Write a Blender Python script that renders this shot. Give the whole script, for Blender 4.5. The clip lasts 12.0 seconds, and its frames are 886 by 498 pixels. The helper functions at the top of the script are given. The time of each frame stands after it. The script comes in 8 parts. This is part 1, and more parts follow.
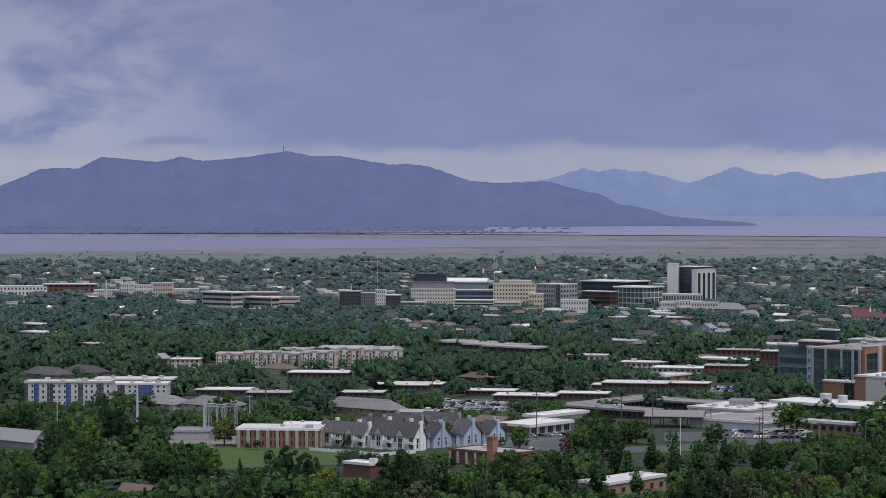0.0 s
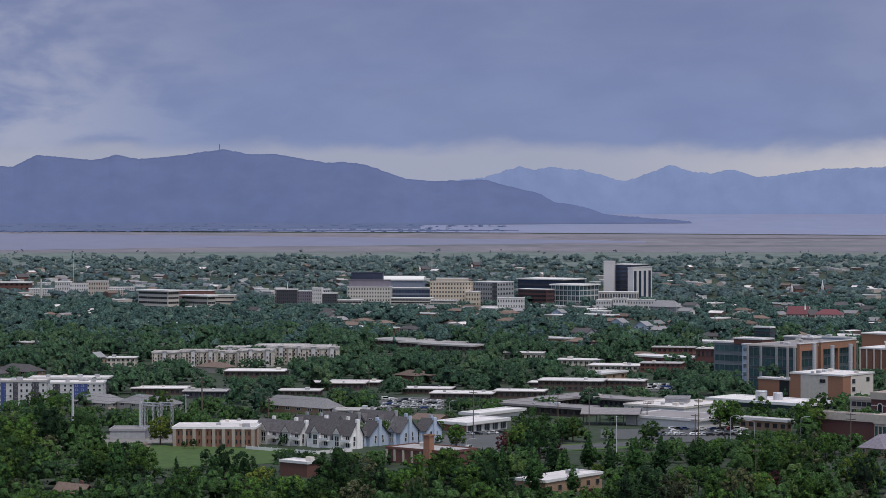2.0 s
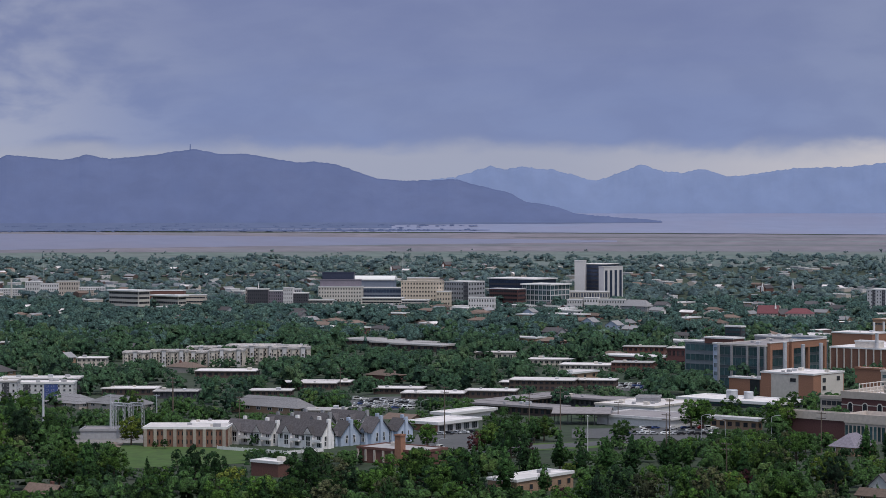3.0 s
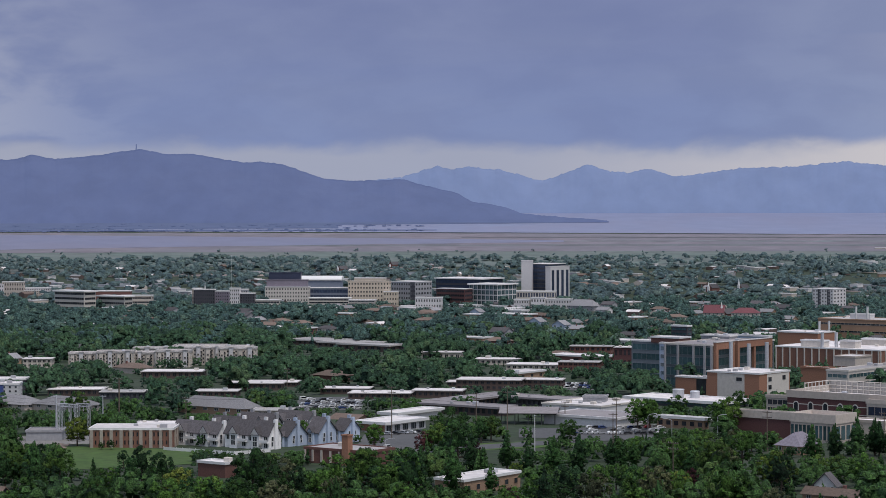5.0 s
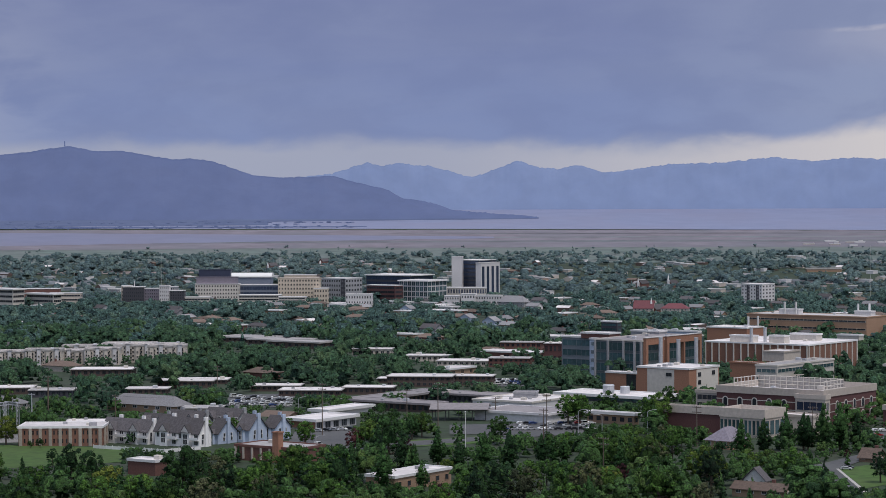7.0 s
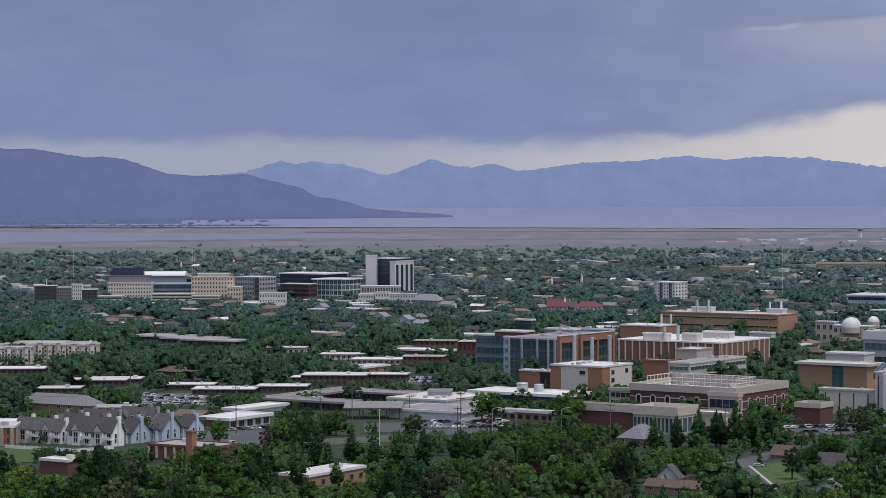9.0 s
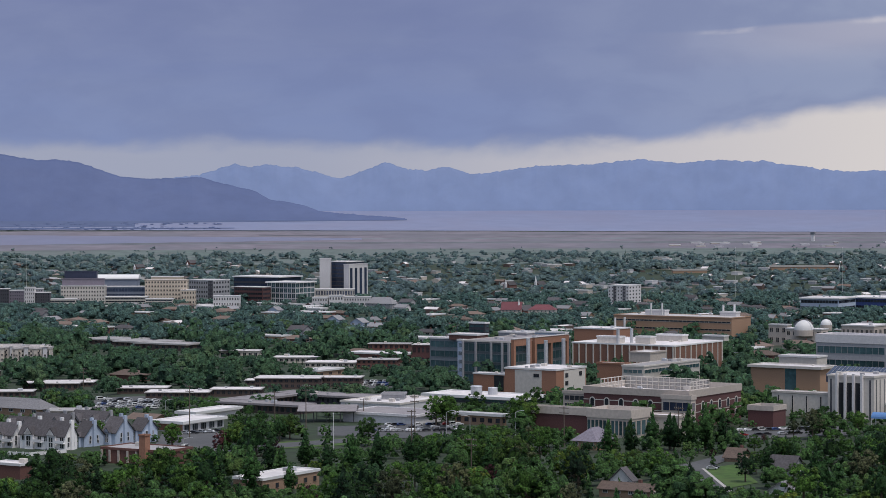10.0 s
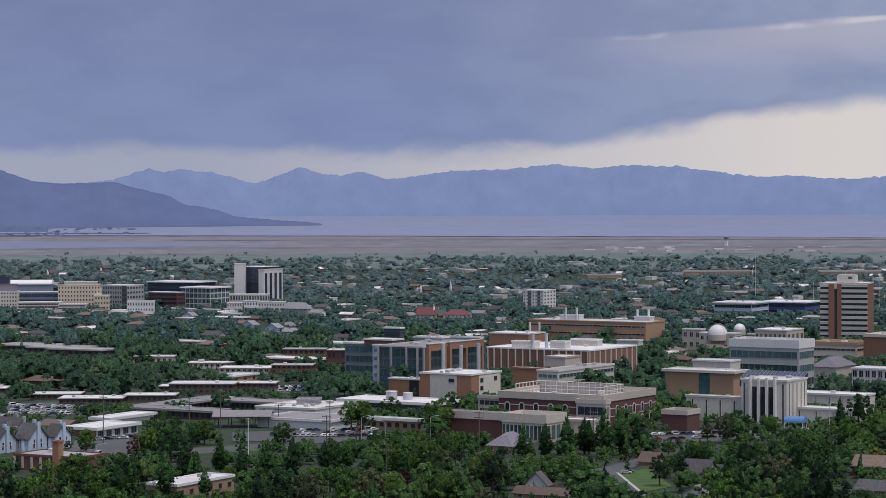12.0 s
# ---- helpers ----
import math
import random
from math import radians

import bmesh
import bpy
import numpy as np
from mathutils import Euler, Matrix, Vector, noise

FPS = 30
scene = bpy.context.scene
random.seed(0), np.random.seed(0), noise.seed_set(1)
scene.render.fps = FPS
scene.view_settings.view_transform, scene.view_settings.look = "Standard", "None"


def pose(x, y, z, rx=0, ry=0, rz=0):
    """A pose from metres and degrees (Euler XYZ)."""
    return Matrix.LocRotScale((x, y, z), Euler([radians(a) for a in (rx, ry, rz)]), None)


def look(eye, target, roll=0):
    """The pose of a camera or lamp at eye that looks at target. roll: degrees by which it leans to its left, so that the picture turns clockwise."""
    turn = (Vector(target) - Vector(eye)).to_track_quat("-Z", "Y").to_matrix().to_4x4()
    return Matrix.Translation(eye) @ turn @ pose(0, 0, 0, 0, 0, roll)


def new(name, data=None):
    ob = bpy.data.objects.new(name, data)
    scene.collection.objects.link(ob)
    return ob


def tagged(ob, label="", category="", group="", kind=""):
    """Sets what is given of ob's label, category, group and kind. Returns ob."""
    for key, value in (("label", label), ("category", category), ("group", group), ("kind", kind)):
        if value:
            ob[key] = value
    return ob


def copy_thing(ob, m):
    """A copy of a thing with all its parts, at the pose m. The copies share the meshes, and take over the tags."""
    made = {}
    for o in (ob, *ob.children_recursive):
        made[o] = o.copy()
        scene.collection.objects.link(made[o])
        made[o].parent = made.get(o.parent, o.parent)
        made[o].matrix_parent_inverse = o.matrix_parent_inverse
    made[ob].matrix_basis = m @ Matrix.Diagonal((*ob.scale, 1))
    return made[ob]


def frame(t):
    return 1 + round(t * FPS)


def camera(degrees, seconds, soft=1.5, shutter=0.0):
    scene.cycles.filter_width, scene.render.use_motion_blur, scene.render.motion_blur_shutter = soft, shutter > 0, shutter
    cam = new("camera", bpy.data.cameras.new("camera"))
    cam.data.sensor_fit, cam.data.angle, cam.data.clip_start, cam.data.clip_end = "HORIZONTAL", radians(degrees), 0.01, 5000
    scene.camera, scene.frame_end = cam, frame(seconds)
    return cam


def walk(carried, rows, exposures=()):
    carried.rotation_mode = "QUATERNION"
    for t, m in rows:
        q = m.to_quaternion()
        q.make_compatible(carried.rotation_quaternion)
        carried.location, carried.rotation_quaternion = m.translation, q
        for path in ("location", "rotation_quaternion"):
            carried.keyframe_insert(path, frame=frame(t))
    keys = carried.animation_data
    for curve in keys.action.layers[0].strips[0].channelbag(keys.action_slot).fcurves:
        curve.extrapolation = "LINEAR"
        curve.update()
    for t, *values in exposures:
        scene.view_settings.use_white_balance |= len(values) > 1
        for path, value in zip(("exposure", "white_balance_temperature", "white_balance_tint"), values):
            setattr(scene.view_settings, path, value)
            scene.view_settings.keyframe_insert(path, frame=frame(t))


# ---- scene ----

# ---------------------------------------------------------------- camera
cam = camera(21.4, 12.0, soft=0.75)
EYE_Z = 109.0
# seconds, turn to the right, pitch, roll (degrees): a slow pan from one standpoint
TURNS = [
    (0.0, 0.000, -1.077, 0.000), (0.5, 0.407, -1.096, -0.025), (1.0, 0.812, -1.122, -0.022),
    (1.5, 1.207, -1.134, -0.005), (2.0, 1.549, -1.124, 0.020), (2.5, 1.901, -1.126, 0.035),
    (3.0, 2.256, -1.133, 0.066), (5.0, 3.554, -1.135, 0.112), (5.5, 3.906, -1.169, 0.140),
    (6.0, 4.307, -1.200, 0.165), (6.5, 4.775, -1.215, 0.208), (7.0, 5.259, -1.226, 0.240),
    (9.0, 7.359, -1.274, 0.222), (9.5, 7.907, -1.238, 0.192), (10.0, 8.483, -1.201, 0.184),
    (10.5, 9.054, -1.168, 0.182), (11.0, 9.610, -1.132, 0.162), (11.5, 10.111, -1.100, 0.160),
    (12.0, 10.559, -1.085, 0.175),
]
walk(cam, [(t, pose(0, 0, EYE_Z, 90 + p, 0, -a) @ pose(0, 0, 0, 0, 0, -o)) for t, a, p, o in TURNS], exposures=[(0.0, 0.0), (12.0, 0.0)])


# ---------------------------------------------------------------- node helpers
def link_math(nt, op, a, b=None, c=None, clamp=False):
    n = nt.nodes.new("ShaderNodeMath")
    n.operation, n.use_clamp = op, clamp
    for i, v in enumerate((a, b, c)):
        if v is None:
            continue
        if isinstance(v, (int, float)):
            n.inputs[i].default_value = v
        else:
            nt.links.new(v, n.inputs[i])
    return n.outputs[0]


def ramp_between(nt, value, lo, hi, to0=0.0, to1=1.0):
    n = nt.nodes.new("ShaderNodeMapRange")
    n.interpolation_type = "SMOOTHSTEP"
    nt.links.new(value, n.inputs[0])
    for i, v in enumerate((lo, hi, to0, to1)):
        n.inputs[i + 1].default_value = v
    return n.outputs[0]


def mix_colour(nt, fac, a, b, kind="MIX"):
    n = nt.nodes.new("ShaderNodeMix")
    n.data_type, n.blend_type = "RGBA", kind
    for sock, v in ((n.inputs[0], fac), (n.inputs[6], a), (n.inputs[7], b)):
        if isinstance(v, (int, float)):
            sock.default_value = v
        elif isinstance(v, (tuple, list)):
            sock.default_value = (*v, 1)
        else:
            nt.links.new(v, sock)
    return n.outputs[2]


def noise_fac(nt, vec, scale, detail=4, rough=0.55, distort=0.0):
    n = nt.nodes.new("ShaderNodeTexNoise")
    n.inputs["Scale"].default_value = scale
    n.inputs["Detail"].default_value = detail
    n.inputs["Roughness"].default_value = rough
    n.inputs["Distortion"].default_value = distort
    if vec is not None:
        nt.links.new(vec, n.inputs["Vector"])
    return n.outputs["Fac"]


# ---------------------------------------------------------------- sky and sun
SUN_EL, SUN_AZ = 67.0, 152.0      # degrees; azimuth to the right of the first view
world = bpy.data.worlds.new("storm_sky")
scene.world = world
world.use_nodes = True
nt = world.node_tree
nt.nodes.clear()
out = nt.nodes.new("ShaderNodeOutputWorld")
sky = nt.nodes.new("ShaderNodeTexSky")
sky.sky_type, sky.sun_disc = "NISHITA", False
sky.sun_elevation, sky.sun_rotation = radians(SUN_EL), radians(SUN_AZ)
sky.air_density, sky.dust_density = 1.2, 2.0
coord = nt.nodes.new("ShaderNodeTexCoord")
split = nt.nodes.new("ShaderNodeSeparateXYZ")
nt.links.new(coord.outputs["Generated"], split.inputs[0])
sx, sy, sz = split.outputs
azim = link_math(nt, "ARCTAN2", sx, sy)
flat = nt.nodes.new("ShaderNodeCombineXYZ")
nt.links.new(link_math(nt, "MULTIPLY", azim, 15.0), flat.inputs[0])
nt.links.new(link_math(nt, "MULTIPLY", sz, 32.0), flat.inputs[1])
billow = noise_fac(nt, flat.outputs[0], 1.5, 5, 0.52, 0.25)
wisp_v = nt.nodes.new("ShaderNodeCombineXYZ")
nt.links.new(link_math(nt, "ADD", link_math(nt, "MULTIPLY", azim, 7.0), link_math(nt, "MULTIPLY", sz, -6.0)), wisp_v.inputs[0])
nt.links.new(link_math(nt, "MULTIPLY", sz, 34.0), wisp_v.inputs[1])
wisp = noise_fac(nt, wisp_v.outputs[0], 1.2, 6, 0.52, 0.3)
jit = link_math(nt, "MULTIPLY", link_math(nt, "SUBTRACT", billow, 0.5), 0.018)
elev = link_math(nt, "ADD", sz, jit)
# the storm cloud: slate blue, darkest high in the middle, paler lilac towards the right
storm = mix_colour(nt, ramp_between(nt, elev, 0.025, 0.085), (0.206, 0.262, 0.462), (0.186, 0.224, 0.402))
storm = mix_colour(nt, ramp_between(nt, azim, 0.14, 0.37, 0.0, 0.8), storm, (0.312, 0.362, 0.505))
storm = mix_colour(nt, ramp_between(nt, wisp, 0.34, 0.70, 0.0, 0.38), storm, (0.258, 0.302, 0.460))
storm = mix_colour(nt, ramp_between(nt, billow, 0.62, 0.36, 0.0, 0.30), storm, (0.155, 0.192, 0.360))
# paler broken cloud on the left
left = link_math(nt, "MULTIPLY", ramp_between(nt, azim, -0.045, -0.165), ramp_between(nt, billow, 0.36, 0.60))
left = link_math(nt, "MULTIPLY", left, ramp_between(nt, sz, 0.105, 0.030, 0.45, 1.0))
low = mix_colour(nt, link_math(nt, "MULTIPLY", left, 0.72), storm, (0.405, 0.430, 0.535))
# a thin pale strip under the cloud base, and the clearing that opens towards the right
strip = link_math(nt, "MULTIPLY", ramp_between(nt, elev, 0.0275, 0.0195), 0.78)
low = mix_colour(nt, strip, low, (0.385, 0.405, 0.495))
edge = link_math(nt, "ADD", 0.0215, link_math(nt, "MULTIPLY", link_math(nt, "MAXIMUM", link_math(nt, "SUBTRACT", azim, 0.205), 0.0), 0.145))
clear = link_math(nt, "MULTIPLY", ramp_between(nt, link_math(nt, "SUBTRACT", elev, edge), 0.0035, -0.0055), ramp_between(nt, azim, 0.06, 0.27))
low = mix_colour(nt, clear, low, mix_colour(nt, ramp_between(nt, azim, 0.22, 0.36), (0.55, 0.53, 0.565), (0.665, 0.625, 0.615)))
# a lit fringe of cloud high on the right
over = link_math(nt, "SUBTRACT", link_math(nt, "ADD", sz, link_math(nt, "MULTIPLY", link_math(nt, "SUBTRACT", wisp, 0.5), 0.010)), link_math(nt, "ADD", 0.0735, link_math(nt, "MULTIPLY", link_math(nt, "SUBTRACT", azim, 0.296), 0.045)))
right = ramp_between(nt, azim, 0.215, 0.345)
pale = link_math(nt, "MULTIPLY", link_math(nt, "MULTIPLY", ramp_between(nt, over, -0.024, -0.004), ramp_between(nt, over, 0.0015, -0.001)), right)
low = mix_colour(nt, link_math(nt, "MULTIPLY", pale, 0.62), low, (0.455, 0.445, 0.535))
thin = link_math(nt, "MULTIPLY", link_math(nt, "MULTIPLY", ramp_between(nt, over, -0.0024, -0.0008), ramp_between(nt, over, 0.0012, -0.0004)), ramp_between(nt, azim, 0.250, 0.275))
low = mix_colour(nt, link_math(nt, "MULTIPLY", thin, ramp_between(nt, billow, 0.42, 0.60, 0.0, 0.6)), low, (0.66, 0.63, 0.67))
haze = nt.nodes.new("ShaderNodeBackground")
nt.links.new(low, haze.inputs[0])
haze.inputs[1].default_value = 1.0
# high overcast: the blue of the sky greyed by cloud
high = nt.nodes.new("ShaderNodeBackground")
nt.links.new(mix_colour(nt, 0.45, sky.outputs[0], (4.0, 4.3, 5.1)), high.inputs[0])
high.inputs[1].default_value = 0.13
blend = nt.nodes.new("ShaderNodeMixShader")
nt.links.new(ramp_between(nt, sz, 0.10, 0.35), blend.inputs[0])
nt.links.new(haze.outputs[0], blend.inputs[1])
nt.links.new(high.outputs[0], blend.inputs[2])
nt.links.new(blend.outputs[0], out.inputs[0])

sun = new("sun", bpy.data.lights.new("sun", "SUN"))
sun.data.energy, sun.data.angle, sun.data.color = 2.0, radians(14), (1.0, 0.955, 0.91)
_sd = Vector((math.sin(radians(SUN_AZ)) * math.cos(radians(SUN_EL)), math.cos(radians(SUN_AZ)) * math.cos(radians(SUN_EL)), math.sin(radians(SUN_EL))))
sun.matrix_world = look(_sd * 300, (0, 0, 0))


# ---------------------------------------------------------------- materials
def surface(name, rgb, rough=0.8, vary=0.18, grain=2.5, stain=0.06, bump=0.15, metal=0.0, island=0.0, per_object=0.10, tint=None, where="Object"):
    m = bpy.data.materials.new(name)
    m.use_nodes = True
    nt = m.node_tree
    bsdf = nt.nodes["Principled BSDF"]
    tc = nt.nodes.new("ShaderNodeTexCoord")
    if where == "World":
        geo = nt.nodes.new("ShaderNodeNewGeometry")
        vec = geo.outputs["Position"]
    else:
        vec = tc.outputs["Object"]
    fine = noise_fac(nt, vec, grain, 5, 0.6)
    broad = noise_fac(nt, vec, stain, 4, 0.55)
    dark = tuple(c * (1 - vary * 1.3) for c in rgb)
    light = tuple(min(1.0, c * (1 + vary)) for c in rgb)
    col = mix_colour(nt, ramp_between(nt, fine, 0.28, 0.72), dark, light)
    col = mix_colour(nt, ramp_between(nt, broad, 0.35, 0.7, 0.0, 0.6), col, tint if tint else tuple(c * (1 - vary) for c in rgb))
    if per_object or island:
        info = nt.nodes.new("ShaderNodeObjectInfo")
        val = ramp_between(nt, info.outputs["Random"], 0, 1, 1 - per_object, 1 + per_object)
        if island:
            g2 = nt.nodes.new("ShaderNodeNewGeometry")
            val = link_math(nt, "MULTIPLY", val, ramp_between(nt, g2.outputs["Random Per Island"], 0, 1, 1 - island, 1 + island))
        hsv = nt.nodes.new("ShaderNodeHueSaturation")
        nt.links.new(val, hsv.inputs["Value"])
        nt.links.new(col, hsv.inputs["Color"])
        col = hsv.outputs[0]
    nt.links.new(col, bsdf.inputs["Base Color"])
    bsdf.inputs["Roughness"].default_value = rough
    bsdf.inputs["Metallic"].default_value = metal
    if bump:
        b = nt.nodes.new("ShaderNodeBump")
        b.inputs["Strength"].default_value = bump
        b.inputs["Distance"].default_value = 0.05
        nt.links.new(fine, b.inputs["Height"])
        nt.links.new(b.outputs[0], bsdf.inputs["Normal"])
    return m


def foliage(name, rgb, other, island=0.22, per_object=0.24, grain=2.6, gap_shade=1.0, fresh=(0.085, 0.125, 0.035), deep=(0.012, 0.032, 0.018)):
    """Leaves: greens mixed from tree to tree and clump to clump, with some fresh and some deep green trees. A fine
    speckle paints in shaded gaps.
    """
    m = bpy.data.materials.new(name)
    m.use_nodes = True
    nt = m.node_tree
    bsdf = nt.nodes["Principled BSDF"]
    geo = nt.nodes.new("ShaderNodeNewGeometry")
    info = nt.nodes.new("ShaderNodeObjectInfo")
    broad = noise_fac(nt, geo.outputs["Position"], 0.085, 2, 0.6)
    stand_of = noise_fac(nt, geo.outputs["Position"], 0.055, 1, 0.5)
    mid = noise_fac(nt, geo.outputs["Position"], 0.8, 4, 0.7)
    pick = link_math(nt, "ADD", link_math(nt, "MULTIPLY", info.outputs["Random"], 0.6), broad)
    col = mix_colour(nt, ramp_between(nt, pick, 0.45, 0.95), rgb, other)
    col = mix_colour(nt, ramp_between(nt, stand_of, 0.58, 0.68, 0.0, 0.65), col, fresh)
    col = mix_colour(nt, ramp_between(nt, stand_of, 0.44, 0.34, 0.0, 0.7), col, deep)
    val = ramp_between(nt, geo.outputs["Random Per Island"], 0, 1, 1 - island, 1 + island)
    val = link_math(nt, "MULTIPLY", val, ramp_between(nt, mid, 0.30, 0.70, 0.66, 1.34))
    leafy = noise_fac(nt, geo.outputs["Position"], grain, 4, 0.72)
    # dark speckle in the colour imitates shade between the leaves
    val = link_math(nt, "MULTIPLY", val, ramp_between(nt, leafy, 0.36, 0.64, 1 - 0.72 * gap_shade, 1 + 0.62 * gap_shade))
    val = link_math(nt, "MULTIPLY", val, ramp_between(nt, info.outputs["Random"], 0, 1, 1 - per_object, 1 + per_object))
    hsv = nt.nodes.new("ShaderNodeHueSaturation")
    nt.links.new(val, hsv.inputs["Value"])
    nt.links.new(col, hsv.inputs["Color"])
    nt.links.new(hsv.outputs[0], bsdf.inputs["Base Color"])
    bsdf.inputs["Roughness"].default_value = 0.75
    bsdf.inputs["Specular IOR Level"].default_value = 0.15
    b = nt.nodes.new("ShaderNodeBump")
    b.inputs["Strength"].default_value = 0.9
    b.inputs["Distance"].default_value = 1.0 / grain
    nt.links.new(leafy, b.inputs["Height"])
    nt.links.new(b.outputs[0], bsdf.inputs["Normal"])
    return m


def glass(name, rgb, rough=0.12, spec=0.5):
    m = surface(name, rgb, rough, 0.25, 0.4, 0.15, 0.0, per_object=0.35)
    m.node_tree.nodes["Principled BSDF"].inputs["Specular IOR Level"].default_value = spec
    return m


def haze_glow(name, rgb, glow, strength):
    """Far hills with a blue glow painted on for haze, and faint gully tones in that glow."""
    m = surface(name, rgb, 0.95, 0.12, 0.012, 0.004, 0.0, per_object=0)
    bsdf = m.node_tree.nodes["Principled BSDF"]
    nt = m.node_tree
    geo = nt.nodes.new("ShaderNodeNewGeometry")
    painted_gully = noise_fac(nt, geo.outputs["Position"], 0.022, 6, 0.62, 0.4)
    shade = mix_colour(nt, ramp_between(nt, painted_gully, 0.32, 0.68), tuple(c * 0.95 for c in glow), tuple(c * 1.05 for c in glow))
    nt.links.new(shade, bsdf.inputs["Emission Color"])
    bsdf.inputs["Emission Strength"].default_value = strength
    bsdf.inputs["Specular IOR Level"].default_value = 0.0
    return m


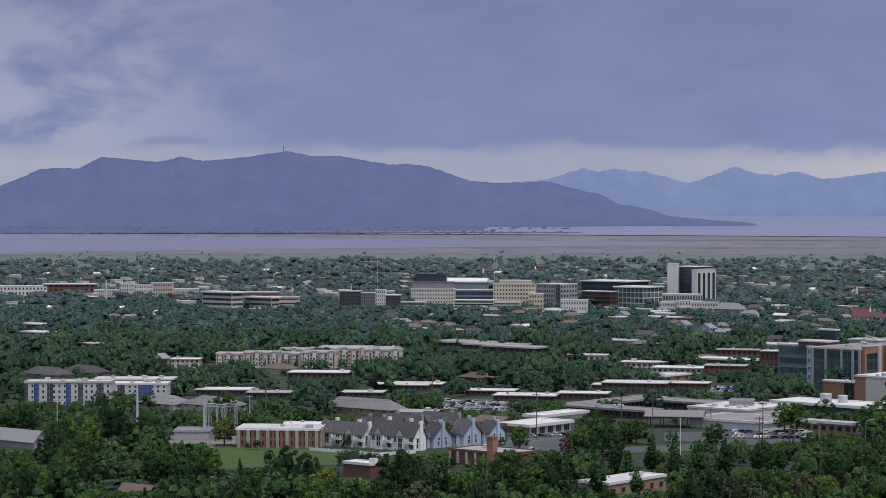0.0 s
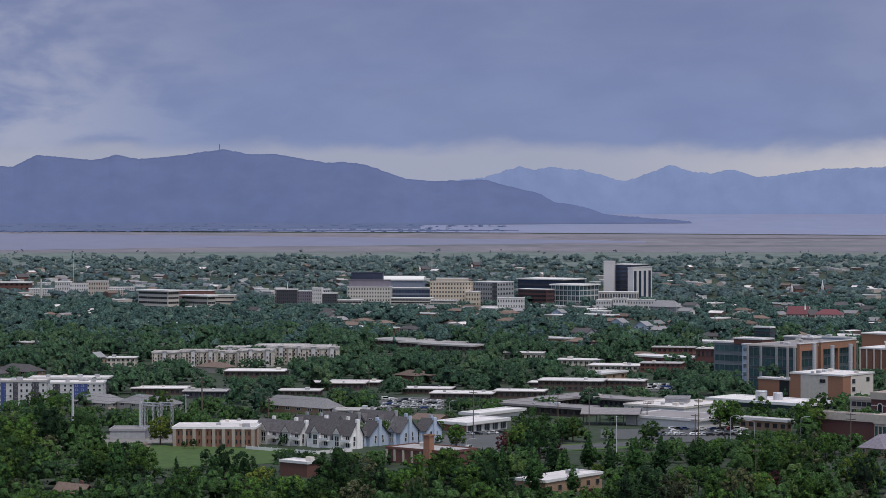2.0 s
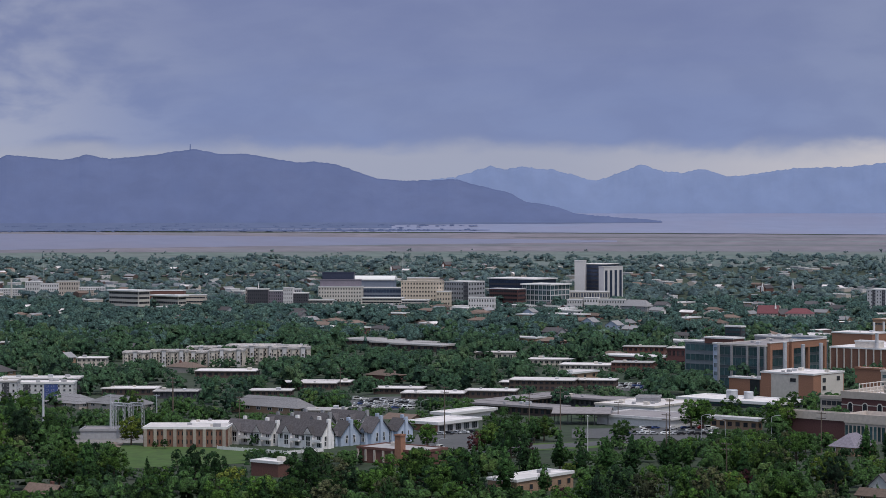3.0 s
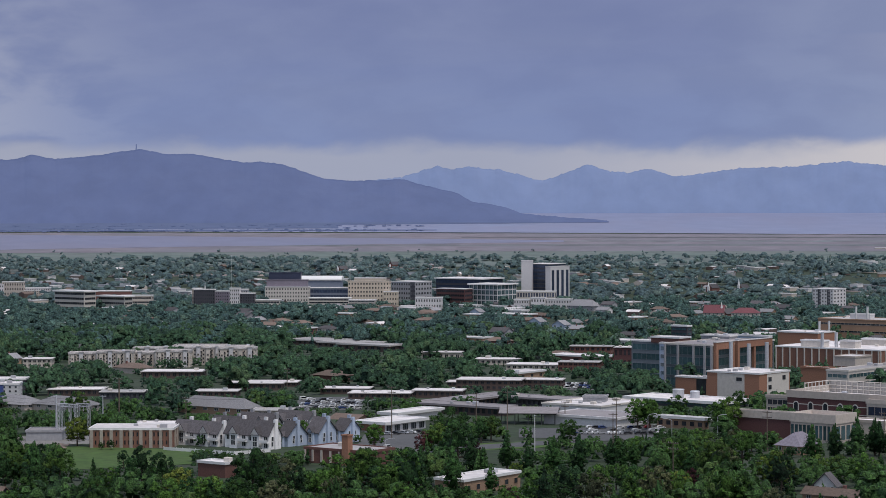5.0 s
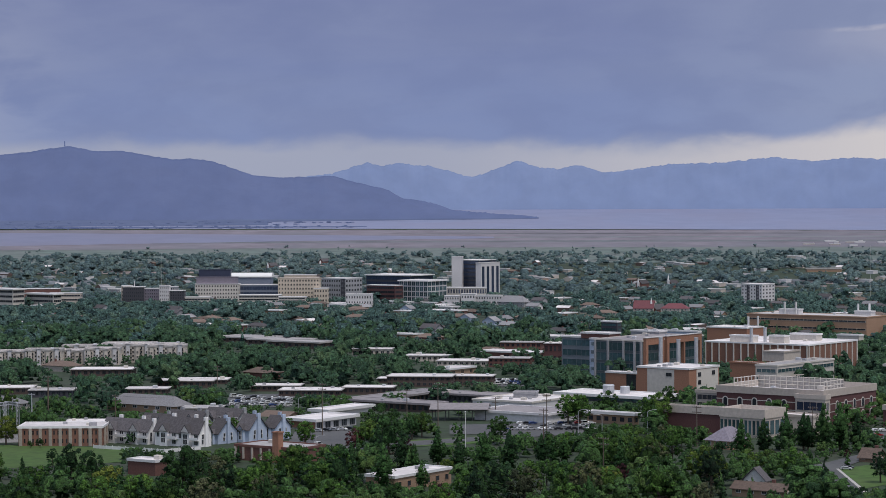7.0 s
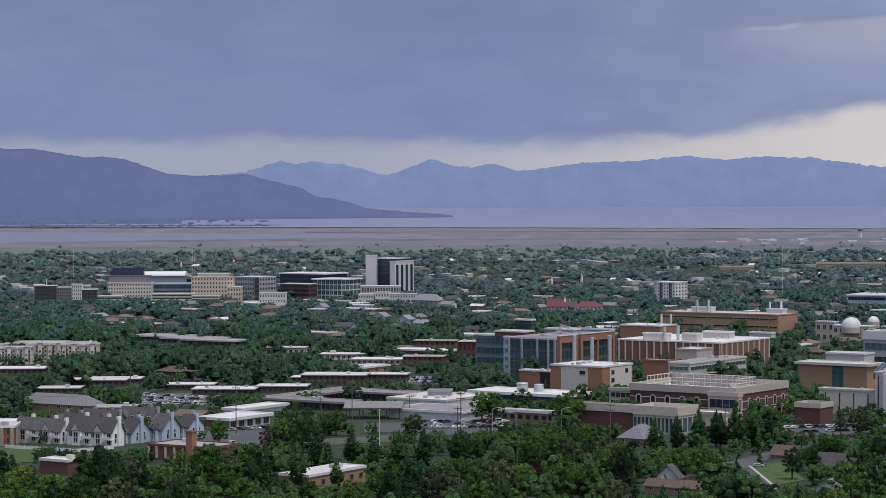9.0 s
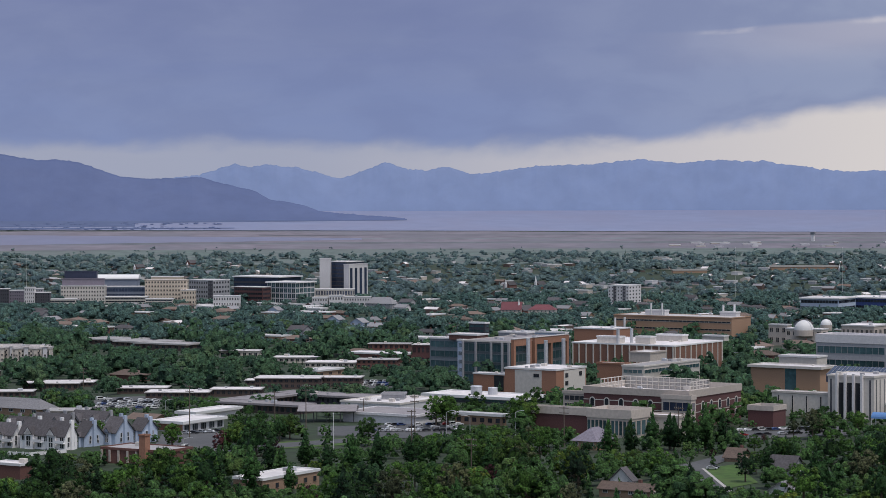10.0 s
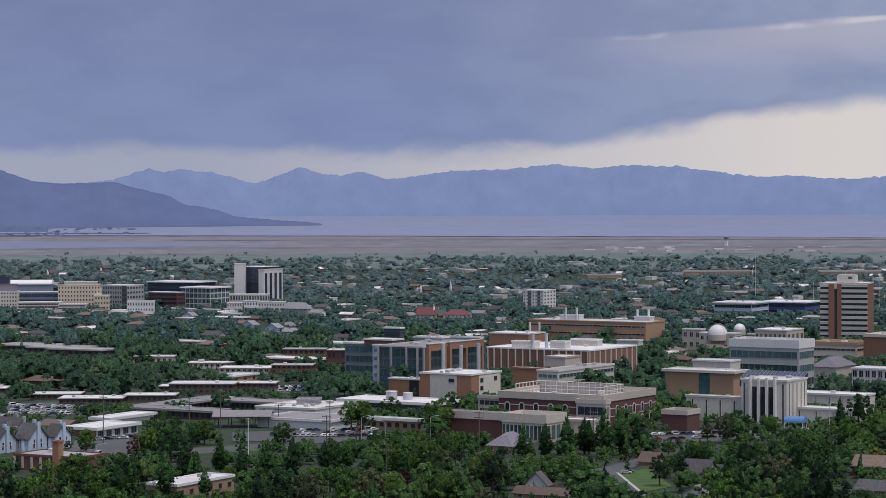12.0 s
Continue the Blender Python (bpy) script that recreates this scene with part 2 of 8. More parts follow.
M = dict(
    soil=surface("town_ground", (0.022, 0.040, 0.016), 0.95, 0.35, 0.25, 0.02, 0.2, tint=(0.040, 0.044, 0.030), where="World"),
    lawn=surface("mown_lawn", (0.046, 0.096, 0.014), 0.95, 0.30, 0.35, 0.06, 0.2, tint=(0.064, 0.098, 0.024)),
    asphalt=surface("asphalt", (0.075, 0.075, 0.08), 0.9, 0.18, 0.8, 0.04, 0.1, tint=(0.10, 0.10, 0.10)),
    concrete=surface("concrete", (0.42, 0.40, 0.38), 0.85, 0.12, 0.8, 0.08),
    gravel=surface("grey_gravel", (0.20, 0.19, 0.185), 0.95, 0.2, 0.8, 0.08, tint=(0.15, 0.14, 0.13)),
    dirt=surface("bare_dirt", (0.20, 0.15, 0.125), 0.95, 0.2, 0.5, 0.05, tint=(0.20, 0.15, 0.12)),
    white_roof=surface("white_roof_membrane", (0.70, 0.655, 0.655), 0.7, 0.14, 0.35, 0.10, tint=(0.50, 0.46, 0.46), per_object=0.12),
    flat_grey=surface("weathered_flat_roof", (0.225, 0.205, 0.215), 0.85, 0.14, 0.7, 0.05, tint=(0.29, 0.265, 0.27)),
    roof_edge=surface("weathered_roof_edge", (0.50, 0.475, 0.47), 0.8, 0.12, 1.2, 0.1, tint=(0.40, 0.37, 0.36)),
    frame_dark=surface("dark_teal_cladding", (0.075, 0.095, 0.108), 0.55, 0.12, 1.0, 0.1),
    navy_glass=surface("navy_metal_cladding", (0.030, 0.038, 0.075), 0.5, 0.15, 0.6, 0.1),
    slate_blue=surface("slate_blue_panel", (0.20, 0.225, 0.29), 0.7, 0.1, 1.0, 0.08),
    grey_roof=surface("grey_gravel_roof", (0.36, 0.345, 0.35), 0.9, 0.15, 0.9, 0.06, tint=(0.27, 0.25, 0.25)),
    dark_shingle=surface("dark_shingle", (0.085, 0.078, 0.085), 0.9, 0.25, 1.6, 0.1, per_object=0.25),
    brown_shingle=surface("brown_shingle", (0.16, 0.115, 0.095), 0.9, 0.22, 1.6, 0.1, per_object=0.25),
    grey_shingle=surface("grey_shingle", (0.24, 0.235, 0.25), 0.9, 0.18, 1.6, 0.1, per_object=0.2),
    red_shingle=surface("red_shingle", (0.165, 0.055, 0.066), 0.85, 0.2, 1.2, 0.1),
    slate=surface("violet_slate", (0.19, 0.17, 0.21), 0.8, 0.18, 1.2, 0.1),
    white_wall=surface("white_stucco", (0.62, 0.60, 0.61), 0.85, 0.08, 1.2, 0.08),
    cream_wall=surface("cream_stucco", (0.60, 0.54, 0.48), 0.85, 0.08, 1.0, 0.08),
    beige_wall=surface("beige_precast", (0.49, 0.43, 0.385), 0.85, 0.09, 1.0, 0.06),
    pale_stone=surface("pale_precast", (0.56, 0.52, 0.48), 0.8, 0.08, 0.8, 0.06),
    worn_beige=surface("worn_beige_stucco", (0.36, 0.315, 0.27), 0.88, 0.12, 1.4, 0.08),
    grey_white=surface("grey_white_panel", (0.50, 0.495, 0.51), 0.85, 0.08, 1.2, 0.08),
    sand_wall=surface("sand_coloured_stone", (0.55, 0.47, 0.385), 0.85, 0.09, 1.0, 0.08),
    tan_wall=surface("tan_brick", (0.34, 0.225, 0.155), 0.88, 0.13, 2.2, 0.08),
    orange_brick=surface("orange_brick", (0.32, 0.16, 0.105), 0.88, 0.13, 2.2, 0.08),
    red_brick=surface("red_brick", (0.165, 0.078, 0.066), 0.9, 0.15, 2.2, 0.08),
    maroon_brick=surface("maroon_brick", (0.125, 0.055, 0.055), 0.9, 0.15, 2.2, 0.08),
    dull_brick=surface("dull_brown_brick", (0.105, 0.074, 0.066), 0.9, 0.15, 2.2, 0.08),
    brown_panel=surface("brown_panel", (0.215, 0.108, 0.078), 0.85, 0.12, 1.2, 0.08),
    grey_wall=surface("grey_panel", (0.33, 0.33, 0.35), 0.8, 0.1, 1.0, 0.08),
    dark_wall=surface("charcoal_cladding", (0.060, 0.060, 0.075), 0.75, 0.15, 1.0, 0.08),
    blue_wall=surface("blue_cladding", (0.045, 0.075, 0.24), 0.75, 0.12, 1.0, 0.08),
    pale_blue=surface("pale_blue_siding", (0.44, 0.51, 0.64), 0.8, 0.08, 1.5, 0.1),
    steel=surface("galvanised_steel", (0.52, 0.53, 0.56), 0.5, 0.1, 2.0, 0.2, 0.05, metal=0.35),
    frame_grey=surface("blue_grey_frame", (0.17, 0.195, 0.22), 0.6, 0.1, 1.0, 0.1),
    dark_metal=surface("dark_metal", (0.06, 0.06, 0.065), 0.5, 0.15, 2.0, 0.2, 0.05, metal=0.3),
    timber=surface("weathered_timber", (0.13, 0.10, 0.08), 0.9, 0.2, 3.0, 0.3),
    bark=surface("bark", (0.12, 0.09, 0.07), 0.95, 0.25, 3.0, 0.4),
    white_paint=surface("white_paint", (0.70, 0.69, 0.69), 0.6, 0.05, 2.0, 0.2, 0.05),
    window=glass("window_glass", (0.035, 0.04, 0.05)),
    teal_glass=glass("teal_curtain_glass", (0.055, 0.105, 0.120), 0.10, 0.6),
    blue_glass=glass("blue_tinted_glass", (0.048, 0.066, 0.115), 0.08, 0.6),
    leaf=foliage("broad_leaves", (0.019, 0.054, 0.012), (0.042, 0.092, 0.017), fresh=(0.070, 0.116, 0.022), deep=(0.012, 0.036, 0.012)),
    leaf_dark=foliage("dark_needles", (0.009, 0.030, 0.012), (0.019, 0.052, 0.015), fresh=(0.026, 0.062, 0.018), deep=(0.006, 0.020, 0.010)),
    leaf_light=foliage("fresh_leaves", (0.066, 0.115, 0.016), (0.112, 0.140, 0.024), fresh=(0.12, 0.15, 0.03), deep=(0.05, 0.09, 0.016)),
    leaf_olive=foliage("olive_leaves", (0.044, 0.060, 0.028), (0.064, 0.072, 0.036), fresh=(0.075, 0.085, 0.035), deep=(0.030, 0.042, 0.022)),
    leaf_column=foliage("hornbeam_leaves", (0.014, 0.046, 0.014), (0.024, 0.062, 0.017), fresh=(0.034, 0.076, 0.022), deep=(0.010, 0.032, 0.013)),
    leaf_red=foliage("plum_leaves", (0.040, 0.014, 0.020), (0.062, 0.022, 0.025), fresh=(0.06, 0.03, 0.03), deep=(0.02, 0.01, 0.014)),
    # haze is painted into the town, far-street and plain leaves: bluer, paler, flatter
    leaf_mid=foliage("town_leaves_haze_tint", (0.029, 0.070, 0.040), (0.055, 0.110, 0.055), fresh=(0.088, 0.139, 0.066), grain=1.5, gap_shade=0.8, deep=(0.020, 0.047, 0.035)),
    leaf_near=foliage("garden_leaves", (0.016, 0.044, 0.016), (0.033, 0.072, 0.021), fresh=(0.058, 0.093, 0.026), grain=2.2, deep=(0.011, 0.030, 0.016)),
    leaf_far=foliage("far_town_leaves_haze_tint", (0.047, 0.094, 0.088), (0.074, 0.129, 0.110), fresh=(0.106, 0.161, 0.119), grain=0.8, gap_shade=0.6, deep=(0.036, 0.068, 0.074)),
    leaf_plain_haze=foliage("plain_leaves_haze_tint", (0.078, 0.122, 0.134), (0.106, 0.158, 0.156), fresh=(0.134, 0.184, 0.158), grain=0.5, gap_shade=0.4, deep=(0.056, 0.092, 0.112)),
    museum_brick=surface("warm_tan_brick", (0.41, 0.255, 0.17), 0.88, 0.12, 2.2, 0.08),
    white_siding=surface("white_siding", (0.80, 0.78, 0.78), 0.8, 0.06, 1.5, 0.1),
)


# ---------------------------------------------------------------- mesh helpers
def mesh_of(name, bm, mats):
    me = bpy.data.meshes.new(name)
    bm.to_mesh(me)
    bm.free()
    for k in (mats if isinstance(mats, (list, tuple)) else [mats]):
        me.materials.append(M[k])
    return me


def part(name, bm, material, parent, label=""):
    ob = new(name, mesh_of(name, bm, material))
    ob.parent = parent
    return tagged(ob, label) if label else ob


def share(name, me, parent, loc, rot=0.0):
    """One more piece on a mesh that alike pieces share."""
    ob = new(name, me)
    ob.parent = parent
    ob.matrix_basis = Matrix.LocRotScale(loc, Euler((0, 0, rot)), None)
    return ob


def box(bm, x0, x1, y0, y1, z0, z1, mi=0):
    v = [bm.verts.new((x, y, z)) for z in (z0, z1) for x, y in ((x0, y0), (x1, y0), (x1, y1), (x0, y1))]
    for q in ((3, 2, 1, 0), (4, 5, 6, 7), (0, 1, 5, 4), (1, 2, 6, 5), (2, 3, 7, 6), (3, 0, 4, 7)):
        bm.faces.new([v[i] for i in q]).material_index = mi
    return v


def boxes(*items):
    bm = bmesh.new()
    for b in items:
        box(bm, *b)
    return bm


def prism(bm, outline, z0, z1, mi=0):
    """An upright prism on a counter-clockwise outline."""
    lo = [bm.verts.new((x, y, z0)) for x, y in outline]
    hi = [bm.verts.new((x, y, z1)) for x, y in outline]
    n = len(outline)
    bm.faces.new(lo[::-1]).material_index = mi
    bm.faces.new(hi).material_index = mi
    for i in range(n):
        bm.faces.new((lo[i], lo[(i + 1) % n], hi[(i + 1) % n], hi[i])).material_index = mi


def tube(bm, x, y, z0, z1, r0, r1, sides=8):
    lo = [bm.verts.new((x + r0 * math.cos(a), y + r0 * math.sin(a), z0)) for a in (2 * math.pi * i / sides for i in range(sides))]
    hi = [bm.verts.new((x + r1 * math.cos(a), y + r1 * math.sin(a), z1)) for a in (2 * math.pi * i / sides for i in range(sides))]
    bm.faces.new(lo[::-1])
    bm.faces.new(hi)
    for i in range(sides):
        bm.faces.new((lo[i], lo[(i + 1) % sides], hi[(i + 1) % sides], hi[i]))


def rod(bm, a, b, r, sides=5):
    """A straight round bar from a to b."""
    a, b = Vector(a), Vector(b)
    turn = (b - a).to_track_quat("Z", "Y").to_matrix()
    ring = [turn @ Vector((r * math.cos(t), r * math.sin(t), 0)) for t in (2 * math.pi * i / sides for i in range(sides))]
    lo, hi = [bm.verts.new(a + v) for v in ring], [bm.verts.new(b + v) for v in ring]
    for i in range(sides):
        bm.faces.new((lo[i], lo[(i + 1) % sides], hi[(i + 1) % sides], hi[i]))
    bm.faces.new(lo[::-1])
    bm.faces.new(hi)


# ---------------------------------------------------------------- the lie of the land
FAR_R = [2500, 3000, 3500, 4000, 4400, 4800, 4990]
FAR_Z = [-0.15, 4.3, 12.0, 23.0, 48.0, 77.5, 92.0]


def ground_z(x, y):
    """The bench slopes gently down to the town; far out the ground is bent up to fit the camera's view of lake and
    horizon.
    """
    r = math.hypot(x, y)
    if r <= 2500:
        return 46.6 - 0.0187 * r
    return float(np.interp(r, FAR_R, FAR_Z))


def spot(az, r):
    """Plan place at a bearing (degrees right of the first view) and distance from the standpoint."""
    return r * math.sin(radians(az)), r * math.cos(radians(az))


GRID = 40.0     # the street grid, degrees clockwise
SIGHT = []      # camera sight lines that cap tree heights before a building: bearing, bearing, distance, slope
FOOT = []       # footprints kept free of trees: x, y, ux, W, D, margin


def reserve(az0, az1, r, z):
    SIGHT.append((az0, az1, r, (z - EYE_Z) / r))


def stand(name, az, r, label, category, group="", turn=None):
    x, y = spot(az, r)
    ob = new(name)
    ob.matrix_basis = pose(x, y, ground_z(x, y), 0, 0, -(GRID if turn is None else turn))
    return tagged(ob, label, category, group)


def footprint(ob, W, D, margin=3.0):
    FOOT.append((ob.matrix_basis.inverted(), W, D, margin))


def free_of(x, y, pad):
    for inv, W, D, mg in FOOT:
        p = inv @ Vector((x, y, 0))
        if -W - mg - pad < p.x < mg + pad and -mg - pad < p.y < D + mg + pad:
            return False
    return True


def tall_enough(x, y, want):
    """The height that a tree may reach here, cut to fit the camera's view of what lies behind."""
    az, r = math.degrees(math.atan2(x, y)), math.hypot(x, y)
    half = math.degrees(2.5 / r)
    cap, z = want, ground_z(x, y)
    for a0, a1, br, slope in SIGHT:
        if a0 - half < az < a1 + half and r < br:
            cap = min(cap, EYE_Z + slope * r - z)
    return cap



# ---------------------------------------------------------------- buildings
WIN = {}
SIZE = {}       # width, depth and height of each flat-roofed building


def window_mesh(w, h, pane="window", frame_mat="white_paint", mullions=1):
    """A set-back window in its frame, one closed skin: frame and mullions stand proud of the panes."""
    key = (round(w, 2), round(h, 2), pane, frame_mat, mullions)
    if key not in WIN:
        bm = bmesh.new()
        t = min(0.08, w * 0.06)
        n = mullions + 1
        step = (w - t) / n
        xs = [-w / 2 - t / 2]
        for i in range(n):
            xs += [-w / 2 + t / 2 + step * i, -w / 2 + t / 2 + step * (i + 1) - t]
        xs.append(w / 2 + t / 2)
        zs = [-t, 0, h, h + t]
        fr = -0.12
        g = {}
        def v(x, y, z):
            k = (round(x, 4), y, round(z, 4))
            if k not in g:
                g[k] = bm.verts.new((x, y, z))
            return g[k]
        for i in range(len(xs) - 1):
            for k in range(3):
                x0, x1, z0, z1 = xs[i], xs[i + 1], zs[k], zs[k + 1]
                if k == 1 and i % 2 == 1:
                    d = 0.03 - 0.06
                    bm.faces.new((v(x0, d, z0), v(x1, d, z0), v(x1, d, z1), v(x0, d, z1))).material_index = 0
                    for (ax, az_), (bx, bz) in (((x0, z0), (x1, z0)), ((x1, z0), (x1, z1)), ((x1, z1), (x0, z1)), ((x0, z1), (x0, z0))):
                        bm.faces.new((v(ax, fr, az_), v(bx, fr, bz), v(bx, d, bz), v(ax, d, az_))).material_index = 1
                else:
                    bm.faces.new((v(x0, fr, z0), v(x1, fr, z0), v(x1, fr, z1), v(x0, fr, z1))).material_index = 1
        x0, x1 = xs[0], xs[-1]
        for i in range(len(xs) - 1):
            for z in (zs[0], zs[-1]):
                bm.faces.new((v(xs[i], fr, z), v(xs[i + 1], fr, z), v(xs[i + 1], 0.05, z), v(xs[i], 0.05, z))).material_index = 1
        for k in range(3):
            for x in (x0, x1):
                bm.faces.new((v(x, fr, zs[k]), v(x, fr, zs[k + 1]), v(x, 0.05, zs[k + 1]), v(x, 0.05, zs[k]))).material_index = 1
        bmesh.ops.recalc_face_normals(bm, faces=bm.faces)
        WIN[key] = mesh_of("window", bm, [pane, frame_mat])
    return WIN[key]


def facade(thing, side, span, z0, H, floors, bays, style, pane, trim, W, D, wfrac=0.5, hfrac=0.5):
    """Openings on the front (x from -W to 0 at y = 0) or on the flank (y from 0 to D at x = 0)."""
    fh = H / floors
    rot = 0.0 if side == "front" else math.pi / 2
    def at(s, z):
        return ((-W + s, 0, z) if side == "front" else (0, s, z))
    if style == "pane":
        bw = span / bays
        me = window_mesh(bw * wfrac, fh * hfrac, pane, trim, 1 if bw * wfrac > 1.1 else 0)
        for f in range(floors):
            for b in range(bays):
                share("window", me, thing, at(bw * (b + 0.5), z0 + fh * f + fh * (1 - hfrac) * 0.55), rot)
    elif style == "band":
        me = window_mesh(span - 1.2, fh * hfrac, pane, trim, max(3, int(span / 3.2)))
        for f in range(floors):
            share("window_band", me, thing, at(span / 2, z0 + fh * f + fh * (1 - hfrac) * 0.5), rot)
    elif style == "tall":
        bw = span / bays
        me = window_mesh(bw * wfrac, H * hfrac, pane, trim, 0)
        for b in range(bays):
            share("window", me, thing, at(bw * (b + 0.5), z0 + H * (1 - hfrac) * 0.4), rot)
    elif style == "piers":
        bw = span / bays
        bm = bmesh.new()
        box(bm, -min(bw * 0.11, 0.28), min(bw * 0.11, 0.28), -0.45, 0.1, 0, H)
        me = mesh_of("pier", bm, trim)
        for b in range(bays + 1):
            share("pier", me, thing, at(min(max(bw * b, bw * 0.11), span - bw * 0.11), z0), rot)


def sight_over(ob_matrix, W, D, r, seen, turn, H=0.0):
    if r > 880:
        seen = max(seen, (0.72 if H < 9 else 0.5 if H < 17 else 0.3) * H)
    c, s = math.cos(radians(turn)), math.sin(radians(turn))
    x, y, z = ob_matrix.translation
    ends = [math.degrees(math.atan2(px, py)) for px, py in ((x, y), (x - W * c, y + W * s), (x + D * s, y + D * c))]
    reserve(min(ends), max(ends), r - 2, z + seen)


def ring(x0, x1, y0, y1, z0, z1, t):
    """A closed low wall round a rectangle, one skin."""
    bm = bmesh.new()
    vs = []
    for o, z in ((0, z0), (0, z1), (t, z1), (t, z0)):
        vs.append([bm.verts.new(p) for p in ((x0 + o, y0 + o, z), (x1 - o, y0 + o, z), (x1 - o, y1 - o, z), (x0 + o, y1 - o, z))])
    for k in range(4):
        for i in range(4):
            bm.faces.new((vs[k][i], vs[k][(i + 1) % 4], vs[(k + 1) % 4][(i + 1) % 4], vs[(k + 1) % 4][i]))
    bmesh.ops.recalc_face_normals(bm, faces=bm.faces)
    return bm


def flat_block(name, label, category, az, r, W, D, H, wall="white_wall", roof="white_roof", floors=1, bays=(6, 3), style="band",
               flank=None, pane="window", trim="white_paint", wfrac=0.5, hfrac=0.45, parapet=0.6, coping="white_paint", units=0, seen=0.0,
               turn=None, group="", fascia=0.0, host=None, lift=0.0, accents=(), bays_out=0):
    """A flat-roofed building whose near corner stands at the given place; it runs W along the street and D back.
    With a host it becomes a wing of that building. accents: panels of another cladding on the front, as (from, to, material) in parts of W."""
    if trim == "white_paint":
        trim = wall
    if turn is None and D < 9 and r > 700:
        # a thin block is turned towards the camera and resized to keep its width in view
        a = radians(GRID - az)
        turn, wide = az + 8.0, W * math.cos(a) + D * math.sin(a)
        az += math.degrees(D * math.sin(a) / r)
        bays = (bays[0] + (bays[1] if style == "pane" else 0), bays[1])
        W, D = wide * 0.97, min(24.0, max(11.0, wide * (0.35 if H > 6 else 0.55))) if lift == 0 else max(8.0, D)
    turn = GRID if turn is None else turn
    x, y = spot(az, r)
    m = pose(x, y, ground_z(x, y) + lift, 0, 0, -turn)
    base = -4 if not lift else 0
    if host is None:
        ob = tagged(new(name), label, category, group)
        ob.matrix_basis = m
        part("wall", boxes((-W, 0, 0, D, base, H)), wall, ob)
    else:
        ob = part("wing", boxes((-W, 0, 0, D, base, H)), wall, host, label)
        ob.matrix_basis = host.matrix_basis.inverted() @ m
    o = 0.25 + fascia
    part("parapet", ring(-W - o, o, -o, D + o, H - fascia * 0.4 - 0.1, H + parapet, o + 0.15), coping, ob)
    part("roof", boxes((-W + 0.16, -0.16, 0.16, D - 0.16, H - 0.2, H + min(parapet * 0.5, 0.3))), roof, ob)
    rng = random.Random(int(W * 10) * 31 + int(D * 10) * 7 + int(abs(az) * 100))
    for i in range(units):
        ux, uy, s = -W * rng.uniform(0.12, 0.88), D * rng.uniform(0.2, 0.8), rng.uniform(0.45, 1.15)
        bm = boxes((ux - s, ux + s, uy - s * 0.7, uy + s * 0.7, H + parapet * 0.3, H + parapet * 0.5 + s * 1.1))
        bmesh.ops.bevel(bm, geom=bm.edges[:], offset=0.12, segments=1, affect="EDGES")
        part("rooftop_unit", bm, rng.choice(("steel", "pale_stone", "grey_wall")), ob)
    for f0, f1, k in accents:
        part("cladding", boxes((-W + W * f0, -W + W * f1, -0.08, 0.02, 0.2, H - 0.3)), k, ob)
    for i in range(bays_out):
        f = (i + 0.5) / bays_out
        bw = W / bays_out * 0.42
        px = -W + W * f
        part("bay", boxes((px - bw / 2, px + bw / 2, -1.3, 0.02, base, H + (0.9 if i % 2 else 0.1))), "white_wall" if i % 2 else wall, ob)
        share("window", window_mesh(bw * 0.5, (H - 0.5) / floors * 0.5, pane, wall, 1), ob, (px, -1.32, (H - 0.5) * 0.6))
        share("window", window_mesh(bw * 0.5, (H - 0.5) / floors * 0.5, pane, wall, 1), ob, (px, -1.32, (H - 0.5) * 0.3))
        part("bay_cap", boxes((px - bw / 2 - 0.3, px + bw / 2 + 0.3, -1.6, 0.4, H + (0.9 if i % 2 else 0.1), H + (1.2 if i % 2 else 0.4))), "roof_edge", ob)
        bx = px + bw * 0.72
        for k in range(1, floors):
            z = 0.3 + (H - 0.5) / floors * k
            part("balcony", boxes((bx - bw * 0.2, bx + bw * 0.2, -1.0, 0, z, z + 0.12), (bx - bw * 0.2, bx + bw * 0.2, -1.0, -0.94, z, z + 0.8)), "dark_metal", ob)
    if style != "none":
        z0 = 0.3
        if bays[0]:
            facade(ob, "front", W, z0, H - 0.5, floors, bays[0], style, pane, trim, W, D, wfrac, hfrac)
        if bays[1]:
            facade(ob, "flank", D, z0, H - 0.5, floors, bays[1], flank or style, pane, trim, W, D, wfrac, hfrac)
    FOOT.append((m.inverted(), W, D, 3.0))
    SIZE[ob.name] = (W, D, H)
    sight_over(m, W, D, r, seen, turn, H)
    return ob


def gable_roof_mesh(W, D, H, rise, over=0.5, along="x"):
    bm = bmesh.new()
    if along == "x":
        prof = [(-over, H - over * rise / (D / 2)), (D / 2, H + rise), (D + over, H - over * rise / (D / 2))]
        rows = [[bm.verts.new((x, py, pz + dz)) for py, pz in prof for dz in (0, 0.22)] for x in (-W - over, over)]
    else:
        prof = [(-W - over, H - over * rise / (W / 2)), (-W / 2, H + rise), (over, H - over * rise / (W / 2))]
        rows = [[bm.verts.new((px, y, pz + dz)) for px, pz in prof for dz in (0, 0.22)] for y in (-over, D + over)]
    a, b = rows
    for i in (0, 2):
        bm.faces.new((a[i + 1], a[i + 3], b[i + 3], b[i + 1]))
        bm.faces.new((a[i], b[i], b[i + 2], a[i + 2]))
        bm.faces.new((a[i], a[i + 2], a[i + 3], a[i + 1]))
        bm.faces.new((b[i], b[i + 1], b[i + 3], b[i + 2]))
    bm.faces.new((a[0], a[1], b[1], b[0]))
    bm.faces.new((a[4], b[4], b[5], a[5]))
    bmesh.ops.recalc_face_normals(bm, faces=bm.faces)
    return bm


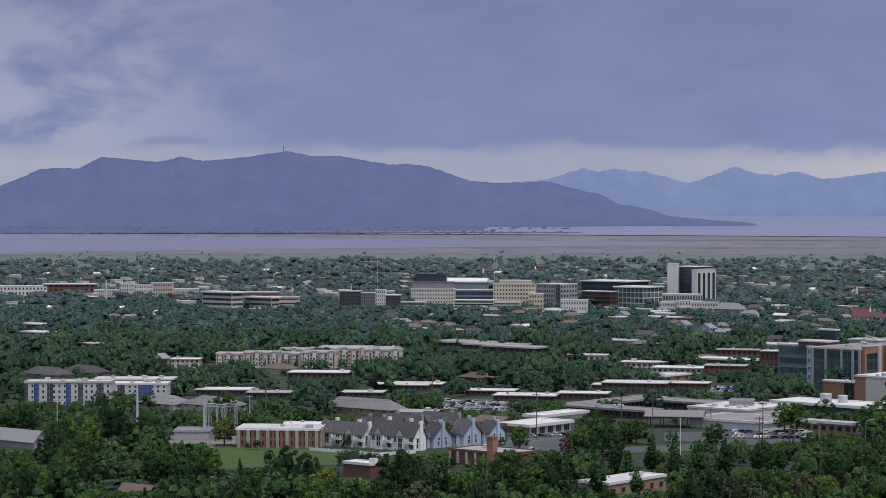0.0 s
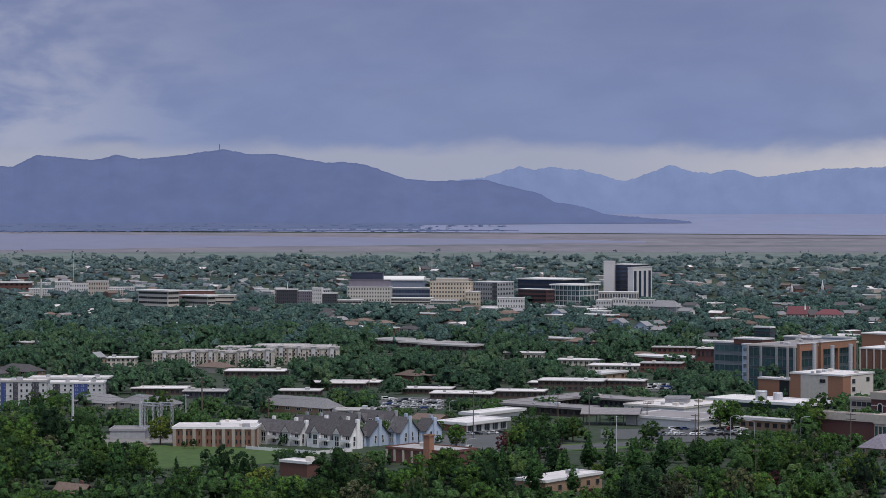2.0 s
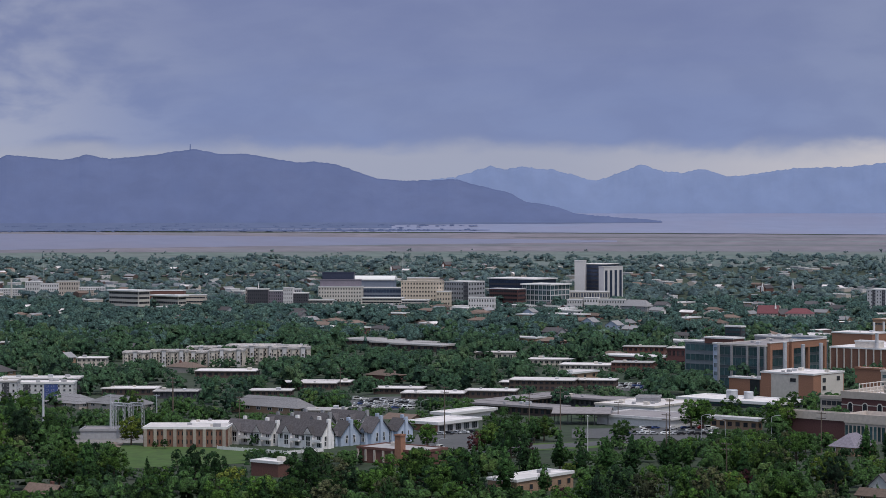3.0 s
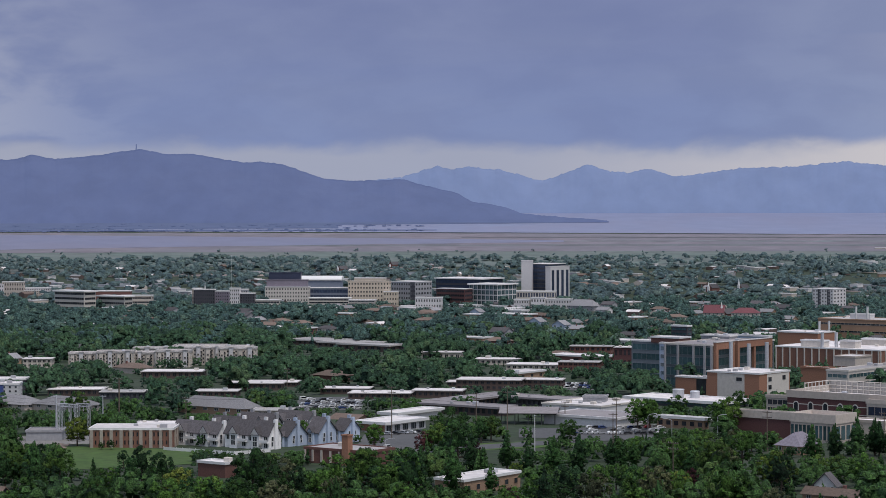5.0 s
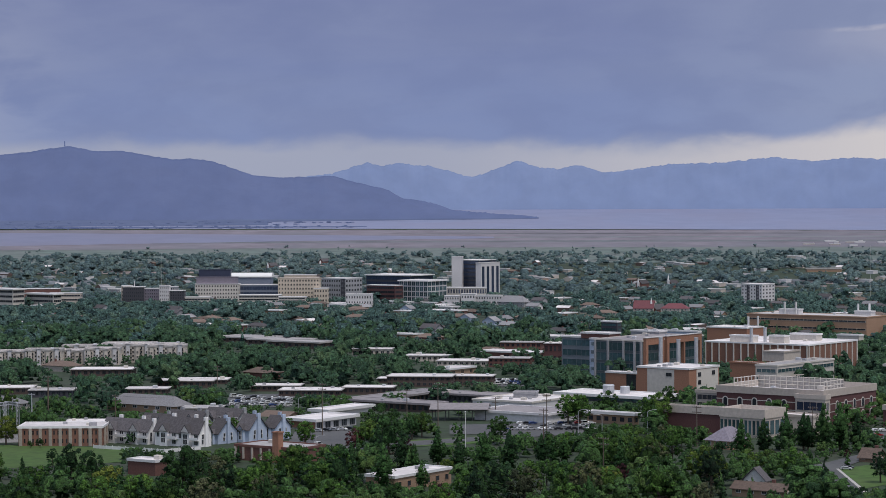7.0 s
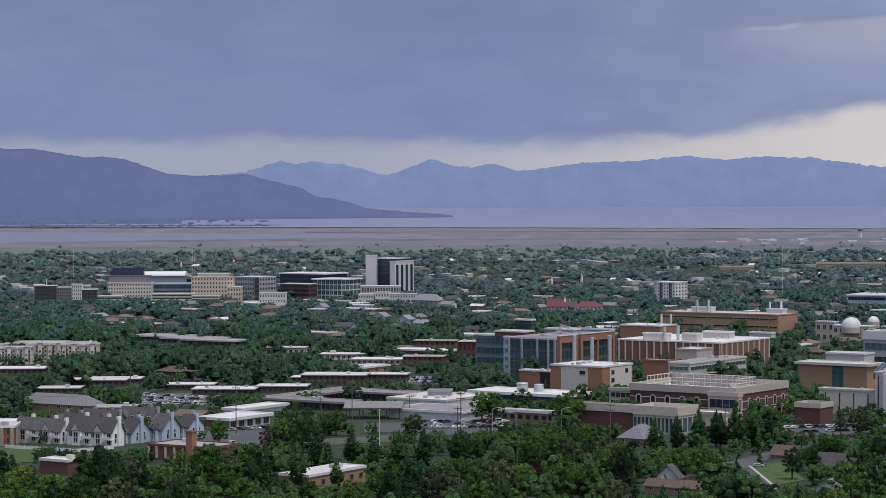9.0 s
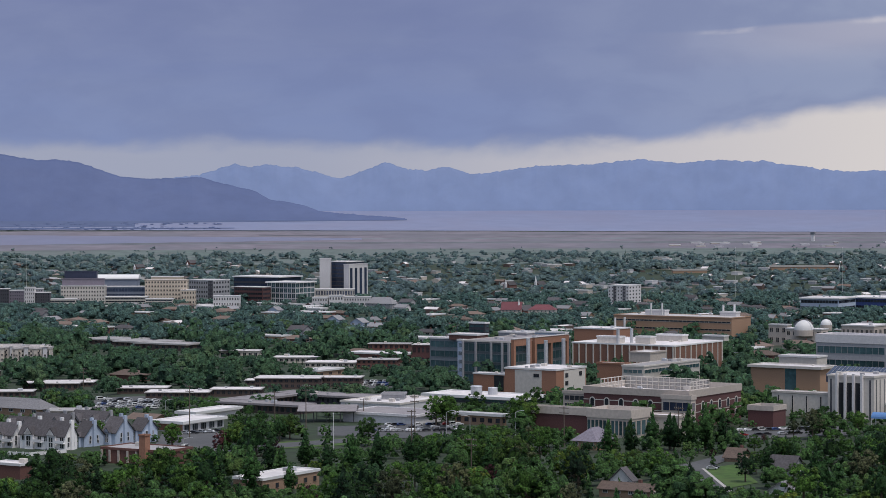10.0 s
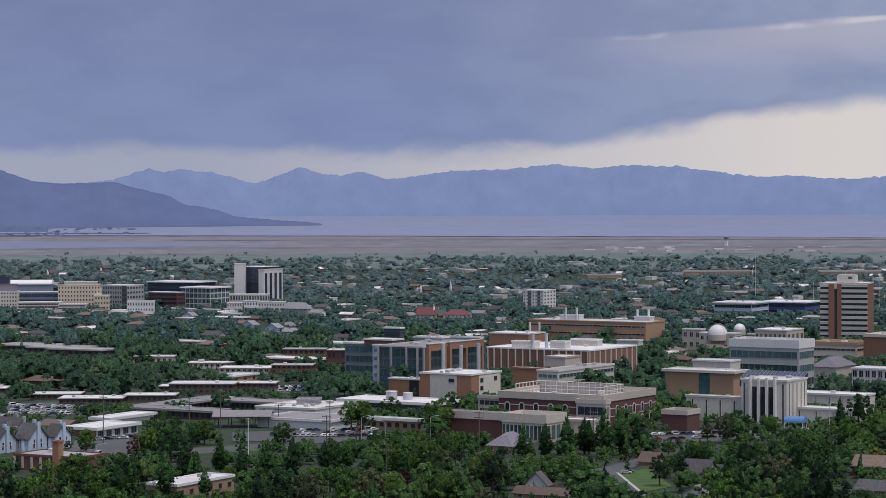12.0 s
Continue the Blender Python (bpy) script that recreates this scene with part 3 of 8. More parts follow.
def gable_walls(W, D, H, rise, along="x"):
    bm = bmesh.new()
    if along == "x":
        prof = [(0, -3), (D, -3), (D, H), (D / 2, H + rise - 0.05), (0, H)]
        rows = [[bm.verts.new((x, y, z)) for y, z in prof] for x in (-W, 0)]
    else:
        prof = [(-W, -3), (0, -3), (0, H), (-W / 2, H + rise - 0.05), (-W, H)]
        rows = [[bm.verts.new((x, y, z)) for x, z in prof] for y in (0, D)]
    a, b = rows
    bm.faces.new(a)
    bm.faces.new(b[::-1])
    for i in range(5):
        bm.faces.new((a[i], b[i], b[(i + 1) % 5], a[(i + 1) % 5]))
    bmesh.ops.recalc_face_normals(bm, faces=bm.faces)
    return bm


def house(name, label, category, az, r, W, D, H, rise, wall, roof, along="x", seen=2.0, turn=None, group="", bays=(3, 2), chimney=True, floors=1, hip=False):
    ob = stand(name, az, r, label, category, group, turn)
    if hip:
        part("wall", boxes((-W, 0, 0, D, -3, H)), wall, ob)
        bm = bmesh.new()
        o, k = 0.6, min(W, D) * 0.45
        low = [bm.verts.new(p) for p in ((-W - o, -o, H - 0.1), (o, -o, H - 0.1), (o, D + o, H - 0.1), (-W - o, D + o, H - 0.1))]
        if W >= D:
            top = [bm.verts.new((-W + k, D / 2, H + rise)), bm.verts.new((-k, D / 2, H + rise))]
            fs = ((0, 1, 5, 4), (1, 2, 5), (2, 3, 4, 5), (3, 0, 4))
        else:
            top = [bm.verts.new((-W / 2, k, H + rise)), bm.verts.new((-W / 2, D - k, H + rise))]
            fs = ((0, 1, 4), (1, 2, 5, 4), (2, 3, 5), (3, 0, 4, 5))
        vs = low + top
        for fidx in fs:
            bm.faces.new([vs[i] for i in fidx])
        bm.faces.new(low[::-1])
        part("roof", bm, roof, ob)
    else:
        part("wall", gable_walls(W, D, H, rise, along), wall, ob)
        part("roof", gable_roof_mesh(W, D, H, rise, 0.5, along), roof, ob)
    if bays[0]:
        facade(ob, "front", W, 0.5, H - 0.4, floors, bays[0], "pane", "window", "white_paint", W, D, 0.36, 0.45)
        facade(ob, "flank", D, 0.5, H - 0.4, floors, bays[1], "pane", "window", "white_paint", W, D, 0.3, 0.45)
    if chimney:
        part("chimney", boxes((-W * 0.3 - 0.4, -W * 0.3 + 0.4, D * 0.55, D * 0.55 + 0.8, H, H + rise + 0.9)), "red_brick", ob)
    footprint(ob, W, D, 2.0)
    sight_over(ob.matrix_basis, W, D, r, seen, GRID if turn is None else turn, H)
    return ob


# ---------------------------------------------------------------- special parts of buildings
def side_place(ob, side, s, z, proud=0.0):
    W, D, H = SIZE[ob.name]
    return ((-W + s, -proud, z), 0.0) if side == "front" else ((proud, s, z), math.pi / 2)


def arched_row(ob, side, count, zf, rows):
    """Round-headed windows in pale surrounds."""
    W, D, H = SIZE[ob.name]
    span = W if side == "front" else D
    w, h = 1.7, 3.0
    def arch(half, top, y, bm, mi):
        pts = [(-half, 0), (half, 0), (half, top)] + [(half * math.cos(a), top + half * math.sin(a)) for a in (math.pi * k / 8 for k in range(1, 8))] + [(-half, top)]
        f = [bm.verts.new((x, y, z)) for x, z in pts]
        b = [bm.verts.new((x, 0.05, z)) for x, z in pts]
        bm.faces.new(f).material_index = mi
        for i in range(len(pts)):
            bm.faces.new((f[i], b[i], b[(i + 1) % len(pts)], f[(i + 1) % len(pts)])).material_index = mi
    bm = bmesh.new()
    arch(w / 2 + 0.28, h - w / 2, -0.05, bm, 0)
    surround = mesh_of("window_surround", bm, "pale_stone")
    bm = bmesh.new()
    arch(w / 2 - 0.1, h - w / 2 - 0.1, -0.09, bm, 0)
    pane = mesh_of("pane", bm, "window")
    for k in range(rows):
        for i in range(count):
            s = span * (i + 0.6) / (count + 0.2)
            loc, rot = side_place(ob, side, s, H * zf - k * 4.2)
            frame_ob = share("window", surround, ob, loc, rot)
            share("pane", pane, frame_ob, (0, 0, 0.12))
    for z in (H * zf - 0.5, H * zf + 2.2):
        if side == "front":
            part("string_course", boxes((-W - 0.06, 0.06, -0.06, 0.02, z, z + 0.25)), "pale_stone", ob)
        else:
            part("string_course", boxes((-0.02, 0.06, 0.1, D, z, z + 0.25)), "pale_stone", ob)


def roof_screen(ob):
    """Slatted metal screen round the plant on the roof."""
    W, D, H = SIZE[ob.name]
    z0, z1 = H + 0.4, H + 4.6
    x0, x1, y0, y1 = -W * 0.93, -W * 0.12, D * 0.10, D * 0.62
    bm = bmesh.new()
    def run(a, b):
        n = int((Vector(b) - Vector(a)).length / 2.2)
        for i in range(n + 1):
            p = Vector(a).lerp(Vector(b), i / n)
            box(bm, p.x - 0.12, p.x + 0.12, p.y - 0.12, p.y + 0.12, z0, z1)
        for z in (z1 - 0.25, (z0 + z1) / 2 + 0.3, z0 + 1.2):
            rod(bm, (*a, z), (*b, z), 0.13, 4)
    run((x0, y1), (x1, y1))
    run((x0, y0 + 3), (x0, y1))
    run((x1, y0 + 6), (x1, y1))
    tagged(part("plant_screen", bm, "pale_stone", ob, "pale slatted screen round the rooftop plant"), kind="")
    part("screen_back", boxes((x0, x1, y1 + 0.3, y1 + 0.5, H, z1 - 0.6)), "concrete", ob)


def frame_piers(ob):
    W, D, H = SIZE[ob.name]
    me = mesh_of("pier", boxes((-0.45, 0.45, -0.7, 0.1, -2, H)), "grey_wall")
    for f in (0.03, 0.30, 0.62, 0.85, 0.985):
        share("pier", me, ob, *side_place(ob, "front", W * f, 0))


def brick_portal(ob, y0, y1):
    """A tall brick frame that stands proud of the glazed flank, with a brick pier between its glazed bays."""
    W, D, H = SIZE[ob.name]
    part("portal_pier", boxes((0.02, 1.6, y0, y0 + 1.7, -2, H + 0.2)), "orange_brick", ob)
    part("portal_pier", boxes((0.02, 1.6, y1 - 1.7, y1, -2, H + 0.2)), "orange_brick", ob)
    part("portal_beam", boxes((0.02, 1.6, y0, y1, H + 0.22, H + 1.4), (0.02, 1.58, y0 + 1.72, y1 - 1.72, H - 1.6, H + 0.2)), "orange_brick", ob, "orange brick beam over a glazed bay")
    part("portal_cap", boxes((-0.1, 1.8, y0 - 0.2, y1 + 0.2, H + 1.42, H + 1.7)), "roof_edge", ob)
    if y1 - y0 > 20:
        mid = (y0 + y1) / 2
        part("portal_pier", boxes((0.02, 1.5, mid - 0.6, mid + 0.6, -2, H - 1.62)), "orange_brick", ob)


def blank_panel(ob):
    W, D, H = SIZE[ob.name]
    part("cladding", boxes((-0.02, 0.08, D * 0.25, D * 0.97, 0.2, H - 0.3)), "pale_stone", ob)
    me = window_mesh(2.2, 1.6, "window", "dark_metal", 1)
    for s, z in ((D * 0.34, H - 3.2), (D * 0.34, H - 6.4), (D * 0.8, H - 3.0)):
        share("window", me, ob, (0.1, s, z), math.pi / 2)
    share("window", window_mesh(2.6, 1.3, "window", "dark_metal", 1), ob, (-W * 0.38, -0.1, H - 3.0))


def exhaust_stack(az, r, z0, z1, rad, mat="steel"):
    x, y = spot(az, r)
    bm = bmesh.new()
    tube(bm, 0, 0, 0, z1 - z0, rad, rad, 14)
    ob = tagged(new("exhaust_pipe", mesh_of("exhaust_pipe", bm, mat)), "tall round metal exhaust pipe on a flat roof" if mat == "steel" else "white painted exhaust pipe on a flat roof", "pipe", "exhaust pipes")
    ob.matrix_basis = pose(x, y, z0)
    for f in (0.4, 0.97):
        bm = bmesh.new()
        tube(bm, 0, 0, (z1 - z0) * f, (z1 - z0) * f + 0.25, rad * 1.1, rad * 1.1, 14)
        part("band", bm, mat, ob)
    return ob


def observatory_dome(az, r, z, rad):
    x, y = spot(az, r)
    ob = tagged(new("observatory_dome"), "white hemispherical observatory dome on a round drum", "dome", "observatory domes")
    ob.matrix_basis = pose(x, y, z)
    bm = bmesh.new()
    bmesh.ops.create_uvsphere(bm, u_segments=24, v_segments=14, radius=rad)
    bmesh.ops.delete(bm, geom=[v for v in bm.verts if v.co.z < -0.01], context="VERTS")
    for f in bm.faces:
        f.smooth = True
    part("shell", bm, "white_paint", ob)
    bm = bmesh.new()
    tube(bm, 0, 0, -3.5, 0.02, rad * 1.02, rad * 1.02, 24)
    part("drum", bm, "beige_wall", ob)
    bm = bmesh.new()
    for k in range(7):
        a0, a1 = math.pi * 0.5 * k / 7, math.pi * 0.5 * (k + 1) / 7
        rod(bm, (rad * 1.01 * math.cos(a0) * 0.5, -rad * 1.01 * math.cos(a0) * 0.86, rad * 1.01 * math.sin(a0)), (rad * 1.01 * math.cos(a1) * 0.5, -rad * 1.01 * math.cos(a1) * 0.86, rad * 1.01 * math.sin(a1)), 0.12, 4)
    part("shutter_rail", bm, "steel", ob)


def fins(ob, n):
    """A tall dark glazed recess between slim fins on the front."""
    W, D, H = SIZE[ob.name]
    x0, x1 = -W * 0.78, -W * 0.24
    part("glazing", boxes((x0, x1, -0.06, 0.02, 0, H * 0.86)), "window", ob)
    me = mesh_of("fin", boxes((-0.38, 0.38, -1.3, 0.0, 0, H + 1.2)), "white_wall")
    for i in range(n):
        share("fin", me, ob, (x0 + (x1 - x0) * i / (n - 1), 0, 0))
    slit = mesh_of("slit", boxes((-0.3, 0.3, -0.05, 0.05, 0, H * 0.94)), "dark_wall")
    for f in (0.08, 0.93):
        share("slit", slit, ob, (-W * f, 0, 0))
    for f in (0.12, 0.3, 0.5, 0.7, 0.88):
        share("slit", slit, ob, (0, D * f, 0), math.pi / 2)


def glass_roof(az, r, wide, z, D, rise):
    """A sloping skylight over a foyer."""
    x, y = spot(az, r)
    W = wide * r / 4149.0 / math.cos(radians(GRID - az))
    ob = tagged(new("skylight"), "sloping glazed skylight with steel ribs on a roof", "skylight")
    ob.matrix_basis = pose(x, y, z, 0, 0, -43)
    bm = bmesh.new()
    v = [bm.verts.new(p) for p in ((-W, 0, -3), (0, 0, -3), (0, 8, -3), (-W, 8, -3), (-W, 0, -0.2), (0, 0, -0.2), (0, 8, 2.8), (-W, 8, 2.8))]
    for q in ((3, 2, 1, 0), (4, 5, 6, 7), (0, 1, 5, 4), (1, 2, 6, 5), (2, 3, 7, 6), (3, 0, 4, 7)):
        bm.faces.new([v[i] for i in q])
    part("glazing", bm, "blue_glass", ob)
    n = 16
    for i in range(n + 1):
        bm = bmesh.new()
        px = -W + W * i / n
        rod(bm, (px, -0.05, -0.1), (px, 8, 2.95), 0.06, 4)
        part("rib", bm, "grey_wall", ob)


def banded_tower(az, r, W, D, H):
    """The brown brick tower: brick shafts and pale bands between dark windows."""
    turn = az + 8.0
    ob = stand("university_tower", az, r, "brown brick office tower with white bands and dark windows", "tower", turn=turn)
    part("core", boxes((-W + 0.3, -0.2, 0.6, D, -4, H)), "brown_panel", ob)
    for x0, x1, y0, nm, k in ((0.18, 0.30, -0.7, "shaft", "brown_panel"), (0.30, 0.36, 0.3, "recess", "dark_wall"), (0.36, 0.45, -0.7, "shaft", "brown_panel")):
        part(nm, boxes((-W + W * x0, -W + W * x1, y0, 0.7, -4, H - (3 if nm == "recess" else 0))), k, ob)
    part("lintel", boxes((-W + W * 0.30, -W + W * 0.36, -0.3, 0.7, H - 3, H)), "pale_stone", ob)
    floors = 12
    fh = H / floors
    for f in range(floors):
        z = fh * f
        for x0, x1 in ((-W, -W * 0.82), (-W * 0.55, -0.2)):
            part("spandrel", boxes((x0, x1, -0.15, 0.75, z + fh * 0.44, z + fh * 0.98)), "pale_stone", ob)
            part("sill", boxes((x0, x1, -0.35, -0.15, z + fh * 0.88, z + fh * 0.98)), "white_wall", ob)
            share("window_band", window_mesh(x1 - x0 - 0.2, fh * 0.40, "window", "dark_metal", 6), ob, ((x0 + x1) / 2, 0.5, z + 0.08))
    part("roof", boxes((-W + 0.4, -0.4, 0.9, D - 0.3, H - 0.7, H + 0.3)), "white_roof", ob)
    part("coping", ring(-W, 0.1, -0.2, D + 0.2, H - 0.2, H + 0.7, 0.5), "beige_wall", ob)
    part("plant_room", boxes((-W * 0.68, -W * 0.30, D * 0.25, D * 0.7, H, H + 5.4)), "pale_stone", ob)
    part("louvre", boxes((-W * 0.45, -W * 0.36, D * 0.25 - 0.1, D * 0.25, H + 3, H + 4.4)), "dark_wall", ob)
    for i in range(6):
        bm = bmesh.new()
        rod(bm, (-W * 0.65 + i * 1.9, D * 0.4, H + 5.3), (-W * 0.65 + i * 1.9, D * 0.4, H + 6.0 + (i % 3) * 0.6), 0.14, 4)
        part("antenna", bm, "steel", ob)
    footprint(ob, W, D)
    sight_over(ob.matrix_basis, W, D, r, 10, turn)


def roof_tank(ob, az, r, rad):
    x, y = spot(az, r)
    W, D, H = SIZE[ob.name]
    p = ob.matrix_basis.inverted() @ Vector((x, y, 0))
    bm = bmesh.new()
    px, py = min(max(p.x, -W + 3), -3), min(max(p.y, 3), D - 3)
    tube(bm, px, py, H + 0.1, H + rad * 1.5, rad, rad, 16)
    tube(bm, px, py, H + rad * 1.5, H + rad * 1.65, rad * 1.06, rad * 0.9, 16)
    part("cooling_unit", bm, "steel", ob, "round steel cooling unit")


def barrel_awning(az, r):
    ob = stand("bus_shelter", az, r, "blue barrel-vaulted canopy over a white entrance", "canopy")
    bm = bmesh.new()
    rows = []
    for x in (-7, 0):
        rows.append([bm.verts.new((x, 2.2 - 2.2 * math.cos(math.pi * k / 10), 3.2 + 2.0 * math.sin(math.pi * k / 10))) for k in range(11)])
    for k in range(10):
        bm.faces.new((rows[0][k], rows[1][k], rows[1][k + 1], rows[0][k + 1]))
    bm.faces.new(rows[1])
    bm.faces.new(rows[0][::-1])
    M["awning"] = surface("blue_canvas", (0.10, 0.22, 0.46), 0.7, 0.1)
    part("canopy", bm, "awning", ob)
    for x in (-6.8, -0.4):
        for y in (0.2, 4.0):
            bm = bmesh.new()
            tube(bm, x, y, 0, 3.3, 0.12, 0.12, 6)
            part("post", bm, "white_paint", ob)
    sight_over(ob.matrix_basis, 7, 4.4, r, 2.0, GRID)
    footprint(ob, 7, 4.4, 2)


def shelter(az, r, W, D, H, turn):
    """An open car shelter: a shallow ridged roof on posts."""
    ob = stand("car_shelter", az, r, "open shelter with shallow grey metal roof on dark posts", "shelter", turn=turn)
    part("roof", gable_roof_mesh(W, D, H, 1.5, 0.6, "x"), "flat_grey", ob)
    bm = bmesh.new()
    tube(bm, 0, 0, -0.5, H + 0.1, 0.16, 0.16, 6)
    me = mesh_of("post", bm, "dark_metal")
    for i in range(5):
        for y in (0.4, D - 0.4):
            share("post", me, ob, (-W + 0.4 + (W - 0.8) * i / 4, y, 0))
    part("beam", boxes((-W, 0, 0.25, 0.55, H - 0.45, H - 0.15)), "dark_metal", ob)
    part("beam", boxes((-W, 0, D - 0.55, D - 0.25, H - 0.45, H - 0.15)), "dark_metal", ob)
    footprint(ob, W, D)
    sight_over(ob.matrix_basis, W, D, r, 0.5, GRID)


def bay_doors(ob, n):
    W, D, H = SIZE[ob.name]
    me = window_mesh(D / n * 0.62, H * 0.7, "window", "grey_wall", 2)
    for i in range(n):
        share("bay_door", me, ob, (0, D * (i + 0.5) / n, 0.1), math.pi / 2)


def brick_stack(az, r, H, wide=2.3, mat="orange_brick"):
    ob = stand("chimney_stack", az, r, "square orange brick chimney stack" if mat == "orange_brick" else "pale tapering chimney stack", "chimney")
    bm = bmesh.new()
    w = wide / 2
    v = [bm.verts.new(p) for p in ((-w, -w, -2), (w, -w, -2), (w, w, -2), (-w, w, -2), (-w * 0.94, -w * 0.94, H), (w * 0.94, -w * 0.94, H), (w * 0.94, w * 0.94, H), (-w * 0.94, w * 0.94, H))]
    for q in ((3, 2, 1, 0), (4, 5, 6, 7), (0, 1, 5, 4), (1, 2, 6, 5), (2, 3, 7, 6), (3, 0, 4, 7)):
        bm.faces.new([v[i] for i in q])
    part("shaft", bm, mat, ob)
    part("cap", ring(-w - 0.1, w + 0.1, -w - 0.1, w + 0.1, H - 0.1, H + 0.35, 0.5), mat, ob)
    part("flue", boxes((-w * 0.5, w * 0.5, -w * 0.5, w * 0.5, H - 0.2, H + 0.1)), "dark_wall", ob)
    sight_over(ob.matrix_basis, 1, 1, r, H * 0.25, GRID)


def piers_on(ob, n):
    W, D, H = SIZE[ob.name]
    me = mesh_of("pier", boxes((-0.5, 0.5, -0.5, 0.05, -3, H - 0.1)), "worn_beige")
    for i in range(n + 1):
        share("pier", me, ob, (-W + 0.7 + (W - 1.4) * i / n, 0, 0))
    for i in range(1, 4):
        share("pier", me, ob, (0, D * i / 3 - 0.8, 0), math.pi / 2)


def vault_roof(ob):
    W, D, H = SIZE[ob.name]
    bm = bmesh.new()
    rows = [[bm.verts.new((x, D / 2 - (D / 2 + 1) * math.cos(math.pi * k / 12), H + 0.7 + 4.5 * math.sin(math.pi * k / 12))) for k in range(13)] for x in (-W - 1, 1)]
    for k in range(12):
        bm.faces.new((rows[0][k], rows[1][k], rows[1][k + 1], rows[0][k + 1]))
    bm.faces.new(rows[1])
    bm.faces.new(rows[0][::-1])
    part("vault", bm, "white_paint", ob, "white vaulted roof")


def town_row(name, label, category, az, r, W, D, H, rise, wall, roof, gables=2, seen=0.0):
    """Gabled town houses: a long roof with its gable end to the flank, cross gables, bays, balconies and chimneys to the front."""
    ob = stand(name, az, r, label, category, "town houses")
    part("wall", gable_walls(W, D, H, rise, "x"), wall, ob)
    part("roof", gable_roof_mesh(W, D, H, rise, 0.45, "x"), roof, ob)
    n = max(1, gables)
    for i in range(n):
        cx = -W * (i + 0.5) / n
        gw = min(3.2, W / n * 0.42)
        bay = part("bay", boxes((cx - gw / 2, cx + gw / 2, -1.1, 0.3, -3, H + 0.2)), wall, ob)
        bm = bmesh.new()
        gr = gw * 0.75
        pts = [(cx - gw / 2 - 0.3, H - 0.1), (cx + gw / 2 + 0.3, H - 0.1), (cx, H + gr)]
        f = [bm.verts.new((x, -1.5, z)) for x, z in pts]
        b = [bm.verts.new((x, D * 0.35, z)) for x, z in pts]
        bm.faces.new(f)
        bm.faces.new(b[::-1])
        for k in range(3):
            bm.faces.new((f[k], b[k], b[(k + 1) % 3], f[(k + 1) % 3]))
        bmesh.ops.recalc_face_normals(bm, faces=bm.faces)
        part("cross_gable", bm, roof, ob)
        bm = bmesh.new()
        t = [bm.verts.new(p) for p in ((cx - gw / 2, -1.53, H), (cx + gw / 2, -1.53, H), (cx, -1.53, H + gr - 0.35))]
        bm.faces.new(t)
        bmesh.ops.solidify(bm, geom=bm.faces[:], thickness=0.06)
        part("gable_face", bm, wall, ob)
        for z in (0.9, H * 0.55):
            share("window", window_mesh(gw * 0.55, 1.4, "window", "white_paint", 1), bay, (cx, -1.1, z))
        if W / n > 7:
            bx0, bx1 = cx + gw / 2 + 0.3, cx + gw / 2 + 0.3 + W / n * 0.35
            part("balcony", boxes((bx0, bx1, -1.4, 0, H * 0.45, H * 0.45 + 0.2), (bx0, bx1, -1.4, -1.3, H * 0.45, H * 0.45 + 1.0)), "white_paint", ob)
            for z in (0.6, H * 0.55):
                share("window", window_mesh(1.6, 1.9, "window", "white_paint", 1), ob, ((bx0 + bx1) / 2, 0, z))
            share("window", window_mesh(1.2, 1.3, "window", "white_paint", 1), ob, (cx - gw / 2 - 1.4, 0, H * 0.55))
        part("chimney", boxes((cx - 0.5, cx + 0.5, D * 0.62, D * 0.62 + 0.9, H, H + rise + 1.1)), wall, ob)
    for s, z in ((D * 0.3, 0.9), (D * 0.7, 0.9), (D * 0.32, H * 0.55), (D * 0.68, H * 0.55), (D * 0.5, H + rise * 0.3)):
        share("window", window_mesh(1.0, 1.35, "window", "white_paint", 0), ob, (0, s, z), math.pi / 2)
    part("flank_chimney", boxes((-0.1, 0.7, D * 0.42, D * 0.42 + 1.3, -3, H + rise + 0.6)), wall, ob)
    footprint(ob, W, D, 1.5)
    sight_over(ob.matrix_basis, W, D, r, seen, GRID)

# ---------------------------------------------------------------- ground, lake and mountains
def ground_sheet():
    me = bpy.data.meshes.new("ground")
    rs = [0.5, 150, 350] + list(range(500, 2600, 60)) + list(range(2600, 4960, 80)) + [4990] + FAR_R[1:-1]
    rs = sorted(set(rs))
    n = 120
    co, fs = [], []
    for r in rs:
        for i in range(n):
            a = 2 * math.pi * i / n
            x, y = r * math.sin(a), r * math.cos(a)
            co.append((x, y, ground_z(x, y)))
    for k in range(len(rs) - 1):
        for i in range(n):
            j = (i + 1) % n
            fs.append((k * n + i, (k + 1) * n + i, (k + 1) * n + j, k * n + j))
    fs.append(tuple(range(n)))
    me.from_pydata(co, [], fs)
    me.materials.append(M["soil"])
    bm = bmesh.new()
    bm.from_mesh(me)
    bmesh.ops.recalc_face_normals(bm, faces=bm.faces)
    bm.to_mesh(me)
    bm.free()
    return tagged(new("ground", me), "dark grassy and bare ground of a broad valley plain", "ground", kind="structure")


ground_sheet()


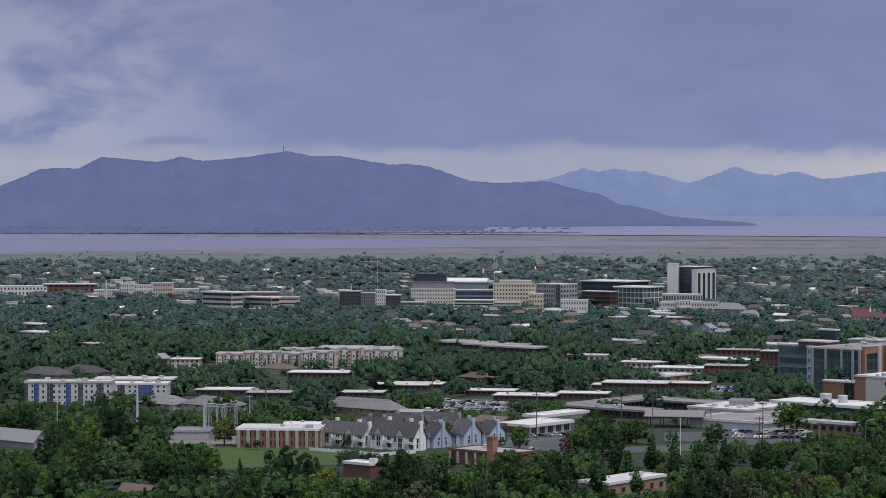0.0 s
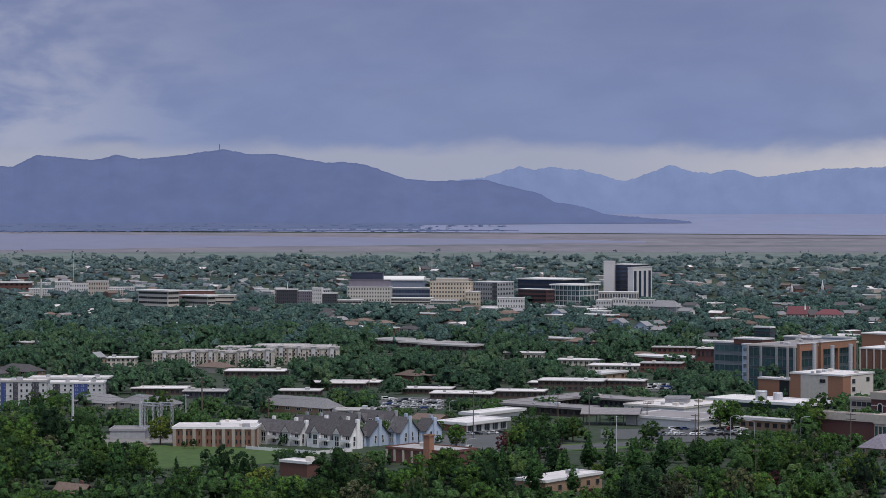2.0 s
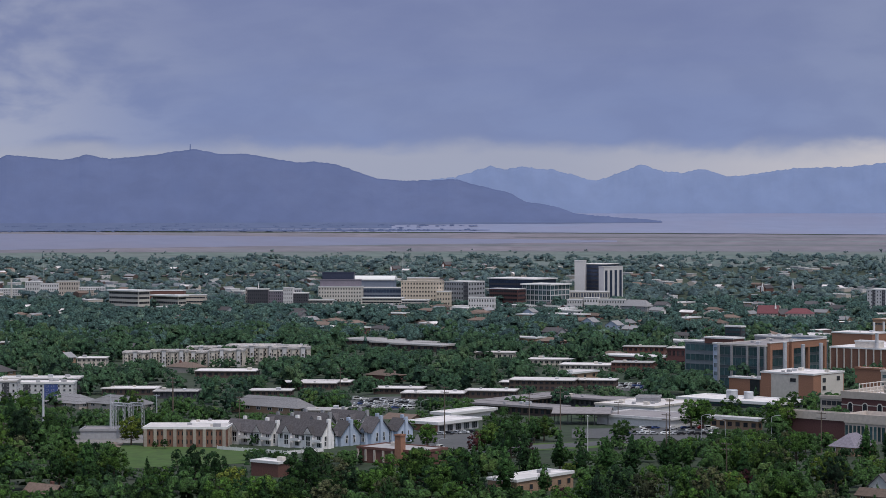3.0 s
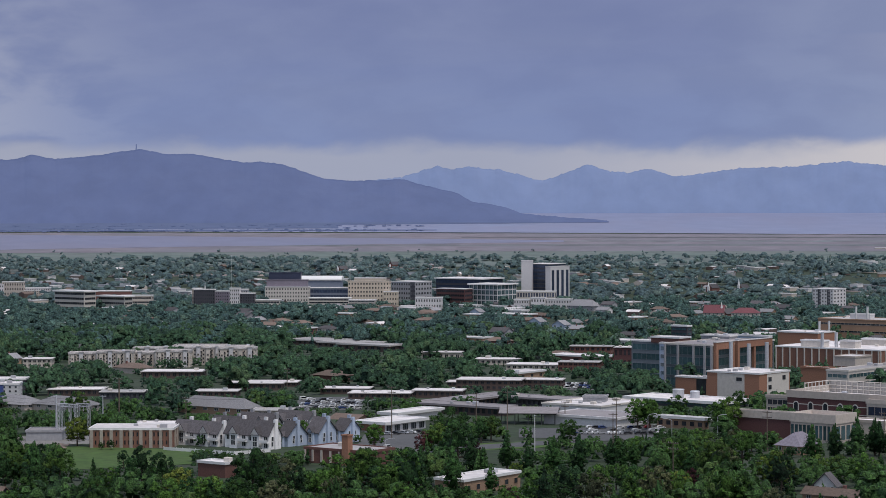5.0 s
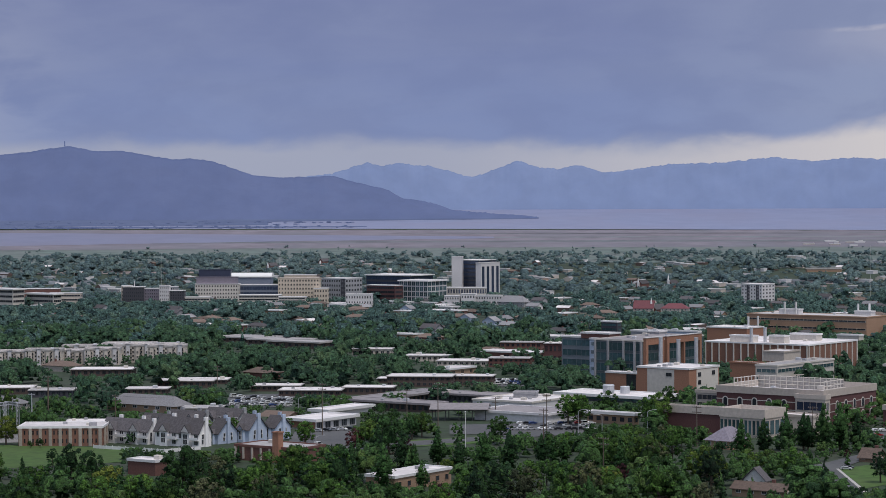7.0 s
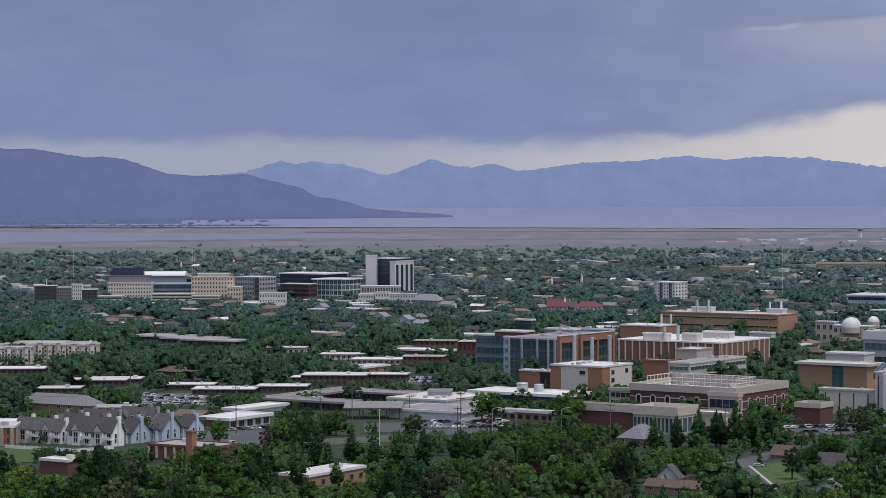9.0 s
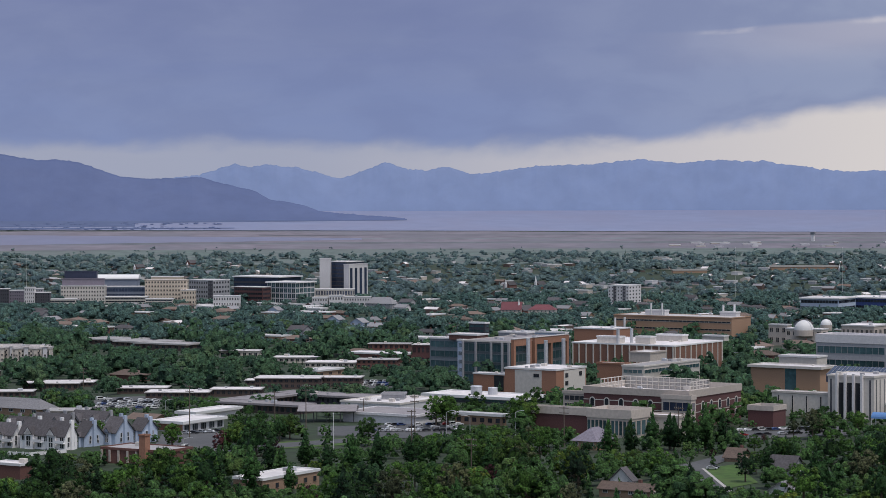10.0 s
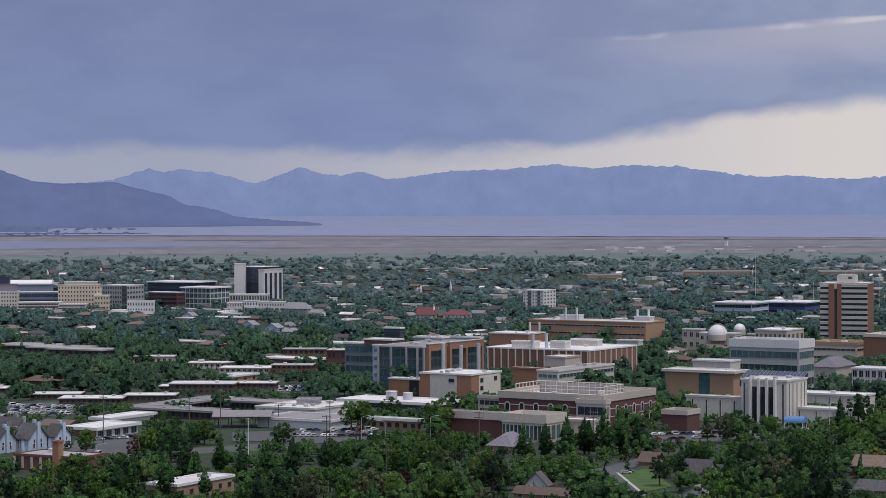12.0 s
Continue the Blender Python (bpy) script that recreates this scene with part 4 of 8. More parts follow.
def far_sheet(name, label, category, mat, az0, az1, near, far, lift, ragged=25.0, kind="structure", seed=1):
    """A thin sheet of water or field on the far plain between two wavering shores. near and far: distances, one for each end."""
    bm = bmesh.new()
    n, rows = (90, 24) if abs(az1 - az0) > 8 else (36, 3)
    grid = []
    for i in range(n + 1):
        f = i / n
        az = az0 + (az1 - az0) * f
        taper = min(1.0, 6 * f, 6 * (1 - f))
        lo = near[0] + (near[1] - near[0]) * f + ragged * taper * (noise.noise(Vector((az * 1.3, seed, 0))) + 0.5 * noise.noise(Vector((az * 5, seed, 3))))
        hi = far[0] + (far[1] - far[0]) * f + ragged * taper * (noise.noise(Vector((az * 1.1, seed, 7))) + 0.5 * noise.noise(Vector((az * 5, seed, 9))))
        hi = max(hi, lo + 3)
        col = []
        for k in range(rows + 1):
            x, y = spot(az, lo + (hi - lo) * k / rows)
            col.append(bm.verts.new((x, y, ground_z(x, y) + lift)))
        grid.append(col)
    for i in range(n):
        for k in range(rows):
            bm.faces.new((grid[i][k], grid[i][k + 1], grid[i + 1][k + 1], grid[i + 1][k]))
    bmesh.ops.recalc_face_normals(bm, faces=bm.faces)
    ob = new(name, mesh_of(name, bm, mat))
    return tagged(ob, label, category, kind=kind)


# blue-violet haze is painted into the lake, bay, flats, marsh and field colours
M["lake"] = surface("lake_water_haze_tint", (0.225, 0.248, 0.370), 0.5, 0.05, 0.02, 0.006, 0.0, tint=(0.235, 0.236, 0.335), where="World")
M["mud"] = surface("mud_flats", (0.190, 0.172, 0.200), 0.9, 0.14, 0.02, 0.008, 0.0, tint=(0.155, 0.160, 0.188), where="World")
M["marsh"] = surface("marsh_haze_tint", (0.128, 0.145, 0.160), 0.95, 0.2, 0.02, 0.008, 0.0, tint=(0.165, 0.158, 0.175), where="World")
M["field"] = surface("far_fields_haze_tint", (0.098, 0.130, 0.118), 0.95, 0.25, 0.03, 0.008, 0.0, tint=(0.140, 0.148, 0.148), where="World")
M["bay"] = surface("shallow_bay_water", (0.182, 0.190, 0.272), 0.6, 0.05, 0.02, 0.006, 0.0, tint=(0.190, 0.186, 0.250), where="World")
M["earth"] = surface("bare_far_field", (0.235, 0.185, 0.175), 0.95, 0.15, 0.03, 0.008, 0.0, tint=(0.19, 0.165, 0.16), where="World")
M["bay"].node_tree.nodes["Principled BSDF"].inputs["Specular IOR Level"].default_value = 0.05
# mountains and far shore are made to glow blue in place of haze
M["near_hill"] = haze_glow("near_mountain_haze_glow", (0.06, 0.065, 0.09), (0.068, 0.098, 0.222), 0.95)
M["far_hill"] = haze_glow("far_mountain_haze_glow", (0.08, 0.09, 0.12), (0.128, 0.178, 0.340), 0.95)
M["shore_haze"] = haze_glow("far_shore_haze_glow", (0.055, 0.062, 0.085), (0.074, 0.100, 0.205), 0.9)

M["lake"].node_tree.nodes["Principled BSDF"].inputs["Specular IOR Level"].default_value = 0.08
M["mud"].node_tree.nodes["Principled BSDF"].inputs["Specular IOR Level"].default_value = 0.05

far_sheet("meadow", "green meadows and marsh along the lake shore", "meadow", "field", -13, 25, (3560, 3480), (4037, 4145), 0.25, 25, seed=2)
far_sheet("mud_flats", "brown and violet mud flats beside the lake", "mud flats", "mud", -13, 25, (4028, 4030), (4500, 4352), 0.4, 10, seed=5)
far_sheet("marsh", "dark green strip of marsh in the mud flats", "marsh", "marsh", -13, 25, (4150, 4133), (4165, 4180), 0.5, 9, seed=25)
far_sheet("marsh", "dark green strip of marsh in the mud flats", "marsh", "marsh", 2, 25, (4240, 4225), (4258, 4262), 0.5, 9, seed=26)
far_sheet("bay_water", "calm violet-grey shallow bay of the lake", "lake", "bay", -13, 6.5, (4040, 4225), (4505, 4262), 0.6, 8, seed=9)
far_sheet("lake_water", "wide calm lake with violet-grey haze in its colour", "lake", "lake", -13, 25, (4530, 4352), (4985, 4985), 0.6, 4, seed=12)
far_sheet("far_shore_land", "low wooded land on the far shore, haze painted as a glow", "shore", "shore_haze", -13, 3.4, (4484, 4494), (4550, 4506), 1.2, 6, seed=15)
far_sheet("far_shore_land", "low land below the long mountain, haze painted as a glow", "shore", "shore_haze", -13, 7.6, (4535, 4668), (4712, 4700), 1.0, 4, seed=16)
far_sheet("far_shore_land", "low land below the long mountain, haze painted as a glow", "shore", "shore_haze", -13, 1.0, (4530, 4545), (4702, 4640), 0.9, 5, seed=18)
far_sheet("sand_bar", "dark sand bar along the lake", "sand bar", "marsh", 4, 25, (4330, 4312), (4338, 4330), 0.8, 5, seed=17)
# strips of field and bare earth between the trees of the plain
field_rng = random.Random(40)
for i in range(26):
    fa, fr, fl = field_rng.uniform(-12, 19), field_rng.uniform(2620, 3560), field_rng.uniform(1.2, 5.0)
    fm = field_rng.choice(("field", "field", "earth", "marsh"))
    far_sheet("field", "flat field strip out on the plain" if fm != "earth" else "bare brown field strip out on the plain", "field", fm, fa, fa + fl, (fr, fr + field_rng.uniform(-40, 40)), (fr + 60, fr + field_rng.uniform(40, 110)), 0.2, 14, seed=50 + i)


def mountain(name, label, mat, az, el, foot_r, crest_r, foot_el, seed, rough=1.0):
    """A range whose skyline passes through the given bearings and elevations (degrees), with spurs and gullies down its near side."""
    bm = bmesh.new()
    n, rows = 560, 14
    grid = []
    for i in range(n + 1):
        a = az[0] + (az[-1] - az[0]) * i / n
        e = float(np.interp(a, az, el)) + rough * (0.016 * noise.noise(Vector((a * 2.3, seed, 0))) + 0.016 * noise.noise(Vector((a * 6, seed, 1))) + 0.013 * noise.noise(Vector((a * 15, seed, 2))) + 0.008 * noise.noise(Vector((a * 37, seed, 3))))
        col = []
        crest = foot_r + (crest_r - foot_r) * min(1.0, max(0.05, (e - foot_el[0]) / 1.0))
        top = EYE_Z + crest * math.tan(radians(e))
        base = EYE_Z + foot_r * math.tan(radians(foot_el[0] + (foot_el[1] - foot_el[0]) * i / n))
        for k in range(rows + 1):
            f = k / rows
            r = foot_r + (crest - foot_r) * f
            spur = noise.noise(Vector((a * 1.6 + f * 1.2, f * 2.0, seed))) + 0.5 * noise.noise(Vector((a * 4.5 - f, f * 3, seed + 4)))
            z = base + (top - base) * (f ** 0.8)
            bend = math.sin(math.pi * f)
            x, y = spot(a, r + 5 * spur * bend)
            col.append(bm.verts.new((x, y, z + 1.2 * spur * bend * (top - base) / 150)))
        x, y = spot(a, crest + 8)
        col.append(bm.verts.new((x, y, base)))
        grid.append(col)
    for i in range(n):
        for k in range(rows + 1):
            bm.faces.new((grid[i][k], grid[i + 1][k], grid[i + 1][k + 1], grid[i][k + 1]))
    bmesh.ops.recalc_face_normals(bm, faces=bm.faces)
    for f in bm.faces:
        f.smooth = True
    return tagged(new(name, mesh_of(name, bm, mat)), label, "mountain", kind="structure")


mountain("far_mountains", "mountain range beyond the lake, blue haze painted as a glow", "far_hill",
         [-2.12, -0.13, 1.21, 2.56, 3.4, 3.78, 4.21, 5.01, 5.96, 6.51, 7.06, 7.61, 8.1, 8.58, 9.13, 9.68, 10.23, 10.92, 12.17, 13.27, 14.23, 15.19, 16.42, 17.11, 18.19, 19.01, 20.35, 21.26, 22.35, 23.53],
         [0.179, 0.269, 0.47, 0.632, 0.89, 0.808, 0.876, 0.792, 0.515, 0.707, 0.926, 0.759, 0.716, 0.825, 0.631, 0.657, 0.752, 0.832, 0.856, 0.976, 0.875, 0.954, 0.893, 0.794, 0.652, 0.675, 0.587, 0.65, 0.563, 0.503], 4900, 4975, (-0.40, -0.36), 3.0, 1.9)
mountain("near_mountain", "long mountain beside the lake, dark blue haze painted as a glow", "near_hill",
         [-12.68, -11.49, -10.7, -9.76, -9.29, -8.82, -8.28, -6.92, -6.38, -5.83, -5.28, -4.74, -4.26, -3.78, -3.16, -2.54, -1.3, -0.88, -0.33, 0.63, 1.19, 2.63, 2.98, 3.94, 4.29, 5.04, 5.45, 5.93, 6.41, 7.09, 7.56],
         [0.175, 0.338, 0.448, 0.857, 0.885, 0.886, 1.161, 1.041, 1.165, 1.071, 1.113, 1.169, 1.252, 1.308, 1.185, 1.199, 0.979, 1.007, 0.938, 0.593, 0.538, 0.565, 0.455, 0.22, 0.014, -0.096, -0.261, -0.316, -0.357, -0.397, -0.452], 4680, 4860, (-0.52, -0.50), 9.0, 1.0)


# ---------------------------------------------------------------- buildings

# the campus
chem = flat_block("campus_building", "maroon brick chemistry hall with beige upper storey and arched windows", "university building", 14.47, 793, 41.3, 38.0, 10.3, style='none', wall='maroon_brick', coping='beige_wall', parapet=2.3, units=3, seen=1, turn=43.0, roof='white_roof')
arched_row(chem, "front", 7, 0.56, 1)
arched_row(chem, "flank", 6, 0.52, 2)
roof_screen(chem)
flat_block("", "beige corner bay with glazing", "", 14.52, 790, 11.3, 3.2, 9.8, style='band', bays=(6, 1), floors=2, wall='beige_wall', coping='beige_wall', parapet=1.4, seen=1, turn=43.0, hfrac=0.6, pane='blue_glass', host=chem)
flat_block("", "low maroon brick wing with beige band", "", 12.04, 765, 22.8, 3.6, 6.2, style='none', wall='maroon_brick', coping='beige_wall', parapet=2.4, seen=3, turn=43.0, roof='grey_roof', host=chem)
flat_block("", "glazed entrance wing under a beige band", "", 13.06, 750, 16.3, 13.0, 6.2, style='tall', bays=(11, 4), wall='beige_wall', pane='teal_glass', wfrac=0.85, hfrac=0.8, coping='beige_wall', parapet=2.8, seen=2, turn=43.0, host=chem)
flat_block("", "low beige flat link", "", 14.22, 758, 14.6, 7.6, 6.0, style='none', wall='beige_wall', parapet=0.8, coping='beige_wall', seen=3, turn=43.0, host=chem)
flat_block("", "pale glazed stair wing", "", 11.96, 835, 9.4, 2.3, 8.7, style='band', bays=(3, 1), floors=3, wall='beige_wall', coping='beige_wall', parapet=1, seen=9, turn=43.0, hfrac=0.6, host=chem)
flat_block("campus_building", "small maroon brick annex with grey flat roof", "university building", 16.50, 800, 9.5, 9.5, 5.6, style='none', wall='maroon_brick', coping='beige_wall', parapet=1.6, roof='grey_roof', seen=3, turn=43.0)
lsb = flat_block("campus_building", "teal glass science building with brick bays and pale frame", "university building", 10.11, 1026, 25.3, 51.0, 18.9, floors=4, bays=(6, 9), style='band', pane='teal_glass', trim='frame_grey', wall='frame_dark', hfrac=0.74, units=5, seen=3, turn=43.0, coping='pale_stone', roof='flat_grey')
frame_piers(lsb)
flat_block("", "dark glazed rear wing", "", 9.00, 1075, 19.4, 9.3, 18.4, floors=4, bays=(5, 2), style='band', pane='teal_glass', wall='frame_grey', trim='frame_grey', seen=8, turn=43.0, hfrac=0.6, coping='white_paint', host=lsb)
flat_block("", "pale green glass stair tower", "", 8.97, 1050, 3.1, 2.7, 18.9, floors=5, bays=(1, 1), style='band', pane='teal_glass', wall='pale_blue', seen=5, turn=43.0, host=lsb)
brick_portal(lsb, 0.8, 15.5)
brick_portal(lsb, 18.0, 47.0)
flat_block("", "maroon brick penthouse", "", 9.31, 1070, 15.5, 9.3, 2.3, style='none', wall='red_brick', turn=43.0, seen=0, lift=18.1, host=lsb)
flat_block("", "grey louvred plant room", "", 10.52, 1075, 15.4, 6.8, 3.4, style='none', wall='grey_wall', turn=43.0, units=2, seen=0, lift=17.8, host=lsb)
flat_block("", "pale blue-grey plant room", "", 11.46, 1100, 24.9, 3.0, 2.4, style='none', wall='pale_blue', turn=43.0, units=4, seen=0, lift=17.8, host=lsb)
flat_block("", "small glazed roof pavilion", "", 9.50, 1150, 9.3, 4.0, 5.0, style='band', floors=2, bays=(3, 1), wall='dark_wall', pane='teal_glass', turn=43.0, seen=0, lift=18.1, host=lsb)
hall = flat_block("campus_building", "orange brick hall with pale blank panels and white roof", "university building", 11.24, 950, 24.8, 23.5, 10.8, style='none', wall='orange_brick', units=6, seen=2, turn=43.0, accents=((0.2, 0.72, 'pale_stone'),))
blank_panel(hall)
flat_block("", "low orange brick wing with dark glazing", "", 10.04, 985, 17.0, 5.2, 7.0, style='none', wall='orange_brick', units=2, seen=3, turn=43.0, accents=((0.62, 0.9, 'window'),), host=hall)
flat_block("", "brown brick link", "", 12.92, 1010, 14.1, 4.9, 10.2, style='none', wall='orange_brick', coping='orange_brick', seen=4, turn=43.0, host=hall)
exhaust_stack(10.56, 1000, 36.4, 49.8, 0.85)
exhaust_stack(10.99, 1000, 36.1, 49.0, 0.85)
exhaust_stack(11.42, 1000, 37.1, 49.7, 0.85)
banded = flat_block("campus_building", "pale banded laboratory with dark ribbon windows", "university building", 13.37, 971, 10.2, 48.7, 11.2, floors=3, bays=(3, 10), style='band', wall='pale_stone', trim='pale_stone', pane='teal_glass', seen=4, turn=43.0, hfrac=0.4, units=3, roof='grey_roof', coping='pale_stone')
flat_block("", "beige plant room", "", 13.53, 1035, 10.3, 14.2, 4.0, style='none', wall='beige_wall', coping='beige_wall', turn=43.0, seen=0, lift=9.9, host=banded)
brown_lab = flat_block("campus_building", "brown panelled laboratory with pale piers and white roof", "university building", 14.11, 1130, 57.2, 49.6, 12.7, bays=(14, 9), style='piers', trim='pale_stone', wall='brown_panel', units=7, seen=3, turn=43.0)
flat_block("", "pale plant room on the roof", "", 12.78, 1150, 12.8, 5.5, 4.4, style='none', wall='pale_stone', turn=43.0, seen=0, lift=11.8, host=brown_lab)
flat_block("", "pale plant room on the roof", "", 13.53, 1145, 8.2, 5.6, 4.4, style='none', wall='pale_stone', turn=43.0, seen=0, lift=12.0, host=brown_lab)
flat_block("", "pale plant room on the roof", "", 14.31, 1165, 14.7, 5.8, 4.2, style='none', wall='pale_stone', turn=43.0, seen=0, lift=12.3, host=brown_lab)
flat_block("", "pale plant room on the roof", "", 15.32, 1200, 12.4, 5.0, 2.3, style='none', wall='pale_stone', turn=43.0, seen=0, lift=12.5, host=brown_lab)
exhaust_stack(12.75, 1150, 36.9, 45.8, 0.8)
exhaust_stack(13.08, 1150, 36.9, 45.8, 0.8)
flat_block("campus_building", "low brown brick hall behind the laboratory", "university building", 12.64, 1300, 25.4, 18.6, 14.6, style='none', wall='orange_brick', seen=6, turn=43.0, units=2)
library = flat_block("campus_building", "long tan brick library with dark window bands", "university building", 15.50, 1480, 85.3, 26.3, 15.1, floors=3, bays=(12, 0), style='band', wall='museum_brick', trim='pale_stone', units=2, seen=4, turn=43.0, hfrac=0.2, coping='museum_brick', roof='roof_edge')
flat_block("", "white plant room", "", 13.88, 1510, 14.2, 6.0, 4.0, style='none', wall='white_wall', turn=43.0, seen=0, lift=14.9, host=library)
flat_block("", "white plant room", "", 15.60, 1500, 11.4, 6.3, 3.6, style='none', wall='white_wall', turn=43.0, seen=0, lift=14.5, host=library)
exhaust_stack(13.55, 1505, 35.1, 42.6, 0.7, "white_paint")
exhaust_stack(13.82, 1505, 35.1, 42.6, 0.7, "white_paint")
exhaust_stack(15.30, 1505, 33.7, 41.5, 0.7, "white_paint")
exhaust_stack(15.57, 1505, 33.7, 41.9, 0.7, "white_paint")
exhaust_stack(12.68, 1505, 24.3, 33.2, 0.7, "white_paint")
exhaust_stack(12.91, 1505, 24.3, 33.5, 0.7, "white_paint")
science = flat_block("campus_building", "beige science centre with an observatory dome", "university building", 17.65, 1420, 23.5, 9.6, 10.4, floors=2, bays=(6, 1), style='pane', wall='beige_wall', seen=5, turn=43.0)
flat_block("", "beige wing", "", 16.83, 1440, 12.4, 6.3, 12.3, floors=2, bays=(3, 1), style='pane', wall='beige_wall', seen=6, turn=43.0, host=science)
observatory_dome(17.24, 1425, 30.1, 5.9)
observatory_dome(17.77, 1480, 30.3, 3.6)
flat_block("campus_building", "beige classroom block with square windows", "university building", 18.90, 1340, 19.8, 23.7, 15.4, floors=2, bays=(7, 4), style='pane', wall='beige_wall', seen=5, turn=43.0, units=2)
flat_block("campus_building", "grey office hall with teal ribbon windows and white top storey", "university building", 19.19, 1040, 33.4, 16.8, 18.2, floors=3, bays=(10, 3), style='band', wall='grey_wall', pane='teal_glass', trim='grey_wall', units=3, seen=7, turn=43.0, hfrac=0.5, coping='white_wall', parapet=3.6)
museum = flat_block("campus_building", "tan brick museum with stepped white roof", "university building", 17.62, 960, 31.2, 13.0, 11.6, style='none', wall='museum_brick', units=1, seen=3, turn=43.0, fascia=0.8, coping='pale_stone', accents=((0.5, 0.66, 'teal_glass'),))
flat_block("", "pale upper gallery", "", 17.54, 990, 17.4, 10.0, 3.3, style='none', wall='pale_stone', turn=43.0, seen=0, lift=11.2, host=museum)
aud = flat_block("campus_building", "pale precast auditorium with tall dark windows between fins", "university building", 18.90, 835, 17.6, 17.7, 15.1, style='none', bays=(0, 0), wall='pale_stone', units=3, seen=4, turn=43.0, coping='pale_stone')
fins(aud, 4)
flat_block("", "low precast wing", "", 17.81, 845, 22.1, 4.8, 8.4, style='tall', bays=(4, 1), wall='pale_stone', trim='pale_stone', wfrac=0.1, hfrac=0.85, seen=4, turn=43.0, coping='pale_stone', units=1, host=aud)
flat_block("", "low precast wing", "", 20.73, 880, 27.0, 11.2, 7.4, style='tall', bays=(5, 1), wall='pale_stone', trim='pale_stone', wfrac=0.06, hfrac=0.85, seen=6, turn=43.0, coping='white_paint', units=2, host=aud)
flat_block("", "low precast front wing", "", 20.62, 835, 25.7, 7.4, 5.0, style='tall', bays=(4, 1), wall='pale_stone', trim='pale_stone', wfrac=0.06, hfrac=0.8, seen=4, turn=43.0, coping='white_paint', host=aud)
glass_roof(19.21, 905, 108, 41.3, 30.0, 9.0)
flat_block("campus_building", "beige administration block with brown band", "university building", 20.57, 1290, 26.9, 24.4, 9.3, floors=2, bays=(6, 3), style='band', wall='beige_wall', coping='tan_wall', parapet=1.8, units=3, seen=5, turn=43.0, hfrac=0.25)
flat_block("campus_building", "brown brick block with pale upper edge", "university building", 21.69, 1270, 23.0, 25.3, 14.6, style='none', wall='brown_panel', coping='beige_wall', parapet=1.5, seen=5, turn=43.0)
house("pavilion", "low pavilion with dark slate hipped roof", "pavilion", 20.08, 1130, 13.0, 23.8, 5.6, 4.4, "beige_wall", "slate", hip=True, bays=(0, 0), chimney=False, seen=2, turn=43.0)
flat_block("campus_building", "white framed classroom wing", "university building", 21.36, 1050, 18.0, 13.7, 8.6, floors=2, bays=(6, 1), style='pane', wall='white_wall', seen=3, turn=43.0, wfrac=0.7, hfrac=0.7)
banded_tower(20.83, 1480, 29.6, 28.0, 39.8)
teal = flat_block("campus_building", "low teal glass office with wide white flat roof", "office building", 10.35, 905, 44.6, 18.6, 2.1, bays=(14, 4), style='band', floors=1, pane='teal_glass', trim='dark_metal', wall='dark_wall', hfrac=0.7, units=0, seen=1, fascia=1.0, turn=43.0)
roof_tank(teal, 9.29, 925, 2.3)
roof_tank(teal, 9.69, 925, 1.9)
flat_block("campus_building", "tan brick office with white flat roof", "office building", 9.91, 800, 19.3, 2.8, 3.5, bays=(6, 1), style='tall', wall='tan_wall', seen=1, fascia=0.6, wfrac=0.6, hfrac=0.5, turn=43.0)
barrel_awning(19.30, 800)
house("church_hall", "low hall with violet slate hipped roof", "hall", 12.22, 706, 8.3, 12.0, 2.7, 3.7, "tan_wall", "slate", hip=True, bays=(3, 2), chimney=False, seen=3, turn=43.0)

# the school and its sheds
# dark wall colours of the wings stand in for shade under the roof overhang
school = flat_block("school", "long low school wing with grey roof and dark windows", "school", 4.90, 859, 39, 10, 3.2, bays=(15, 4), style='tall', roof='flat_grey', wall='dull_brick', seen=1, fascia=0.9, wfrac=0.7, hfrac=0.6, coping='flat_grey', units=3, parapet=0.3)
flat_block("", "side school wing", "", 3.55, 887, 11, 50, 3.2, bays=(0, 18), style='tall', roof='flat_grey', wall='dull_brick', seen=2, fascia=0.9, wfrac=0.6, hfrac=0.5, coping='flat_grey', host=school, units=3, parapet=0.3)
flat_block("", "rear school wing", "", 6.70, 900, 32.5, 12, 3.2, bays=(14, 3), style='tall', roof='flat_grey', wall='dark_wall', seen=2, fascia=0.9, wfrac=0.6, hfrac=0.5, coping='flat_grey', host=school, units=2, parapet=0.3)
gym = flat_block("hall", "pale gymnasium with white flat roof", "hall", 7.41, 856, 26, 31, 3.6, style='none', wall='white_wall', units=5, seen=2, coping='pale_stone')
flat_block("", "big grey roof plant", "", 7.33, 874, 7, 5, 2.4, style='none', wall='grey_wall', roof='flat_grey', coping='grey_wall', seen=0, lift=3.6, host=gym)
flat_block("hall", "low pale annex with grey-white roof", "hall", 7.78, 808, 30, 22, 2.8, style='none', wall='white_wall', roof='flat_grey', seen=1, fascia=0.4, coping='white_wall')
flat_block("shed", "small dark brick shed with flat roof", "shed", 7.10, 827, 11, 8, 2.6, style='none', wall='dull_brick', roof='brown_shingle', coping='dull_brick', seen=2)
shelter(6.31, 818, 19.5, 15.0, 4.0, 10.0)
shop = flat_block("workshop", "brown walled workshop with wide white roof and bay doors", "workshop", 2.12, 785, 12.5, 22.8, 2.9, bays=(0, 6), style='none', flank='tall', wall='white_wall', accents=((0, 1, 'orange_brick'),), seen=0, fascia=0.7)
bay_doors(shop, 5)
flat_block("workshop", "pale shed with wide white roof", "workshop", 2.43, 830, 7.6, 26.2, 2.9, bays=(0, 6), style='none', wall='white_wall', seen=1, fascia=0.7)
